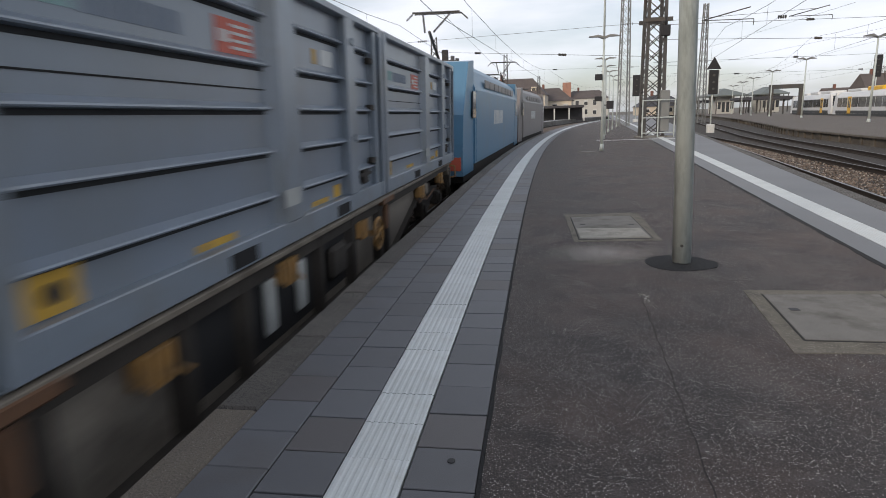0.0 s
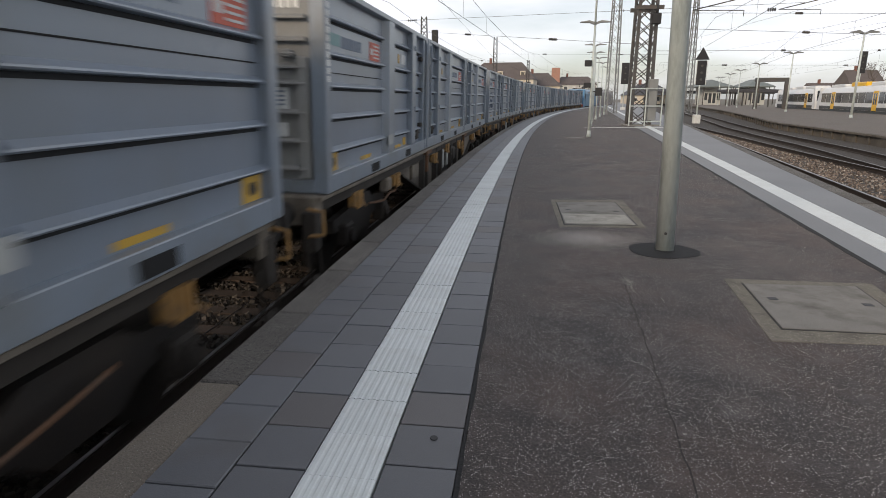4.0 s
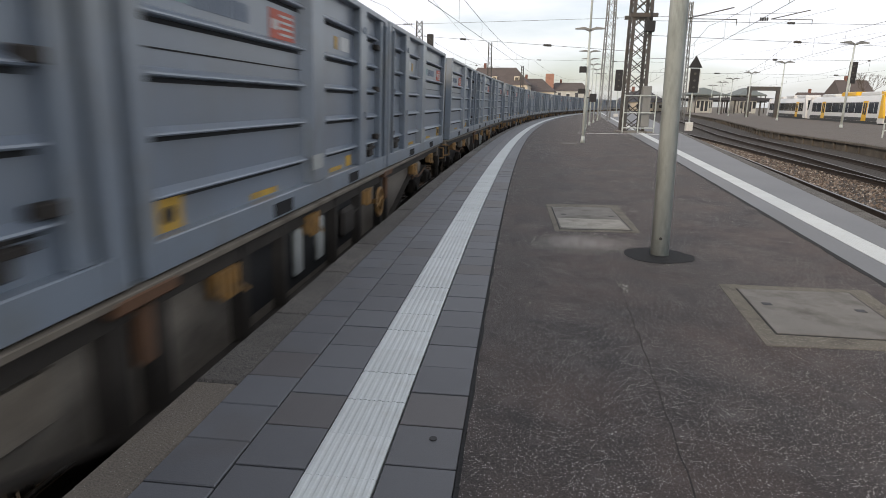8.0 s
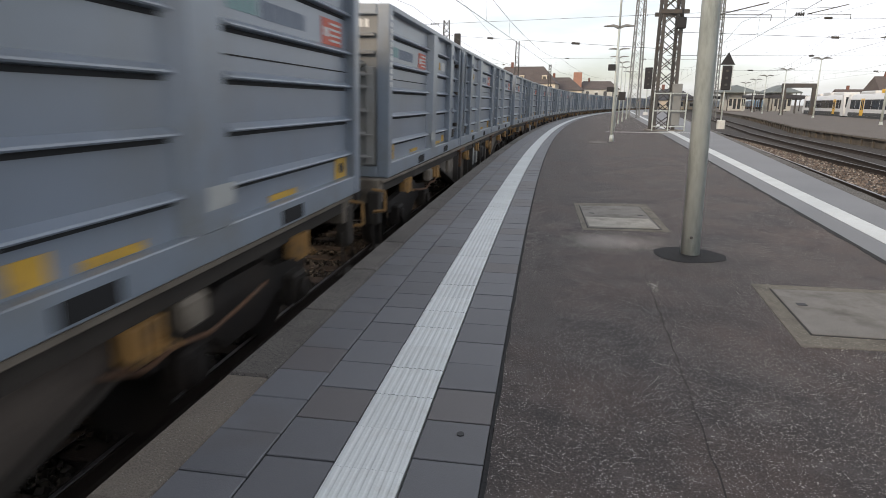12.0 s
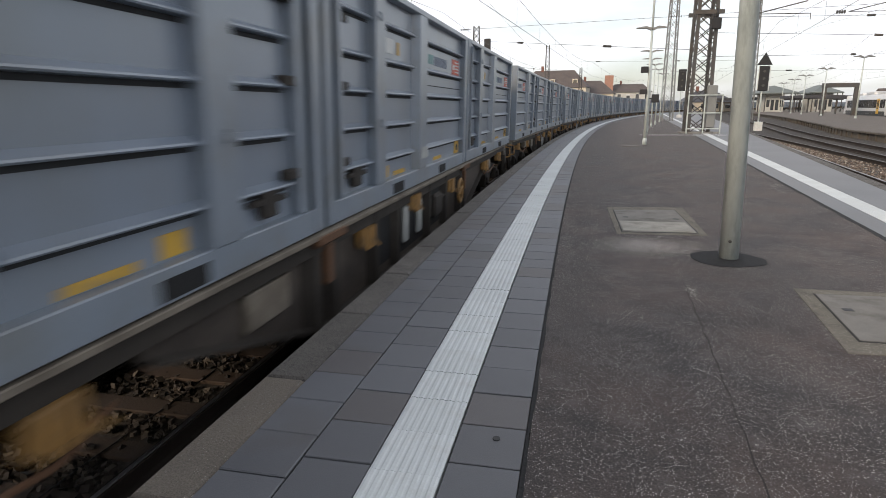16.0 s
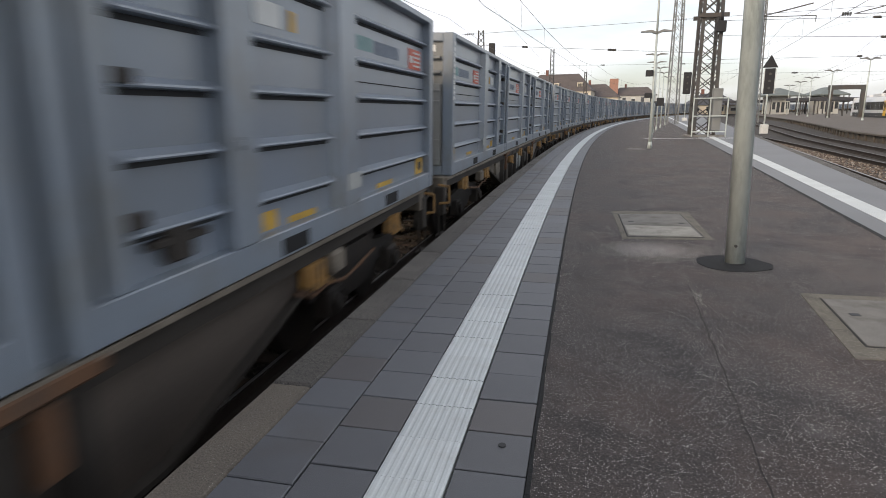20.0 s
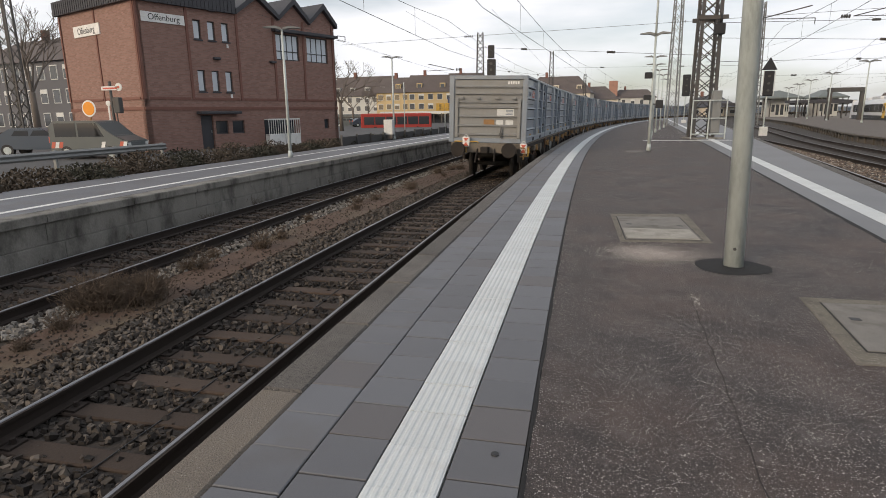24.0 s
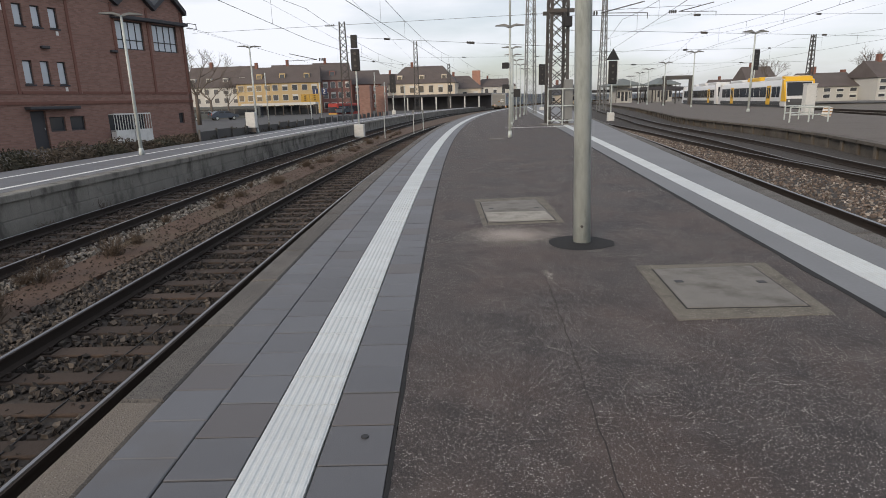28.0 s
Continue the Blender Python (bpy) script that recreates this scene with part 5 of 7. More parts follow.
for p in ((26.75, 50.00, 6.25), (31.5, 74.00, 6.40), (34.4, 92.00, 6.15), (37.2, 108.00, 5.95), (40.0, 122.00, 5.85), (43.7, 140.00, 5.80)):
    wing_lamp(p[0], p[1], -0.12, p[2] + 0.12, "pale platform lamp with two angled wings on the low platform", "lamps on the low platform", 1.15, 0.10, 10, 0.28)
for p, q in (((-9.78, 18.90, 4.54), (-9.95, 18.90, 0.09)), ((-10.05, 34.00, 4.82), (-10.54, 34.00, 0.18))):
    wing_lamp(q[0], q[1], -0.10, p[2] + 0.1, "pale lamp post with two wide wings on the narrow platform", "lamps on the narrow platform", 0.66, 0.065, 25, 0.10)


def lattice(x, y, z, h, w0, w1, material, label, panels, turn=0.0, leg=0.05, name="lattice_mast"):
    th = thing(name, pose(x, y, z, 0, 0, turn), label, "mast", "overhead line masts")
    def at(sx, sy, u):
        w = (w0 + (w1 - w0) * u) / 2
        return Vector((sx * w, sy * w, h * u))
    for sx in (-1, 1):
        for sy in (-1, 1):
            b = B()
            p, q = at(sx, sy, 0), at(sx, sy, 1)
            vs = []
            for c in (p, q):
                vs.append([b.verts.new(c + Vector((dx * leg, dy * leg, 0))) for dx, dy in ((-1, -1), (1, -1), (1, 1), (-1, 1))])
            for k in range(4):
                b.faces.new((vs[0][k], vs[0][(k + 1) % 4], vs[1][(k + 1) % 4], vs[1][k]))
            b.faces.new(vs[0][::-1]), b.faces.new(vs[1])
            part("leg", b, material, th)
    sides = (((-1, -1), (1, -1)), ((1, -1), (1, 1)), ((1, 1), (-1, 1)), ((-1, 1), (-1, -1)))
    for a, c in sides:
        b = B()
        for k in range(panels):
            u0, u1 = k / panels, (k + 1) / panels
            rod(b, at(*a, u0), at(*c, u1), leg * 0.42, n=4)
            rod(b, at(*c, u0), at(*a, u1), leg * 0.42, n=4)
        part("lattice_side", b, material, th)
    return th


mast = lattice(7.12, 32.5, 0, 14, 1.0, 0.72, STEEL_DARK, "dark rusty lattice mast of the overhead line with a guard rail", 18, 4, 0.075)
for y0, y1 in ((-0.62, -0.5), (0.5, 0.62)):
    b = B()
    box(b, -0.7, 0.75, y0, y1, 5.95, 6.15)
    part("cross_beam", b, STEEL_DARK, mast)
b = B()
box(b, 0.25, 0.72, -0.85, -0.52, 0.3, 2.45, 0.03)
part("cabinet", b, STEEL_GREY, mast, "tall grey-brown switch cabinet")
b = B()
box(b, 0.15, 0.62, -0.75, -0.45, 5.2, 5.75, 0.04), rod(b, (0.4, -0.6, 5.7), (0.4, -0.6, 6.2), 0.06, n=8)
part("switch_box", b, BLACK, mast)
for x0, x1, y0 in ((-0.72, 0.95, -1.0),):
    for z in (0.25, 1.05, 1.95):
        part("guard_rail", rod(B(), (x0, y0, z), (x1, y0, z), 0.03, n=6), GALV, mast)
    for x in (x0, 0.1, x1):
        part("guard_post", rod(B(), (x, y0, 0), (x, y0, 2.0), 0.035, n=6), GALV, mast)
b = B()
box(b, -0.75, 0.95, -0.9, 0.7, 0, 0.06)
part("base_plate", b, CONCRETE, mast)

for p, w0, w1, h, c in (((9.40, 60.00, 0.46), 1.0, 0.55, 15, STEEL_GREY), ((-3.82, 95.00, 0.60), 0.8, 0.45, 10.4, STEEL_DARK),
                        ((20.51, 75.00, 0.31), 0.9, 0.4, 13, STEEL_GREY), ((-8.02, 52.00, 0.16), 0.85, 0.45, 8.2, STEEL_DARK), ((1.52, 130.00, 0.45), 0.7, 0.4, 9, STEEL_DARK),
                        ((52.26, 85.00, 0.11), 0.8, 0.4, 9, STEEL_DARK), ((-35.55, 31.00, 0.55), 0.75, 0.6, 12, STEEL_DARK)):
    lattice(p[0], p[1], min(p[2], 0.3) - 0.6, h + 0.6, w0, w1, c, "slender lattice mast of the overhead line", 16, 8, 0.05)


def light_signal(x, y, z, h, label, box_w=0.5, triangle=False, head=1.5):
    th = thing("railway_signal", pose(x, y, z), label, "railway signal", "light signals")
    part("pole", rod(B(), (0, 0.05, 0), (0, 0.05, h - 0.2), 0.06, n=10), GALV, th)
    b = B()
    box(b, -box_w / 2, box_w / 2, -0.12, 0.12, h - head, h, 0.05)
    hd = part("signal_head", b, BLACK, th, "black signal head with dark lenses")
    for k in range(3):
        b = B()
        rod(b, (0.0, -0.12, h - head * (0.22 + 0.28 * k)), (0, -0.20, h - head * (0.22 + 0.28 * k)), 0.09, 0.10, n=12)
        part("lens_hood", b, STEEL_DARK, hd)
    b = B()
    box(b, -0.28, 0.28, -0.22, 0.22, -0.05, 0.75, 0.04)
    part("base_block", b, PALE, th, "pale concrete base block")
    if triangle:
        b = B()
        prism(b, [(-0.55, h + 0.05), (0.55, h + 0.05), (0, h + 1.0)], "y", -0.04, 0.04)
        part("triangle_board", b, BLACK, th, "dark triangular board")
        b = B()
        box(b, -box_w / 2 - 0.05, -box_w / 2, -0.13, -0.12, h - head, h), box(b, box_w / 2, box_w / 2 + 0.05, -0.13, -0.12, h - head, h)
        part("white_border", b, PALE, hd)
    return th


s = (14.98, 50.00, -0.40)
light_signal(s[0], s[1], -0.6, 5.0, "railway signal with a black head and triangular board", 0.75, True, 1.9)
s = (-5.57, 42.00, -0.64)
sg = light_signal(s[0], s[1], -0.95, 6.2, "tall railway signal on a pale concrete block between the tracks", 0.62, False, 1.5)
b = B()
box(b, -0.26, 0.2, -0.1, 0.1, 6.25, 7.15, 0.04)
part("upper_head", b, BLACK, sg)
b = B()
box(b, -0.36, 0.36, -0.3, 0.3, 0.0, 0.95, 0.04)
part("relay_block", b, PALE, sg, "pale weathered relay box")
for p, h in (((13.44, 78.00, 0.49), 6.2), ((-7.20, 90.00, 0.58), 6.0), ((42.01, 80.00, -0.35), 7.4)):
    light_signal(p[0], p[1], -0.4, h, "black railway signal far down the line", 0.9, False, 2.6)

# ---- overhead wires ----


def wire(name, pts, label, r=0.012, sag=0.0):
    b = B()
    for p, q in zip(pts, pts[1:]):
        p, q = Vector(p), Vector(q)
        n = 6 if sag else 1
        last = p
        for k in range(1, n + 1):
            u = k / n
            c = p.lerp(q, u) - Vector((0, 0, sag * 4 * u * (1 - u)))
            rod(b, last, c, r, n=4)
            last = c
    return solo(name, b, CABLE, label, "cable", "overhead wires")


def catenary(fn, z, y0, y1, span, sag=0.9):
    ys = []
    y = y0
    while y <= y1:
        ys.append(y)
        y += span
    pts = [(fn(y), y, z) for y in ys]
    wire("contact_wire", pts, "thin contact wire over a track", 0.010)
    b = B()
    for p, q in zip(pts, pts[1:]):
        p, q = Vector(p) + Vector((0, 0, 1.5)), Vector(q) + Vector((0, 0, 1.5))
        last = p
        for k in range(1, 9):
            u = k / 8
            c = p.lerp(q, u) - Vector((0, 0, sag * 4 * u * (1 - u)))
            rod(b, last, c, 0.010, n=4)
            if k < 8:
                rod(b, c, (c.x, c.y, z), 0.006, n=4)
            last = c
    solo("carrying_wire", b, CABLE, "carrying wire with droppers over a track", "cable", "overhead wires", "stuff")


catenary(track_x, 4.75, -32, 218, 50)
catenary(left_track, 4.75, -20, 230, 50)
catenary(lambda y: rail_a(y) + 0.8, 4.95, -10, 190, 50)
catenary(lambda y: rail_c(y) + 3.5 + 0.05 * y, 5.0, 0, 200, 50)
catenary(lambda y: 26 + 0.16 * y, 5.0, 10, 210, 50)


def insulator_wire(p, q, label, spots=(0.3, 0.7)):
    """A cross-span wire with stacked insulators."""
    th = thing("cross_span", pose(0, 0, 0), label, "cable", "cross spans")
    part("wire", rod(B(), p, q, 0.014, n=4), CABLE, th)
    p, q = Vector(p), Vector(q)
    for u in spots:
        b = B()
        c = p.lerp(q, u)
        d = (q - p).normalized()
        for k in range(-2, 3):
            rod(b, c + d * (k * 0.15 - 0.02), c + d * (k * 0.15 + 0.02), 0.08, n=8)
        part("insulator", b, STEEL_DARK, th, "dark stacked insulator")
    return th


for a, c, sp in (((-18.62, 46.00, 7.09), (18.01, 40.00, 7.23), (0.05, 0.17, 0.45)), ((-8.29, 52.00, 7.14), (7.20, 33.00, 4.29), (0.22, 0.6)), ((-3.52, 95.00, 8.21), (20.29, 75.00, 6.48), (0.3, 0.72)),
                 ((7.17, 33.00, 5.91), (43.99, 60.00, 8.68), (0.35, 0.78)), ((7.21, 33.00, 3.96), (51.39, 85.00, 7.43), (0.3, 0.6)), ((9.43, 60.00, 4.62), (51.61, 85.00, 5.54), (0.4, 0.8)),
                 ((-8.41, 52.00, 5.41), (-3.57, 95.00, 6.93), (0.5,)), ((7.66, 33.00, 5.15), (44.75, 60.00, 6.55), (0.4, 0.66))):
    insulator_wire(a, c, "cross-span wire with dark insulators between two masts")
for a, c in (((13.31, 48.00, 5.80), (15.63, 30.00, 6.02)), ((15.78, 60.00, 5.25), (27.70, 45.00, 6.90)), ((23.66, 80.00, 4.59), (30.28, 40.00, 7.04)), ((-7.86, 28.00, 6.45), (-4.62, 85.00, 4.87)), ((-14.55, 33.00, 6.11), (-9.69, 75.00, 4.64)),
             ((-2.96, 24.00, 5.67), (-1.54, 90.00, 4.97)), ((-11.48, 20.00, 5.29), (-13.76, 50.00, 5.88))):
    wire("feeder_wire", [a, c], "long thin overhead wire", 0.006)


def bracket_arm(p, d, label):
    th = thing("bracket_arm", pose(*p), label, "bracket", "overhead line brackets")
    b = B()
    rod(b, (0, 0, 0), (d * 2.4, 0, 0.55), 0.03, n=6), rod(b, (0, 0, 0.0), (d * 2.6, 0, -0.05), 0.022, n=6)
    part("arm", b, STEEL_DARK, th)
    b = B()
    for k in range(4):
        rod(b, (-d * (0.2 + k * 0.14), 0, 0), (-d * (0.25 + k * 0.14), 0, 0), 0.12, n=8)
    part("insulator", b, STEEL_DARK, th)
    b = B()
    rod(b, (d * 2.6, 0, -0.05), (d * 2.6, 0, -0.35), 0.02, n=6)
    part("registration_arm", b, STEEL_DARK, th)
    return th


for p, d in (((9.59, 33.00, 5.99), 1), ((17.28, 42.00, 7.11), 1), ((-10.41, 52.00, 5.32), -1)):
    bracket_arm(p, d, "overhead line bracket with an insulator")

# ---- brick signal building ----
AX, AY = -23.2, 26.6
ANG = math.degrees(math.atan2(14.1, 5.9))
LEN, DEP = 15.6, 9.0
bld = thing("brick_station_building", pose(AX, AY, -0.5, 0, 0, ANG), "red-brown brick railway building with a glazed control room", "building")
# local axes: x along the long wall, y into the building, z up


def wall_panel(th, name, x0, x1, z0, z1, holes, material, y0=0.0, thick=0.3, flip=None):
    """A wall along x with openings cut through it."""
    xs = sorted({x0, x1, *[v for h in holes for v in h[:2]]})
    zs = sorted({z0, z1, *[v for h in holes for v in h[2:4]]})
    b = B()
    for xa, xb in zip(xs, xs[1:]):
        for za, zb in zip(zs, zs[1:]):
            cx, cz = (xa + xb) / 2, (za + zb) / 2
            if any(h[0] < cx < h[1] and h[2] < cz < h[3] for h in holes):
                continue
            box(b, xa, xb, y0, y0 + thick, za, zb)
    bmesh.ops.remove_doubles(b, verts=b.verts[:], dist=0.0005)
    seen = {}
    for f in b.faces[:]:
        key = tuple(round(c, 3) for c in f.calc_center_median())
        if key in seen:
            b.faces.remove(f)
            if seen[key].is_valid:
                b.faces.remove(seen[key])
        else:
            seen[key] = f
    o = part(name, b, material, th)
    if flip is not None:
        o.matrix_basis = flip
    return o


def pane_window(th, x0, x1, z0, z1, y=0.12, bars=0, frame=SHEET, pane=GLASS, label=""):
    b = B()
    t = min(0.07, (x1 - x0) * 0.12)
    for xa, xb, za, zb in ((x0, x0 + t, z0, z1), (x1 - t, x1, z0, z1), (x0 + t, x1 - t, z0, z0 + t), (x0 + t, x1 - t, z1 - t, z1)):
        box(b, xa, xb, y, y + 0.06, za, zb)
    for k in range(bars):
        xm = x0 + (x1 - x0) * (k + 1) / (bars + 1)
        box(b, xm - t * 0.4, xm + t * 0.4, y + 0.002, y + 0.055, z0 + t, z1 - t)
    w = part("window", b, frame, th, label)
    b = B()
    box(b, x0 + t, x1 - t, y + 0.03, y + 0.04, z0 + t, z1 - t)
    part("pane", b, pane, w)
    return w


small = [(x, x + 0.5, z, z + h) for z, h in ((6.45, 1.1), (3.45, 1.25)) for x in (4.2, 5.15, 6.1)]
big = [(10.2, 12.2, 5.65, 7.35), (12.9, 14.9, 5.65, 7.35)]
base_holes = [(4.1, 4.95, 0.0, 2.05), (5.1, 6.0, 0.9, 1.7), (6.3, 7.2, 0.9, 1.7), (8.75, 11.4, 0.35, 1.75), (14.2, 14.65, 1.0, 1.7)]
X0 = 0.75                     # where the short side meets the long wall
wall_panel(bld, "long_wall", X0, LEN, 0, 8.45, small + big + base_holes, BRICK)
for f in small:
    pane_window(bld, *f, pane=GLASS_SKY_TINT, label="tall narrow window")
    b = B()
    box(b, f[0] - 0.05, f[1] + 0.05, -0.05, 0.1, f[2] - 0.08, f[2] - 0.002)
    part("sill", b, SHEET, bld)
for f in big:
    pane_window(bld, *f, bars=3, frame=SHEET, pane=GLASS_SKY_TINT, label="large control room window")
    b = B()
    box(b, f[0] + 0.1, f[1] - 0.1, 0.11, 0.17, f[2] + 0.55, f[2] + 0.61)
    part("glazing_bar", b, SHEET, bld)
for f in base_holes[1:3] + base_holes[4:]:
    pane_window(bld, *f, frame=SHEET, pane=GLASS_DARK, label="small dark basement window")
b = B()
box(b, 4.12, 4.93, 0.14, 0.2, 0.0, 2.03)
door = part("door", b, SHEET, bld, "dark metal door")
part("handle", rod(B(), (4.82, 0.08, 1.0), (4.82, 0.08, 1.15), 0.02, n=6), GALV, door)
b = B()
box(b, 3.85, 6.7, -0.55, -0.01, 2.12, 2.28, 0.02)
part("canopy", b, SHEET, bld, "dark flat canopy over the door")
for x0, x1 in ((8.75, 10.05), (10.1, 11.4)):      # white cage standing out from a basement window
    b = B()
    for k in range(8):
        x = x0 + (x1 - x0) * k / 7
        box(b, x - 0.014, x + 0.014, -0.50, -0.47, 0.75, 1.72)
    box(b, x0, x1, -0.52, -0.45, 0.72, 0.78), box(b, x0, x1, -0.52, -0.45, 1.70, 1.78)
    for x in (x0 + 0.02, x1 - 0.02):
        box(b, x - 0.025, x + 0.025, -0.46, -0.06, 1.71, 1.77), box(b, x - 0.025, x + 0.025, -0.46, -0.06, 0.73, 0.77)
    g = part("window_grille", b, WHITE, bld, "white barred cage standing out from a basement window")
    b = B()
    box(b, x0, x1, -0.51, -0.46, -0.05, 0.72)
    part("lower_panel", b, WHITE, g)
for x in (8.75, 11.36):
    b = B()
    box(b, x, x + 0.04, -0.46, -0.06, -0.05, 0.70)
    part("cage_side", b, WHITE, bld)
pane_window(bld, 8.75, 11.4, 0.35, 1.75, frame=SHEET, pane=GLASS_DARK)
b = B()
box(b, X0, LEN, -0.06, -0.002, 2.38, 2.55)
part("brick_band", b, BRICK_BAND, bld, "projecting dark brick band")
for x0, x1, z0 in ((1.1, 3.6, 2.95), (3.9, 7.0, 2.95), (7.35, 9.9, 2.95), (10.1, 12.45, 2.95), (12.65, 15.2, 2.95)):
    b = B()
    box(b, x0, x1, -0.04, -0.001, z0, z0 + 0.14)
    part("brick_band", b, BRICK_BAND, bld)
for x in (X0, 3.7, 7.1, 9.95, 12.5, 15.3):
    b = B()
    box(b, x, x + 0.16, -0.05, -0.001, 2.96, 8.3)
    part("pilaster", b, BRICK_BAND, bld, "dark brick pilaster strip")
b = B()
box(b, 9.9, LEN, -0.45, -0.001, 7.42, 7.62, 0.02)
part("window_canopy", b, SHEET, bld, "dark sheet hood over the control room windows")
b = B()
box(b, LEN - 0.02, LEN + 0.8, -0.4, -0.36, 7.3, 7.34), box(b, LEN - 0.02, LEN + 0.8, -0.4, -0.36, 7.62, 7.66), box(b, LEN + 0.76, LEN + 0.8, -0.4, -0.36, 7.3, 7.66)
part("bracket_frame", b, SHEET, bld)
# short side, end wall and back
wall_panel(bld, "side_wall", 0, DEP, 0, 8.45, [], BRICK, flip=Matrix.Translation((X0, DEP, 0)) @ pose(0, 0, 0, 0, 0, -90))
wall_panel(bld, "end_wall", 0, DEP, 0, 8.45, [], BRICK, flip=Matrix.Translation((LEN, 0, 0)) @ pose(0, 0, 0, 0, 0, 90))
wall_panel(bld, "back_wall", X0, LEN, 0, 8.45, [], BRICK, y0=DEP - 0.3)
b = B()
box(b, X0 - 0.05, X0 - 0.001, 0, DEP, 2.38, 2.55), box(b, X0 - 0.05, X0 - 0.001, 0.3, 4.2, 2.95, 3.1), box(b, X0 - 0.05, X0 - 0.001, 4.6, 8.6, 2.95, 3.1)
part("side_band", b, BRICK_BAND, bld)
for y in (0.0, 4.35, 8.8):
    b = B()
    box(b, X0 - 0.05, X0 - 0.001, y, y + 0.16, 2.96, 8.3)
    part("pilaster", b, BRICK_BAND, bld)
gables = [(7.1, 8.75, 10.4), (10.4, 11.75, 13.1), (13.1, 14.45, LEN + 0.1)]
b = B()
box(b, X0 + 0.3, 7.1, 0.0, DEP, 8.45, 8.55)
part("flat_roof", b, SHEET, bld)
b = B()
box(b, X0 - 0.22, 7.1, -0.22, 0.0, 8.15, 8.95), box(b, X0 - 0.22, X0, 0.0, DEP + 0.2, 8.15, 8.95)
part("roof_fascia", b, SHEET, bld, "dark standing-seam roof fascia")
b = B()
for k in range(25):
    box(b, X0 - 0.2 + k * 0.26, X0 - 0.16 + k * 0.26, -0.25, -0.22, 8.15, 8.95)
for k in range(34):
    box(b, X0 - 0.25, X0 - 0.22, -0.1 + k * 0.27, -0.06 + k * 0.27, 8.15, 8.95)
part("fascia_seams", b, SHEET, bld)
for x0, xm, x1 in gables:
    b = B()
    prism(b, [(x0, 8.15), (xm, 9.35), (x1, 8.15)], "y", 0.02, 0.3)
    part("gable", b, BRICK, bld)
    b = B()
    prism(b, [(x0 - 0.02, 8.15), (xm, 9.32), (x1 + 0.02, 8.15), (x1 + 0.02, 8.45), (xm, 9.72), (x0 - 0.02, 8.45)], "y", -0.3, DEP)
    part("gable_roof", b, SHEET, bld, "dark folded sheet roof")
for w, x, z, yy, fl in (("Offenburg", 2.42, 7.37, -0.055, 0), ("Offenburg", 0, 7.0, 0, 1)):
    b = B()
    if fl:
        box(b, X0 - 0.055, X0 - 0.001, 3.9, 7.1, 6.72, 7.35)
        sign = part("name_board", b, WHITE, bld, "white station name board")
        t = part("name", text_mesh(w, 0.52, BLACK), BLACK, sign, "dark lettering")
        t.matrix_basis = pose(X0 - 0.058, 5.5, 7.03, 90, 0, -90)
    else:
        box(b, 1.1, 3.66, -0.055, -0.001, 7.12, 7.64)
        sign = part("name_board", b, WHITE, bld, "white station name board")
        t = part("name", text_mesh(w, 0.46, BLACK), BLACK, sign, "dark lettering")
        t.matrix_basis = pose(2.42, -0.058, 7.38, 90, 0, 0)
for x, z in ((5.2, 8.1), (5.3, 5.35), (9.55, 5.4)):
    b = B()
    box(b, x, x + 0.45, -0.22, -0.001, z, z + 0.14, 0.02)
    part("wall_lamp", b, SHEET, bld)
for x, z in ((6.35, 6.1), (6.35, 3.1)):
    b = B()
    box(b, x, x + 0.14, -0.03, -0.001, z, z + 0.22)
    part("white_plate", b, WHITE, bld)

# ---- dark fence behind the narrow platform ----
fence = thing("fence", pose(0, 0, 0), "dark blue-grey panel fence behind the narrow platform", "fence")
for k in range(26):
    y = 27 + k * 2.0
    x = left_edge(y) - 3.75
    b = B()
    box(b, x - 0.04, x + 0.04, y + 0.03, y + 1.97, -0.3, 0.34 + 0.05 * math.sin(k * 2.3))
    part("panel", b, FENCE, fence)
    b = B()
    box(b, x - 0.05, x + 0.05, y - 0.03, y + 0.03, -0.4, 0.44)
    part("post", b, STEEL_DARK, fence)

# ---- hedge, guard rail, street and vehicles on the left ----
solo("street", band(B(), lambda y: left_edge(y) - 60, lambda y: left_edge(y) - 5.4, -30, 200, 8, -1.1, -0.5), mat("street_asphalt", (0.07, 0.07, 0.072), 0.9, var=0.25, scale=0.5, fine=60, grain=0.3),
     "grey street and forecourt behind the platform", "street", kind="structure")
solo("verge", band(B(), lambda y: left_edge(y) - 5.5, lambda y: left_edge(y) - 3.55, -30, 200, 8, -1.1, -0.25), EARTH, "brown verge beside the platform", "verge", kind="structure")


def leafy(name, cx, cy, cz, rx, ry, rz, n, size, material, seed, label, category, group="", kind="", turn=0.0):
    rnd = random.Random(seed)
    vs, fs = [], []
    for _ in range(n):
        while True:
            p = Vector((rnd.uniform(-1, 1), rnd.uniform(-1, 1), rnd.uniform(-1, 1)))
            if p.length < 1:
                break
        p = Vector((p.x * rx, p.y * ry, p.z * rz))
        a = Vector((rnd.gauss(0, 1), rnd.gauss(0, 1), rnd.gauss(0, 1))).normalized()
        c = a.orthogonal().normalized()
        s = size * rnd.uniform(0.6, 1.4)
        k = len(vs)
        vs += [p + a * s, p + c * s * 0.5, p - a * s, p - c * s * 0.5]
        fs.append((k, k + 1, k + 2, k + 3))
    me = bpy.data.meshes.new(name)
    me.from_pydata(vs, [], fs)
    me.materials.append(material)
    ob = new(name, me)
    ob.matrix_world = pose(cx, cy, cz, 0, 0, turn)
    return tagged(ob, label, category, group, kind)


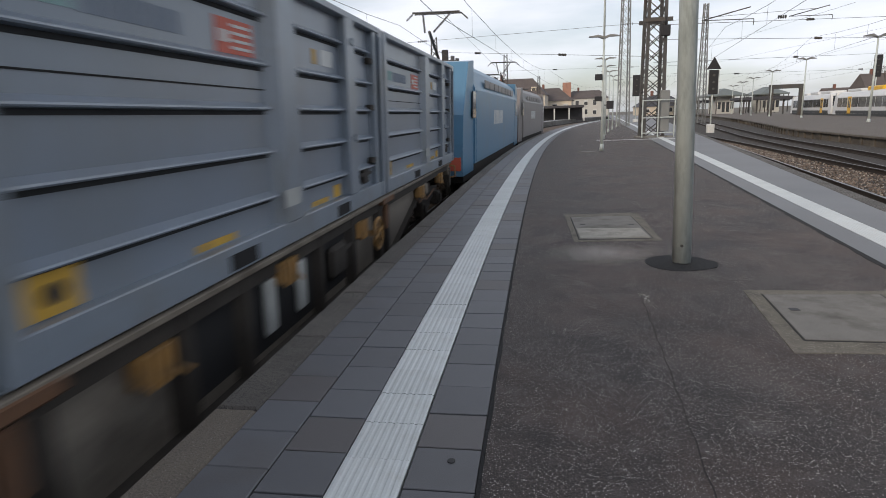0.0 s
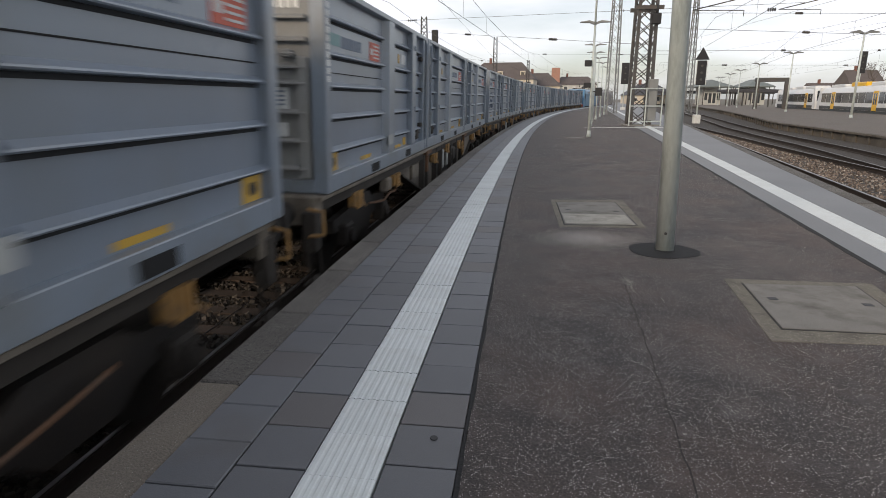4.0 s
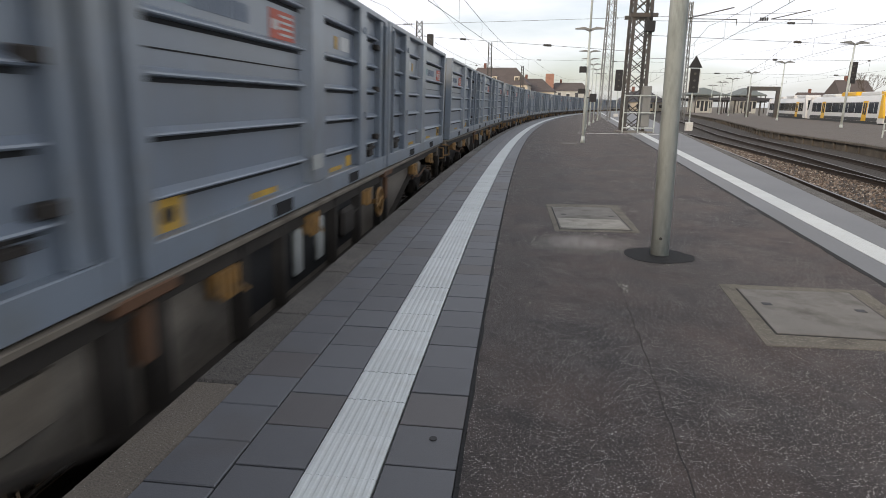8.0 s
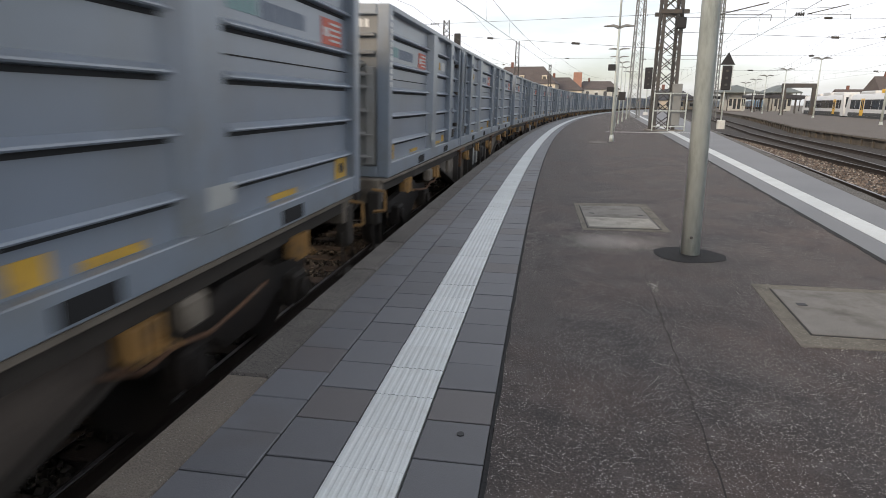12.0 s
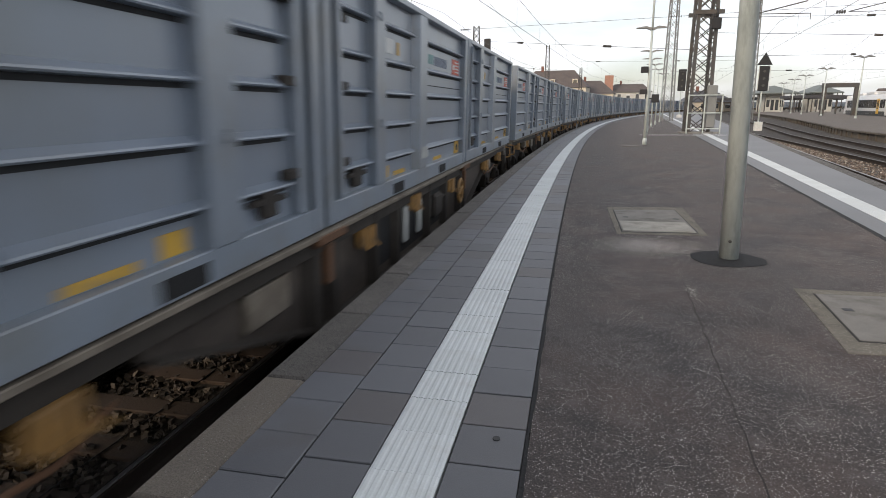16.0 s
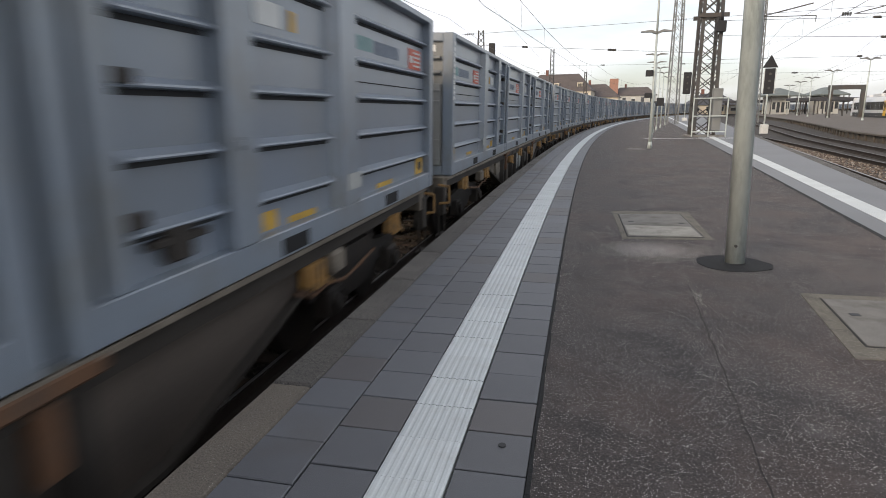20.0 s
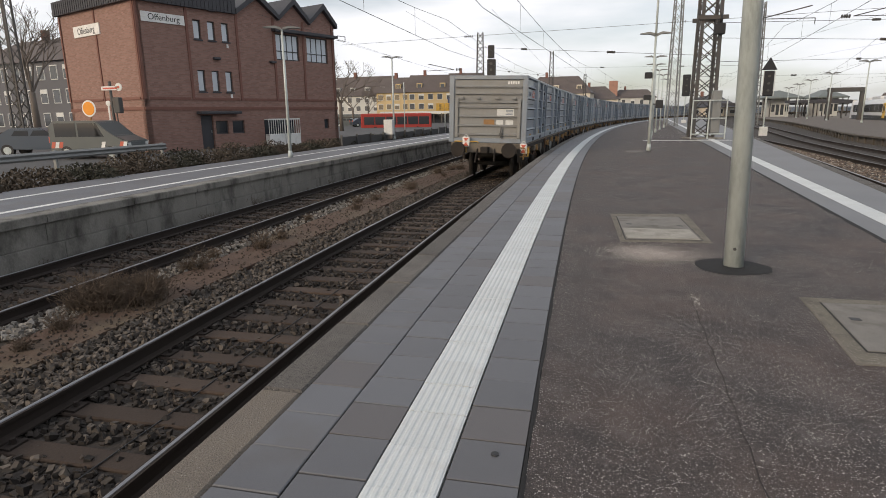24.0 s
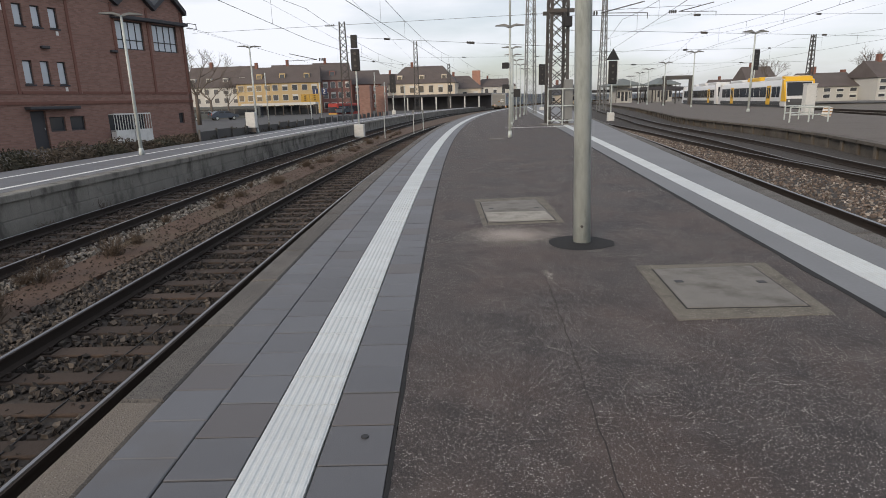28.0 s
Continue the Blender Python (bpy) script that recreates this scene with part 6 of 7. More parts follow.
SCRUB = mat("brown_scrub", (0.060, 0.046, 0.032), 0.85, var=0.45, scale=3, grain=0.3)
hr = random.Random(41)
for i in range(30):
    y = 2.5 + i * 1.45
    tall = (0.62 if i < 14 else 0.42) * hr.uniform(0.75, 1.2)
    leafy("hedge_bush", left_edge(y) - 4.45 + hr.uniform(-0.25, 0.25), y + hr.uniform(-0.3, 0.3), -0.2, hr.uniform(0.7, 1.0), hr.uniform(0.9, 1.3), tall, 2300, 0.045,
          SCRUB if i % 3 else HEDGE, 100 + i, "ragged brown winter scrub behind the platform", "hedge", "hedge bushes")
rail = thing("guard_rail", pose(0, 0, 0), "grey steel crash barrier along the street", "guard rail")
for k in range(7):
    y = 4.6 + k * 2.9
    b = B()
    x = -18.0
    box(b, x - 0.06, x + 0.06, y - 0.05, y + 0.05, -0.5, 0.32)
    part("post", b, STEEL_GREY, rail)
part("beam", sweep(B(), [(0.06, -0.15), (0.13, -0.08), (0.06, 0), (0.13, 0.08), (0.06, 0.15), (0.03, 0.15), (0.03, -0.15)],
                   [(-18.0, 4 + k * 1.3, 0.14) for k in range(15)]), STEEL_GREY, rail)


def car(m, paint, label, van=False, length=4.4):
    th = thing("van" if van else "car", m, label, "van" if van else "car", "parked vehicles")
    L, w = length, 0.9
    h = 1.85 if van else 1.48
    b = B()
    if van:
        prof = [(-L / 2, 0.35), (L / 2, 0.35), (L / 2, 0.85), (L / 2 - 0.75, 1.12), (L / 2 - 1.45, h - 0.06), (L / 2 - 1.8, h), (-L / 2 + 0.25, h), (-L / 2, h - 0.3)]
    else:
        prof = [(-L / 2, 0.35), (L / 2, 0.35), (L / 2, 0.75), (L / 2 - 0.95, 0.98), (L / 2 - 1.75, h), (-L / 2 + 1.1, h), (-L / 2 + 0.25, 1.0), (-L / 2, 0.85)]
    prism(b, prof, "y", -w, w)
    bmesh.ops.bevel(b, geom=b.edges[:], offset=0.05, segments=2, affect="EDGES")
    part("body", b, paint, th)
    top = h - 0.12
    spans = ((-L / 2 + 0.35, -0.55), (-0.45, 0.35), (0.42, L / 2 - 1.5)) if van else ((-L / 2 + 1.15, -0.2), (-0.12, 0.65))
    for x0, x1 in spans:
        for s in (-1, 1):
            b = B()
            prism(b, [(x0, 1.08), (x1 + (0.35 if x1 > 0.3 else 0), 1.08), (x1, top), (x0 + (0 if van else 0.2), top)], "y", s * (w - 0.01), s * (w + 0.008))
            part("side_window", b, GLASS_DARK, th)
    b = B()
    box(b, -L / 2 - 0.01, -L / 2 + 0.02, -w + 0.15, w - 0.15, 1.1, top - 0.1)
    part("rear_window", b, GLASS_DARK, th)
    for s in (-1, 1):
        b = B()
        box(b, -L / 2 - 0.02, -L / 2 + 0.06, s * (w - 0.18), s * (w - 0.02), 0.8, 1.1, 0.01)
        part("tail_light", b, RED, th)
        b = B()
        box(b, L / 2 - 0.12, L / 2 + 0.015, s * (w - 0.3), s * (w - 0.05), 0.62, 0.78, 0.01)
        part("headlight", b, PALE, th)
        for x in (-L / 2 + 0.85, L / 2 - 0.85):
            wh = part("wheel", rod(B(), (x, s * (w - 0.2), 0.32), (x, s * (w + 0.01), 0.32), 0.32, n=20), BLACK, th)
            part("rim", rod(B(), (x, s * (w + 0.008), 0.32), (x, s * (w + 0.02), 0.32), 0.20, n=14), GALV, wh)
    if van:
        for s in (-1, 1):
            for k, x in enumerate((-L / 2 + 0.08, -L / 2 + 0.28, -L / 2 + 0.48, L / 2 - 1.35, L / 2 - 0.42, L / 2 - 0.24)):
                b = B()
                prism(b, [(x, 0.55), (x + 0.18, 0.55), (x + 0.26, 0.84), (x + 0.08, 0.84)], "y", s * (w + 0.0), s * (w + 0.012))
                part("red_marking", b, RED if k % 2 == 0 else WHITE, th, "red and white reflective marking")
    return th


PAINT_G = mat("grey_car_paint", (0.105, 0.118, 0.120), 0.3, 0.1, var=0.08, grain=0.02, bump=0)
PAINT_S = mat("silver_blue_car_paint", (0.09, 0.11, 0.14), 0.3, 0.4, var=0.08, grain=0.02, bump=0)
PAINT_R = mat("bus_red", (0.33, 0.04, 0.03), 0.35, var=0.08, grain=0.02, bump=0)
car(pose(-22.6, 23.4, -0.5, 0, 0, 8), PAINT_G, "dark grey van with red and white rear markings", True, 4.0)
car(pose(-28.0, 25.2, -0.5, 0, 0, 20), PAINT_S, "blue-grey estate car parked on the street")
for k, (p, pt) in enumerate((((-37.89, 95.00, 0.24), PAINT_G), ((-35.15, 95.00, 0.17), PAINT_S), ((-19.73, 120.00, -0.31), PAINT_S))):
    car(pose(p[0], p[1], -0.5, 0, 0, 10 + 30 * k), pt, "small parked car far down the street")

orange = thing("disc_sign", pose(-24.1, 24.6, -0.5), "round orange signal disc with a white rim on a post", "signal sign")
part("post", rod(B(), (0, 0.03, 0), (0, 0.03, 2.0), 0.05, n=8), ORANGE, orange)
part("rim", rod(B(), (0, -0.02, 2.45), (0, 0.0, 2.45), 0.42, n=28), WHITE, orange)
part("disc", rod(B(), (0, -0.035, 2.45), (0, -0.02, 2.45), 0.34, n=28), mat("bright_orange_paint", (0.75, 0.27, 0.01), 0.5, var=0.05), orange)
sema = thing("semaphore_signal", pose(-23.0, 25.0, -0.5), "old semaphore signal with white and red arms on show", "railway signal")
part("post", rod(B(), (0, 0, 0), (0, 0, 3.8), 0.07, n=8), STEEL_DARK, sema)
b = B()
box(b, -0.45, 0.55, -0.12, -0.08, 3.35, 3.55, 0.01), rod(b, (0.6, -0.12, 3.5), (0.6, -0.08, 3.5), 0.2, n=16)
part("arm", b, WHITE, sema, "white arm with a red border and round end")
b = B()
box(b, -0.35, 0.5, -0.13, -0.12, 3.41, 3.49), rod(b, (0.6, -0.13, 3.5), (0.6, -0.12, 3.5), 0.07, n=12)
part("arm_border", b, RED, sema)
b = B()
box(b, -0.22, -0.12, -0.1, -0.06, 1.2, 2.6, 0.01), rod(b, (-0.17, -0.1, 2.7), (-0.17, -0.06, 2.7), 0.14, n=14)
part("lower_arm", b, WHITE, sema)
b = B()
box(b, 0.1, 0.5, -0.1, 0.2, 2.2, 3.0, 0.03), box(b, 0.2, 0.55, -0.1, 0.2, 0.6, 1.3, 0.03), rod(b, (0.3, 0, 0.3), (0.2, 0, 2.4), 0.03, n=6)
part("mechanism", b, STEEL_DARK, sema)

# ---- distant buildings ----


def house(name, p, width, depth, eave, ridge, wallm, roofm, label, turn=0.0, floors=3, cols=6, z=-0.5, hip=0.0, pane=GLASS_DARK, dormers=0, category="house", sills=True):
    th = thing(name, pose(p[0], p[1], z, 0, 0, turn), label, category, "distant houses")
    b = B()
    box(b, -width / 2, width / 2, 0, depth, 0, eave)
    part("wall", b, wallm, th)
    b = B()
    lo = [b.verts.new(v) for v in ((-width / 2 - 0.4, -0.4, eave - 0.1), (width / 2 + 0.4, -0.4, eave - 0.1), (width / 2 + 0.4, depth + 0.4, eave - 0.1), (-width / 2 - 0.4, depth + 0.4, eave - 0.1))]
    hi = [b.verts.new(v) for v in ((-width / 2 + hip, depth / 2, ridge), (width / 2 - hip, depth / 2, ridge))]
    b.faces.new((lo[0], lo[1], hi[1], hi[0])), b.faces.new((lo[2], lo[3], hi[0], hi[1]))
    b.faces.new((lo[1], lo[2], hi[1])), b.faces.new((lo[3], lo[0], hi[0])), b.faces.new(lo[::-1])
    roof = part("roof", b, roofm, th)
    b = B()
    box(b, -width * 0.2, -width * 0.2 + 0.7, depth / 2 - 0.4, depth / 2 + 0.4, ridge - 0.6, ridge + 1.2)
    part("chimney", b, BRICK_BAND, roof)
    fh = (eave - 0.5) / floors
    for i in range(floors):
        for j in range(cols):
            x = -width / 2 + width * (j + 0.5) / cols
            ww, wh = min(0.6, width / cols * 0.28), fh * 0.27
            zc = 0.3 + fh * (i + 0.55)
            b = B()
            box(b, x - ww - 0.1, x + ww + 0.1, -0.06, 0.02, zc - wh - 0.1, zc + wh + 0.1)
            w = part("window", b, PALE, th)
            b = B()
            box(b, x - ww, x + ww, -0.075, -0.05, zc - wh, zc + wh * (0.45 if (i + j) % 3 == 0 else 1))
            part("pane", b, pane, w)
    for k in range(dormers):
        x = -width / 2 + width * (k + 0.5) / dormers
        b = B()
        box(b, x - 0.7, x + 0.7, depth * 0.10, depth * 0.4, eave + 0.5, eave + 2.2)
        d = part("dormer", b, wallm, roof)
        b = B()
        box(b, x - 0.5, x + 0.5, depth * 0.10 - 0.05, depth * 0.10, eave + 0.9, eave + 1.9)
        part("pane", b, pane, d)
    return th


house("apartment_house", (-46.01, 150.00, 7.15), 11.5, 10, 7.6, 11.6, PLASTER_Y, ROOF, "yellow plastered apartment house with pale shutters and a dark roof", -4, 3, 5, dormers=1)
house("apartment_house", (-36.73, 149.00, 6.86), 12.0, 10, 7.6, 12.0, PLASTER_Y, ROOF, "yellow plastered corner apartment house with bay windows", 6, 3, 5, dormers=2)
house("apartment_house", (-57.50, 152.00, 7.54), 18, 10, 7.0, 12.2, PLASTER_W, ROOF, "pale grey apartment house with a wide dark roof and dormers", -8, 3, 7, dormers=4)
house("apartment_house", (-28.32, 155.00, 6.78), 9.5, 10, 8.2, 12.6, PLASTER_R, ROOF, "dull red apartment house with rows of windows", 12, 3, 5, dormers=1)
house("apartment_house", (-22.22, 165.00, 5.40), 10, 10, 7.2, 11.0, BRICK_BAND, ROOF, "dark brick town house", 8, 3, 4)
house("apartment_house", (-15.72, 200.00, 7.71), 14, 12, 7.0, 11.5, PLASTER_W, ROOF, "pale town house behind the station", 0, 3, 5)
house("station_building", (-6.14, 170.00, 5.03), 19, 12, 7.2, 12.0, PLASTER_C, ROOF, "cream station building with a hipped dark roof", -6, 2, 7, hip=4, dormers=3, category="building")
house("station_wing", (4.75, 180.00, 4.10), 13, 12, 5.6, 9.4, PLASTER_C, ROOF, "cream station wing with a hipped roof", -6, 1, 4, hip=4, category="building")
house("station_wing", (19.38, 230.00, 4.43), 16, 12, 7, 10, PLASTER_W, ROOF, "pale station wing far along the platform", -4, 2, 5, hip=3, category="building")
ch = (12.39, 230.00, 12.49)
solo("chimney_stack", box(B(), ch[0] - 1.5, ch[0] + 1.5, 230, 233, 6, ch[2], 0.05), mat("pale_red_brick", (0.36, 0.2, 0.15), 0.9, var=0.15), "pale brick chimney stack above the roofs", "chimney")
cn = thing("platform_canopy", pose(0, 0, 0), "long dark platform canopy in front of the station", "canopy")
a, c = (-15.69, 150.00, 3.82), (12.29, 150.00, 2.74)
b = B()
box(b, a[0], c[0], 146, 152, 2.6, 3.2, 0.05)
part("roof", b, SHEET, cn)
b = B()
box(b, a[0], c[0], 152, 152.4, -0.5, 2.6)
part("back_wall", b, SHEET, cn)
for k in range(9):
    x = a[0] + (c[0] - a[0]) * k / 8
    b = B()
    box(b, x - 0.15, x + 0.15, 146.2, 146.5, -0.5, 2.6)
    part("post", b, PALE, cn)
for p, w, e, r in (((35.39, 170.00, 0.74), 12, 2.5, 5.5),):
    house("platform_building", p, w, 14, e, r, PLASTER_C, SHEET, "cream platform building with a dark overhanging roof", 0, 1, 4, z=-0.1, hip=w * 0.3, category="building")
PAVILION_ROOF = mat("green_grey_roof_sheet", (0.135, 0.155, 0.150), 0.6, 0.1, var=0.2, scale=0.6)


def pavilion(x, y, half, wall, label):
    """Small platform building under a wide hipped roof that rests on posts."""
    th = thing("platform_pavilion", pose(x, y, -0.1), label, "building", "platform pavilions")
    b = B()
    lo = [b.verts.new(v) for v in ((-half, 0, 4.0), (half, 0, 4.0), (half, 12, 4.0), (-half, 12, 4.0))]
    up = [b.verts.new((v.co.x, v.co.y, 4.25)) for v in lo]
    top = [b.verts.new((0, 4.0, 5.9)), b.verts.new((0, 8.0, 5.9))]
    for k in range(4):
        b.faces.new((lo[k], lo[(k + 1) % 4], up[(k + 1) % 4], up[k]))
    b.faces.new((up[0], up[1], top[0])), b.faces.new((up[1], up[2], top[1], top[0])), b.faces.new((up[2], up[3], top[1])), b.faces.new((up[3], up[0], top[0], top[1]))
    b.faces.new(lo[::-1])
    part("roof", b, PAVILION_ROOF, th, "green-grey hipped sheet roof")
    b = B()
    box(b, -wall, wall, 2.4, 9.6, 0, 3.98)
    body = part("wall", b, PLASTER_W, th, "pale plastered wall")
    for k in range(4):
        cx = -wall + wall * 2 * (k + 0.5) / 4
        b = B()
        box(b, cx - wall * 0.17, cx + wall * 0.17, 2.34, 2.42, 0.4 if k in (1, 2) else 1.1, 2.7)
        part("window", b, GLASS_DARK, body)
    for u in (-0.95, -0.62, 0.62, 0.95):
        for v in (0.4, 11.6):
            part("post", rod(B(), (u * half, v, 0), (u * half, v, 4.0), 0.11, n=8), STEEL_DARK, th)
    return th


pavilion(45.4, 148.0, 4.2, 1.9, "pale platform pavilion under a wide hipped roof")
pavilion(55.4, 148.0, 3.1, 1.9, "small pale pavilion with a hipped roof on the island platform")
for p, q, y in (((33.5, 150.00, 1.97), (64.0, 150.00, 0.79), 162), ((42.04, 128.00, 0.94), (54.74, 128.00, 0.11), 130)):
    th = thing("island_canopy", pose(0, 0, 0), "dark island platform canopy on slender posts", "canopy", "island canopies")
    b = B()
    prism(b, [(p[0], 2.7), (q[0], 2.5), (q[0], 3.0), ((p[0] + q[0]) / 2, 3.4), (p[0], 3.2)], "y", y, y + 6)
    part("roof", b, SHEET, th)
    for k in range(5):
        x = p[0] + (q[0] - p[0]) * (k + 0.5) / 5
        b = B()
        box(b, x - 0.12, x + 0.12, y + 1, y + 1.24, -0.4, 2.7)
        part("post", b, STEEL_DARK, th)
for p, w, e, r, m1, m2, n in (((99.49, 190.00, 4.09), 9, 6, 10, PLASTER_C, ROOF, 3), ((74.97, 115.00, 2.65), 10, 2.8, 5.4, PLASTER_W, ROOF, 2), ((82.18, 118.00, 1.67), 7, 2.4, 4.8, PLASTER_W, ROOF, 2),
                              ((83.65, 110.00, 2.25), 8, 4.2, 7.2, PLASTER_W, ROOF, 3), ((103.83, 220.00, 2.84), 12, 4, 7, PLASTER_W, ROOF, 2)):
    house("house", p, w, 9, e, r, m1, m2, "white house with a brown tiled roof", 0, n, 4)
house("office_house", (-68.39, 62.00, 6.06), 20, 12, 9.0, 12.5, PLASTER_G, ROOF, "pale town house behind the street", -12, 3, 8)
gan = thing("signal_gantry", pose(0, 0, 0), "steel signal gantry over the far tracks", "gantry")
p, q = (35.5, 95.00, 4.40), (39.6, 95.00, 4.30)
for x in (p[0], q[0]):
    b = B()
    box(b, x - 0.25, x + 0.25, 94.8, 95.2, -0.5, p[2])
    part("leg", b, STEEL_DARK, gan)
b = B()
box(b, p[0] - 0.3, q[0] + 0.3, 94.7, 95.3, p[2] - 0.6, p[2])
part("beam", b, STEEL_DARK, gan)

# ---- buses, signs, small things on the left ----


def bus(p, length, paint, label, turn):
    th = thing("bus", pose(p[0], p[1], -1.35, 0, 0, turn), label, "bus", "buses")
    b = B()
    box(b, -length / 2, length / 2, -1.25, 1.25, 0.35, 3.0, 0.12)
    part("body", b, paint, th)
    for s in (-1, 1):
        for k in range(6):
            b = B()
            x0 = -length / 2 + 0.5 + k * (length - 0.8) / 6
            box(b, x0, x0 + (length - 0.8) / 6 - 0.12, s * 1.24, s * 1.262, 1.3, 2.5)
            part("window", b, GLASS_DARK, th)
        for x in (-length * 0.3, length * 0.3):
            part("wheel", rod(B(), (x, s * 1.0, 0.48), (x, s * 1.27, 0.48), 0.48, n=18), BLACK, th)
    b = B()
    box(b, -length / 2 - 0.02, -length / 2 + 0.05, -1.1, 1.1, 1.2, 2.3)
    part("rear_window", b, GLASS_DARK, th)
    b = B()
    box(b, length / 2 - 0.05, length / 2 + 0.02, -1.1, 1.1, 1.2, 2.7)
    part("windscreen", b, GLASS_DARK, th)
    b = B()
    box(b, -length / 2 - 0.02, -length / 2 + 0.05, -1.1, 1.1, 0.5, 1.1)
    part("rear_panel", b, YELLOW, th, "yellow advertising panel")
    return th


red_bus = bus((-28.0, 88.5, 0), 11, PAINT_R, "red city bus with a yellow rear panel driving off", 20)
bus((-40.66, 110.00, 0.48), 14, PAINT_G, "dark city bus waiting at the bus station", 5)
shelter = thing("bus_shelter", pose(0, 0, 0), "low glazed bus station shelter with a blue-white fascia", "shelter")
p, q = (-41.94, 125.00, 1.16), (-26.46, 125.00, 0.71)
b = B()
box(b, p[0], q[0], 124, 127, 1.6, 2.1)
part("roof", b, PALE, shelter)
for k in range(10):
    x = p[0] + (q[0] - p[0]) * k / 9
    b = B()
    box(b, x - 0.08, x + 0.08, 124.2, 124.4, -0.5, 1.6)
    part("post", b, STEEL_DARK, shelter)
b = B()
box(b, p[0], q[0], 126.5, 126.6, -0.4, 1.5)
part("glass_wall", b, GLASS_DARK, shelter)
yb = (-13.08, 60.00, 2.17)
ys = thing("yellow_notice_board", pose(yb[0], yb[1], 0), "yellow double departure board on a post", "notice board")
part("post", rod(B(), (0, 0.05, -0.2), (0, 0.05, yb[2] - 0.4), 0.05, n=8), GALV, ys)
for s in (-1, 1):
    b = B()
    box(b, s * 0.48 - 0.45, s * 0.48 + 0.45, -0.04, 0.04, yb[2] - 0.4, yb[2] + 0.4, 0.02)
    bd = part("board", b, YELLOW, ys)
    b = B()
    for k in range(3):
        box(b, s * 0.48 - 0.10, s * 0.48 + 0.10, -0.052, -0.041, yb[2] - 0.25 + k * 0.2, yb[2] - 0.15 + k * 0.2)
    part("print", b, BLACK, bd)
num = (-12.04, 60.00, 2.76)
nb = thing("platform_number_sign", pose(num[0], num[1], 0), "dark blue platform sign with white numerals 1 and 2", "sign")
part("post", rod(B(), (0, 0.05, -0.2), (0, 0.05, num[2] + 0.9), 0.05, n=8), GALV, nb)
SIGNBLUE = mat("sign_blue", (0.02, 0.035, 0.10), 0.4, var=0.05)
for s, w in ((-1, "1"), (1, "2")):
    b = B()
    box(b, s * 0.45 - 0.28, s * 0.45 + 0.28, -0.03, 0.03, num[2] - 0.32, num[2] + 0.32, 0.01)
    bd = part("board", b, SIGNBLUE, nb)
    t = part("numeral", text_mesh(w, 0.6, WHITE), WHITE, bd)
    t.matrix_basis = pose(s * 0.45, -0.04, num[2], 90, 0, 0)
vb = (-10.45, 34.00, 0.68)
cab = thing("switch_cabinet", pose(vb[0] - 0.25, vb[1] - 0.5, 0), "pale grey cabinet at the foot of a platform lamp", "cabinet")
b = B()
box(b, -0.28, 0.28, -0.2, 0.2, 0.25, 1.15, 0.02)
part("body", b, PALE, cab)
b = B()
box(b, -0.25, 0.25, -0.18, 0.18, 0, 0.25)
part("plinth", b, STEEL_DARK, cab)
for k, (px_, mt) in enumerate((((-9.52, 75.00, 1.52), BRICK_BAND), ((-7.97, 80.00, 1.46), BRICK_BAND))):
    b = B()
    box(b, px_[0] - 0.7, px_[0] + 0.7, px_[1], px_[1] + 2, -0.6, px_[2] + 2.2, 0.03)
    solo("brick_pier", b, BRICK, "narrow red brick pier beside the track", "pier", "brick piers")
for p in ((-16.91, 58.00, 3.14), (-6.95, 75.00, 2.49), (-9.33, 85.00, 4.23), (-4.11, 70.00, 2.03)):
    b = B()
    th = thing("small_mast", pose(p[0], p[1], 0), "thin grey post with small sign plates", "post", "thin posts")
    part("pole", rod(B(), (0, 0, -0.3), (0, 0, p[2] + 1.5), 0.05, n=8), GALV, th)
    b = B()
    box(b, -0.14, 0.14, -0.08, -0.04, p[2], p[2] + 0.3, 0.01)
    part("plate", b, STEEL_GREY, th)
for p in ((-3.51, 40.00, -0.21), (-1.75, 45.00, -0.03), (-1.12, 48.00, -0.06)):
    th = thing("marker_post", pose(p[0], p[1], -0.95), "thin marker post beside the track", "post", "marker posts")
    part("pole", rod(B(), (0, 0, 0), (0, 0, 1.8), 0.03, n=6), GALV, th)
    b = B()
    box(b, -0.07, 0.07, -0.04, -0.02, 1.55, 1.8)
    part("plate", b, STEEL_GREY, th)


# ---- railcar on the far track ----
rc0, rc1 = Vector((36.9, 60.0, 0)), Vector((42.6, 95.0, 0))
RC_TURN = math.degrees(math.atan2(rc1.x - rc0.x, rc1.y - rc0.y))
RC_W = mat("railcar_white", (0.62, 0.63, 0.64), 0.35, var=0.06, grain=0.03, bump=0)
RC_Y = mat("railcar_yellow", (0.72, 0.42, 0.02), 0.35, var=0.06, grain=0.03, bump=0)
RC_D = mat("railcar_skirt", (0.055, 0.058, 0.062), 0.6, var=0.15)


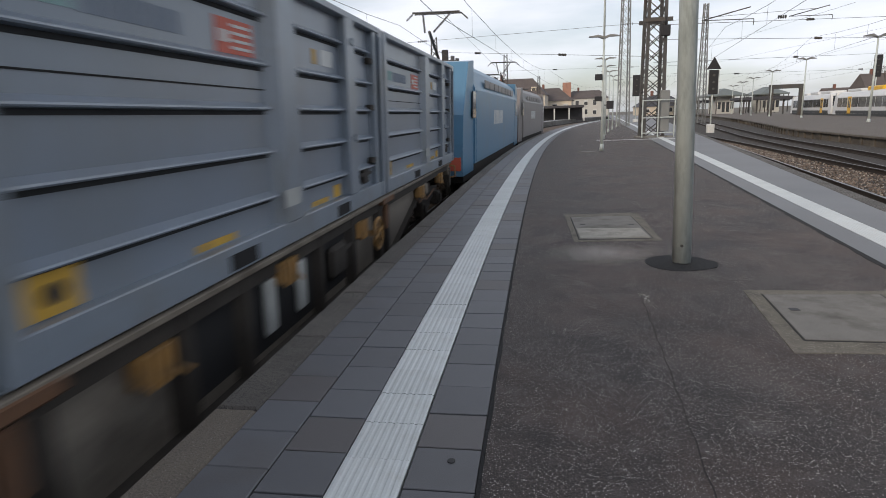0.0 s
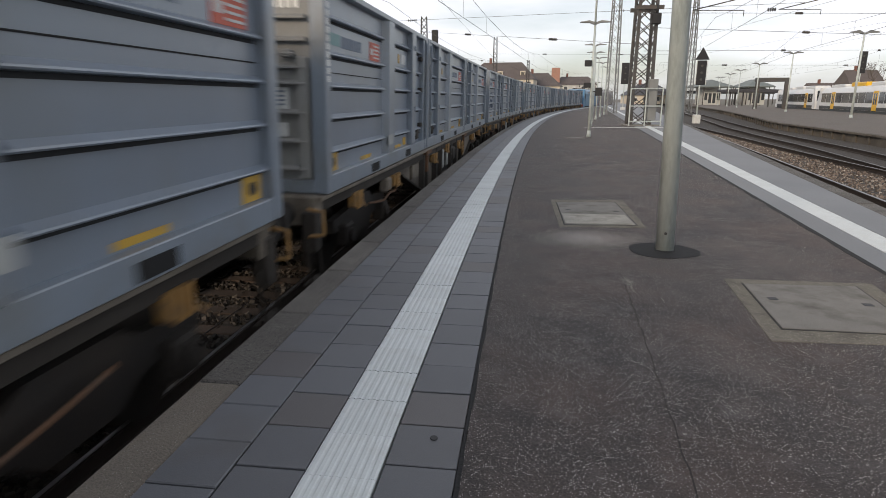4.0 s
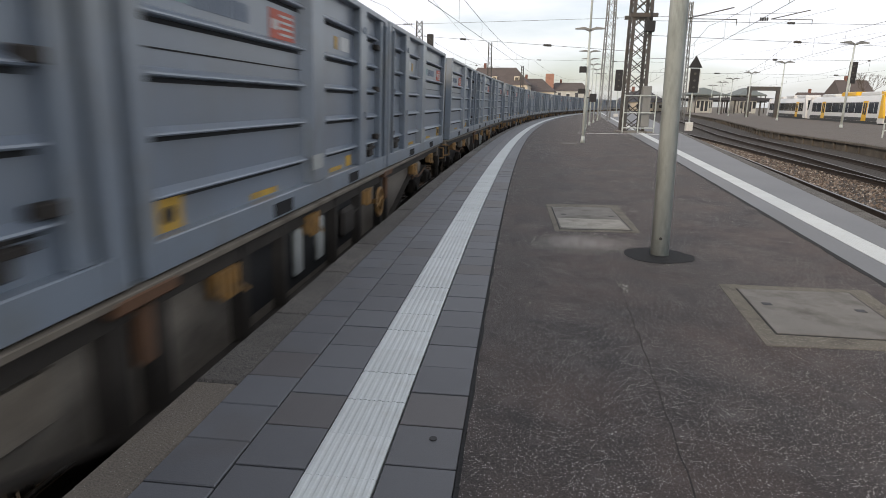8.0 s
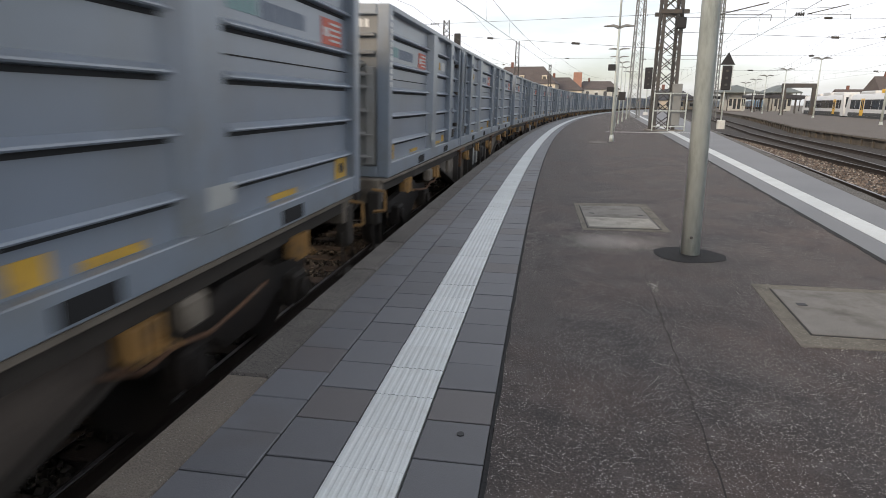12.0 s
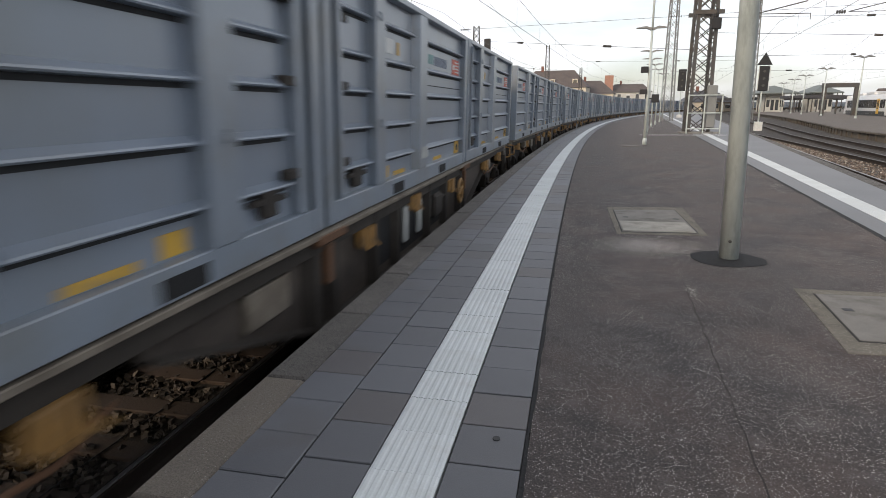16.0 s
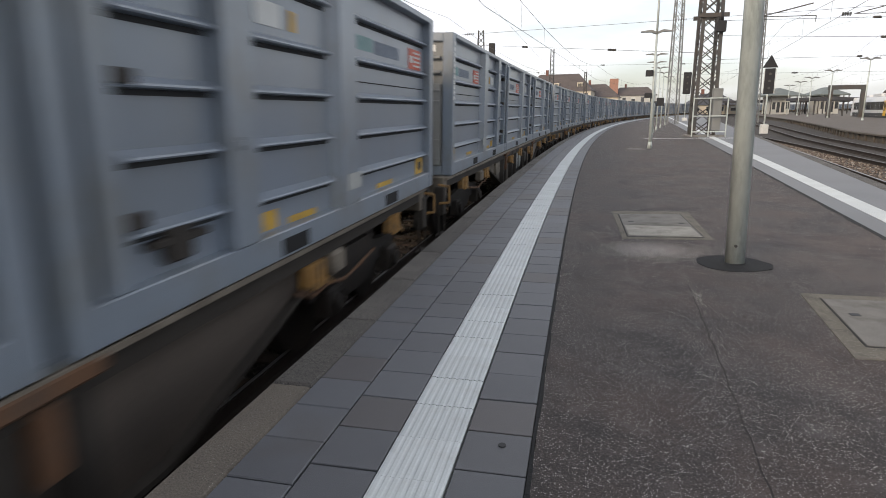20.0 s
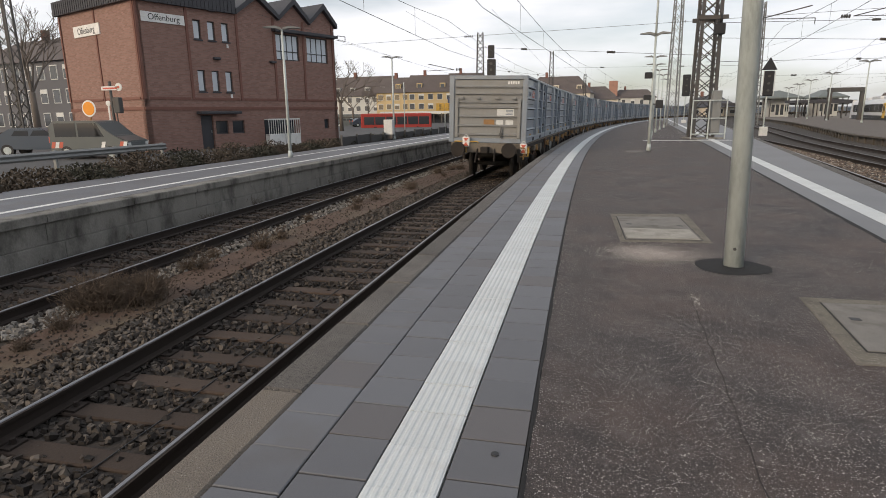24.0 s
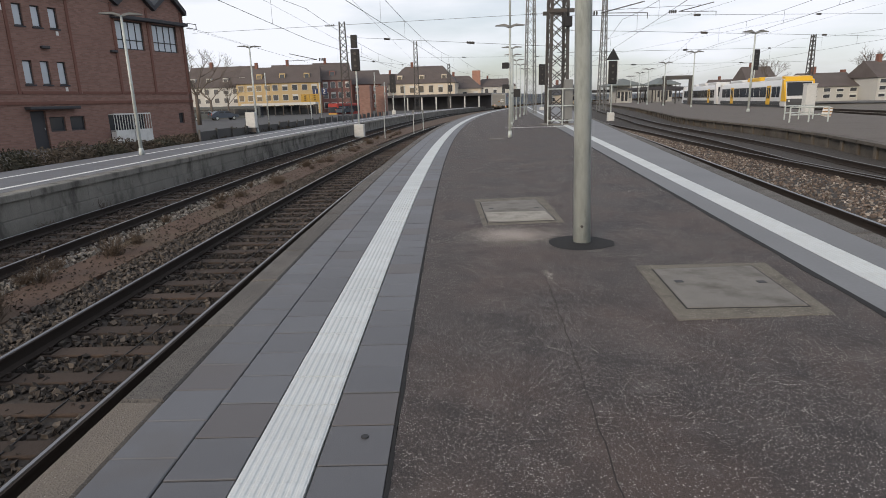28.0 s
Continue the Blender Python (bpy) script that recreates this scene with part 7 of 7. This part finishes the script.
def railcar(m, label, front=True):
    """Diesel railcar, nose at y = 0, along +y, z = 0 at the rail."""
    th = thing("railcar", m, label, "train", "railcars")
    L, w, h = 24.5, 1.45, 3.55
    b = B()
    prism(b, [(-w, 0.95), (-w, 2.9), (-w + 0.25, h - 0.15), (-w + 0.6, h), (w - 0.6, h), (w - 0.25, h - 0.15), (w, 2.9), (w, 0.95)], "y", 1.3, L - 1.3)
    part("body", b, RC_W, th)
    b = B()
    box(b, -w + 0.05, w - 0.05, 1.0, L - 1.0, 0.25, 0.95, 0.03)
    part("skirt", b, RC_D, th)
    for y0, d in ((1.3, -1), (L - 1.3, 1)):
        b = B()
        prism(b, [(y0, 0.8), (y0, h), (y0 + d * 0.45, h - 0.1), (y0 + d * 1.15, 1.75), (y0 + d * 1.25, 1.2), (y0 + d * 1.25, 0.8)], "x", -w + 0.02, w - 0.02)
        n = part("nose", b, RC_W, th, "driver's cab")
        if d < 0 and front:
            for x in (-w + 0.0, w - 0.16):
                bb = B()
                prism(bb, [(y0 + d * 0.16, 1.3), (y0 + d * 0.16, h - 0.05), (y0 + d * 0.5, h - 0.10), (y0 + d * 1.20, 1.75), (y0 + d * 1.30, 1.3)], "x", x, x + 0.16)
                part("front_frame", bb, RC_Y, n, "yellow frame beside the windscreen")
            bb = B()
            prism(bb, [(y0 + 0.5, h - 0.02), (y0 + 0.5, h + 0.3), (y0 + d * 0.3, h + 0.2), (y0 + d * 0.62, h - 0.25), (y0 + d * 0.45, h - 0.25)], "x", -w + 0.17, w - 0.17)
            part("front_cap", bb, RC_Y, n, "yellow roof cap over the windscreen")
            bb = B()
            prism(bb, [(y0 + d * 1.20, 0.8), (y0 + d * 1.20, 1.55), (y0 + d * 1.29, 1.2), (y0 + d * 1.29, 0.8)], "x", -w + 0.17, w - 0.17)
            part("front_apron", bb, RC_D, n, "dark lower front")
        b = B()
        quad(b, (-1.25, y0 + d * 1.10, 1.85), (1.25, y0 + d * 1.10, 1.85), (1.15, y0 + d * 0.55, 3.2), (-1.15, y0 + d * 0.55, 3.2))
        bmesh.ops.solidify(b, geom=b.faces[:], thickness=0.05)
        o = part("windscreen", b, GLASS_DARK, n)
        o.location.y = d * 0.06
        for x in (-1.05, 1.05):
            b = B()
            rod(b, (x, y0 + d * 1.25, 1.35), (x, y0 + d * 1.29, 1.35), 0.11, n=12)
            part("headlight", b, PALE, n)
    for s in (-1, 1):
        for y0, y1 in ((1.6, 2.5), (2.6, 3.9), (5.6, 7.55), (7.65, 9.6), (9.7, 12.3), (12.4, 14.9), (15.0, 17.2), (18.9, 20.7), (20.8, 22.6)):
            b = B()
            box(b, s * (w - 0.01), s * (w + 0.008), y0, y1, 1.72, 2.82, 0.005)
            part("window", b, GLASS_DARK, th)
        b = B()
        box(b, s * (w - 0.01), s * (w + 0.006), 1.35, L - 1.35, 0.96, 1.30)
        part("lower_band", b, RC_D, th, "dark grey band under the windows")
        for y0 in (4.2, 17.4):
            b = B()
            box(b, s * (w - 0.01), s * (w + 0.012), y0, y0 + 1.25, 0.95, 2.95, 0.005)
            dr = part("door", b, RC_Y, th, "yellow double door")
            b = B()
            box(b, s * w, s * (w + 0.018), y0 + 0.18, y0 + 0.55, 1.6, 2.75), box(b, s * w, s * (w + 0.018), y0 + 0.70, y0 + 1.07, 1.6, 2.75)
            part("door_window", b, GLASS_DARK, dr)
    for y0, y1, z in ((3, 8, 0.35), (9.5, 14, 0.42), (16, 21, 0.3)):
        b = B()
        box(b, -0.95, 0.95, y0, y1, h - 0.05, h + z, 0.08)
        part("roof_unit", b, RC_Y if 9 < y0 < 12 and front else RC_W, th)
    for y in (3.6, L - 3.6):
        b = B()
        for a in (-0.95, 0.95):
            for s in (-1, 1):
                rod(b, (s * 0.68, y + a, 0.42), (s * 0.82, y + a, 0.42), 0.42, n=16)
        part("bogie", b, IRON, th)
    return th


m0 = pose(36.9, 60.0, -0.80, 0, 0, -RC_TURN)
railcar(m0, "white and yellow diesel railcar standing at the low platform")
railcar(m0 @ pose(0, 25.2, 0, 0, 0, -1.0), "second white and yellow railcar coupled behind the first", False)
track3 = thing("railway_track", pose(0, 0, 0), "track under the standing railcars", "railway track", kind="structure")
for s in (-0.75, 0.75):
    part("rail", sweep(B(), RAIL_PROFILE, [(36.9 + s + (y - 60) * math.tan(radians(RC_TURN)), y, -0.95) for y in range(20, 160, 5)]), RAIL, track3)
for off in (6.0, 10.5):
    for s in (-0.75, 0.75):
        part("rail", sweep(B(), RAIL_PROFILE, [(36.9 + off + s + (y - 60) * math.tan(radians(RC_TURN)), y, -0.98) for y in range(15, 160, 5)]), RAIL, track3)
fx = (25.20, 39.80, 0.69)
fb = thing("end_barrier", pose(0, 0, 0), "grey tube railing round a pale cabinet at the platform end", "railing")
p, q, r2 = (20.2, 32.6, -0.20), (22.0, 32.9, -0.28), (18.7, 29.4, -0.51)
for a, c in (((p[0], p[1]), (q[0], q[1])), ((r2[0], r2[1]), (r2[0] + 1.8, r2[1] - 0.3))):
    for z in (0.28, 0.66):
        part("bar", rod(B(), (a[0], a[1], z), (c[0], c[1], z), 0.035, n=6), GALV, fb)
    for u in (0, 0.5, 1):
        x, y = a[0] + (c[0] - a[0]) * u, a[1] + (c[1] - a[1]) * u
        part("upright", rod(B(), (x, y, -0.15), (x, y, 0.68), 0.04, n=6), GALV, fb)
cb = thing("relay_cabinet", pose(fx[0] + 0.2, fx[1] - 0.6, -0.1), "pale relay cabinet behind the railing", "cabinet")
b = B()
box(b, -0.33, 0.33, -0.25, 0.25, 0, 2.0, 0.03)
part("body", b, PALE, cb)
b = B()
box(b, -0.36, 0.36, -0.28, 0.28, 2.0, 2.06, 0.01)
part("lid", b, PALE, cb)
bs = (24.30, 35.40, -0.16)
st = thing("striped_board", pose(bs[0], bs[1], -0.1, 0, 12, 0), "small orange and white striped warning board", "sign")
b = B()
box(b, -0.3, 0.3, -0.02, 0.02, 0, 0.6, 0.01)
part("board", b, WHITE, st)
for k in range(3):
    b = B()
    prism(b, [(-0.3, 0.02 + k * 0.2), (0.3, 0.12 + k * 0.2), (0.3, 0.2 + k * 0.19), (-0.3, 0.1 + k * 0.19)], "y", -0.03, -0.021)
    part("stripe", b, ORANGE, st)


# ---- weeds, bare trees, ballast stones ----


def tuft(x, y, z, h, n, seed, material, label):
    """Dead weeds: thin bent stems that fork into short twigs."""
    rnd = random.Random(seed)
    vs, fs = [], []

    def blade(p, q, w0, w1):
        side = (q - p).cross(Vector((rnd.uniform(-1, 1), rnd.uniform(-1, 1), 0.3)))
        if side.length < 1e-6:
            return
        side.normalize()
        k = len(vs)
        vs.extend((p - side * w0, p + side * w0, q + side * w1, q - side * w1))
        fs.append((k, k + 1, k + 2, k + 3))

    for _ in range(n // 3):
        a, r = rnd.uniform(0, 2 * math.pi), abs(rnd.gauss(0, h * 0.3))
        p = Vector((r * math.cos(a), r * math.sin(a), 0))
        d = Vector((math.cos(a) * rnd.uniform(0, 0.7) + rnd.gauss(0, 0.3), math.sin(a) * rnd.uniform(0, 0.7) + rnd.gauss(0, 0.3), 1)).normalized()
        length = h * rnd.uniform(0.35, 1.05)
        for k in range(3):
            q = p + d * length / 3
            blade(p, q, 0.0042 - 0.001 * k, 0.0034 - 0.001 * k)
            for _ in range(2):
                f = p.lerp(q, rnd.random())
                blade(f, f + (d + Vector((rnd.gauss(0, 0.8), rnd.gauss(0, 0.8), rnd.gauss(0, 0.5)))).normalized() * length * rnd.uniform(0.12, 0.3), 0.0026, 0.0016)
            p = q
            d = (d + Vector((rnd.gauss(0, 0.25), rnd.gauss(0, 0.25), -0.08))).normalized()
    me = bpy.data.meshes.new("weed_tuft")
    me.from_pydata(vs, [], fs)
    me.materials.append(material)
    ob = new("weed_tuft", me)
    ob.matrix_world = pose(x, y, z)
    return tagged(ob, label, "weeds", "weed tufts")


rnd = random.Random(7)
for k in range(46):
    y = 2.2 + 0.9 * k * (0.6 + 0.02 * k) if k < 10 else rnd.uniform(3, 48)
    x = rnd.uniform(left_track(y) + 1.2, track_x(y) - 1.9)
    tuft(x, y, -0.94, rnd.uniform(0.15, 0.42), 260, 300 + k, GRASSDRY, "dry brown weed tuft in the gravel")
tuft(-5.15, 4.1, -0.94, 0.50, 1500, 555, GRASSDRY, "large dry brown weed bush in the gravel")
tuft(-4.75, 4.4, -0.94, 0.46, 1300, 556, GRASSDRY, "large dry brown weed bush in the gravel")
for k in range(14):
    y = 6 + k * 2.3 + rnd.uniform(-0.6, 0.6)
    tuft(left_edge(y) + 0.12, y, -1.0, rnd.uniform(0.2, 0.45), 120, 700 + k, GRASSDRY, "dry weeds at the foot of the platform wall")


def bare_tree(x, y, z, h, seed, label):
    rnd = random.Random(seed)
    th = thing("bare_tree", pose(x, y, z), label, "tree", "bare trees")
    b = B()
    rod(b, (0, 0, 0), (0, 0, h * 0.35), h * 0.028, h * 0.020, n=8)
    part("trunk", b, TWIG, th)
    b = B()
    def grow(p, d, length, r, depth):
        q = p + d * length
        rod(b, p, q, r, r * 0.65, n=4 if depth < 3 else 6)
        if depth:
            for _ in range(3):
                nd = (d + Vector((rnd.gauss(0, 0.5), rnd.gauss(0, 0.5), rnd.gauss(0.12, 0.35)))).normalized()
                grow(q, nd, length * rnd.uniform(0.6, 0.82), r * 0.6, depth - 1)
    for _ in range(5):
        grow(Vector((0, 0, h * 0.34)), Vector((rnd.gauss(0, 0.5), rnd.gauss(0, 0.5), 1)).normalized(), h * 0.22, h * 0.009, 4)
    part("crown", b, TWIG, th)
    return th


for p, h, sd in (((-38.90, 100.00, 0.43), 9, 1), ((-28.85, 70.00, 1.11), 10, 2), ((-52.45, 48.00, 0.64), 13, 3), ((91.66, 130.00, -0.95), 11, 4), ((-36.68, 85.00, 1.09), 11, 5), ((91.28, 170.00, -0.87), 12, 6), ((-37.83, 105.00, 0.30), 7, 7)):
    bare_tree(p[0], p[1], -0.5, h, sd, "leafless tree with fine pale twigs")


def stones(name, fa, fb, y0, y1, z, n, size, material, seed, label, clear=False):
    """Loose ballast stones as one heap of small broken rocks."""
    rnd = random.Random(seed)
    shapes = []
    for _ in range(6):
        bm = bmesh.new()
        bmesh.ops.create_cube(bm, size=1.5)
        pts = [v.co * rnd.uniform(0.65, 1.1) + Vector((rnd.uniform(-0.25, 0.25), rnd.uniform(-0.25, 0.25), rnd.uniform(-0.25, 0.25))) for v in bm.verts]
        bm.verts.index_update()
        fcs = [[v.index for v in f.verts] for f in bm.faces]
        shapes.append((np.array(pts), fcs))
        bm.free()
    allv, allf = [], []
    base = 0
    for _ in range(n):
        y = y0 + (y1 - y0) * rnd.random() ** 1.7
        a, c = fa(y), fb(y)
        x = rnd.uniform(a, c)
        if clear and abs((y + 2.96 + 0.3) % 0.6 - 0.3) < 0.155 and abs(x - track_x(y)) < 1.3 and rnd.random() < 0.93:
            continue                  # the sleepers lie bare
        pts, fcs = shapes[rnd.randrange(6)]
        s = size * rnd.uniform(0.55, 1.35)
        rot = np.array(Euler((rnd.uniform(0, 6), rnd.uniform(0, 6), rnd.uniform(0, 6))).to_matrix())
        allv.append((pts * s * np.array((1, 1, 0.8))) @ rot.T + np.array((x, y, z + rnd.uniform(-0.01, 0.02))))
        allf += [[i + base for i in f] for f in fcs]
        base += 8
    me = bpy.data.meshes.new(name)
    me.from_pydata(np.concatenate(allv).tolist(), [], allf)
    me.materials.append(material)
    return tagged(new(name, me), label, "ballast", kind="stuff")


stones("ballast_stones", lambda y: track_x(y) - 1.3, lambda y: edge_x(y) - 0.1, 0.2, 26, -0.992, 15000, 0.032, STONES[2], 1, "dark oily ballast stones between the sleepers", True)
stones("ballast_stones", lambda y: track_x(y) - 1.3, lambda y: edge_x(y) - 0.1, 0.2, 26, -0.985, 4200, 0.032, STONES[1], 2, "grey ballast stones between the sleepers", True)
stones("ballast_stones", lambda y: track_x(y) - 1.72, lambda y: track_x(y) - 0.95, 0.8, 32, -0.96, 4600, 0.030, STONES[1], 3, "pale grey ballast shoulder")
stones("ballast_stones", lambda y: left_track(y) + 0.9, lambda y: left_track(y) + 1.45, 3, 40, -0.96, 2200, 0.030, STONES[3], 4, "pale grey band of ballast beside the second track")
stones("ballast_stones", lambda y: left_track(y) - 1.2, lambda y: left_track(y) + 1.2, 3, 40, -0.985, 5000, 0.036, STONES[0], 5, "brown ballast stones on the second track")
stones("gravel", lambda y: left_track(y) + 1.4, lambda y: track_x(y) - 1.7, 1.5, 40, -0.945, 3000, 0.018, STONES[0], 6, "fine rusty gravel between two tracks")
stones("ballast_stones", lambda y: rail_a(y) + 0.1, lambda y: rail_b(y) - 0.05, 4, 40, -0.56, 6000, 0.03, STONES[4], 7, "brown ballast stones beyond the platform")
stones("ballast_stones", lambda y: rail_a(y) + 0.1, lambda y: rail_b(y) - 0.05, 4, 40, -0.56, 2600, 0.028, STONES[5], 8, "pale ballast stones beyond the platform")

# ---- thin cable lying on the sleepers ----
solo("track_cable", sweep(B(), [(-0.006, -0.003), (0, -0.006), (0.006, -0.003), (0.006, 0.003), (0, 0.006), (-0.006, 0.003)],
                          [(track_x(-1 + k * 0.7) + 0.22 + 0.012 * math.sin(k * 1.9), -1 + k * 0.7, -0.965) for k in range(45)]), BLACK,
     "thin black cable lying across the sleepers", "cable")

motions()
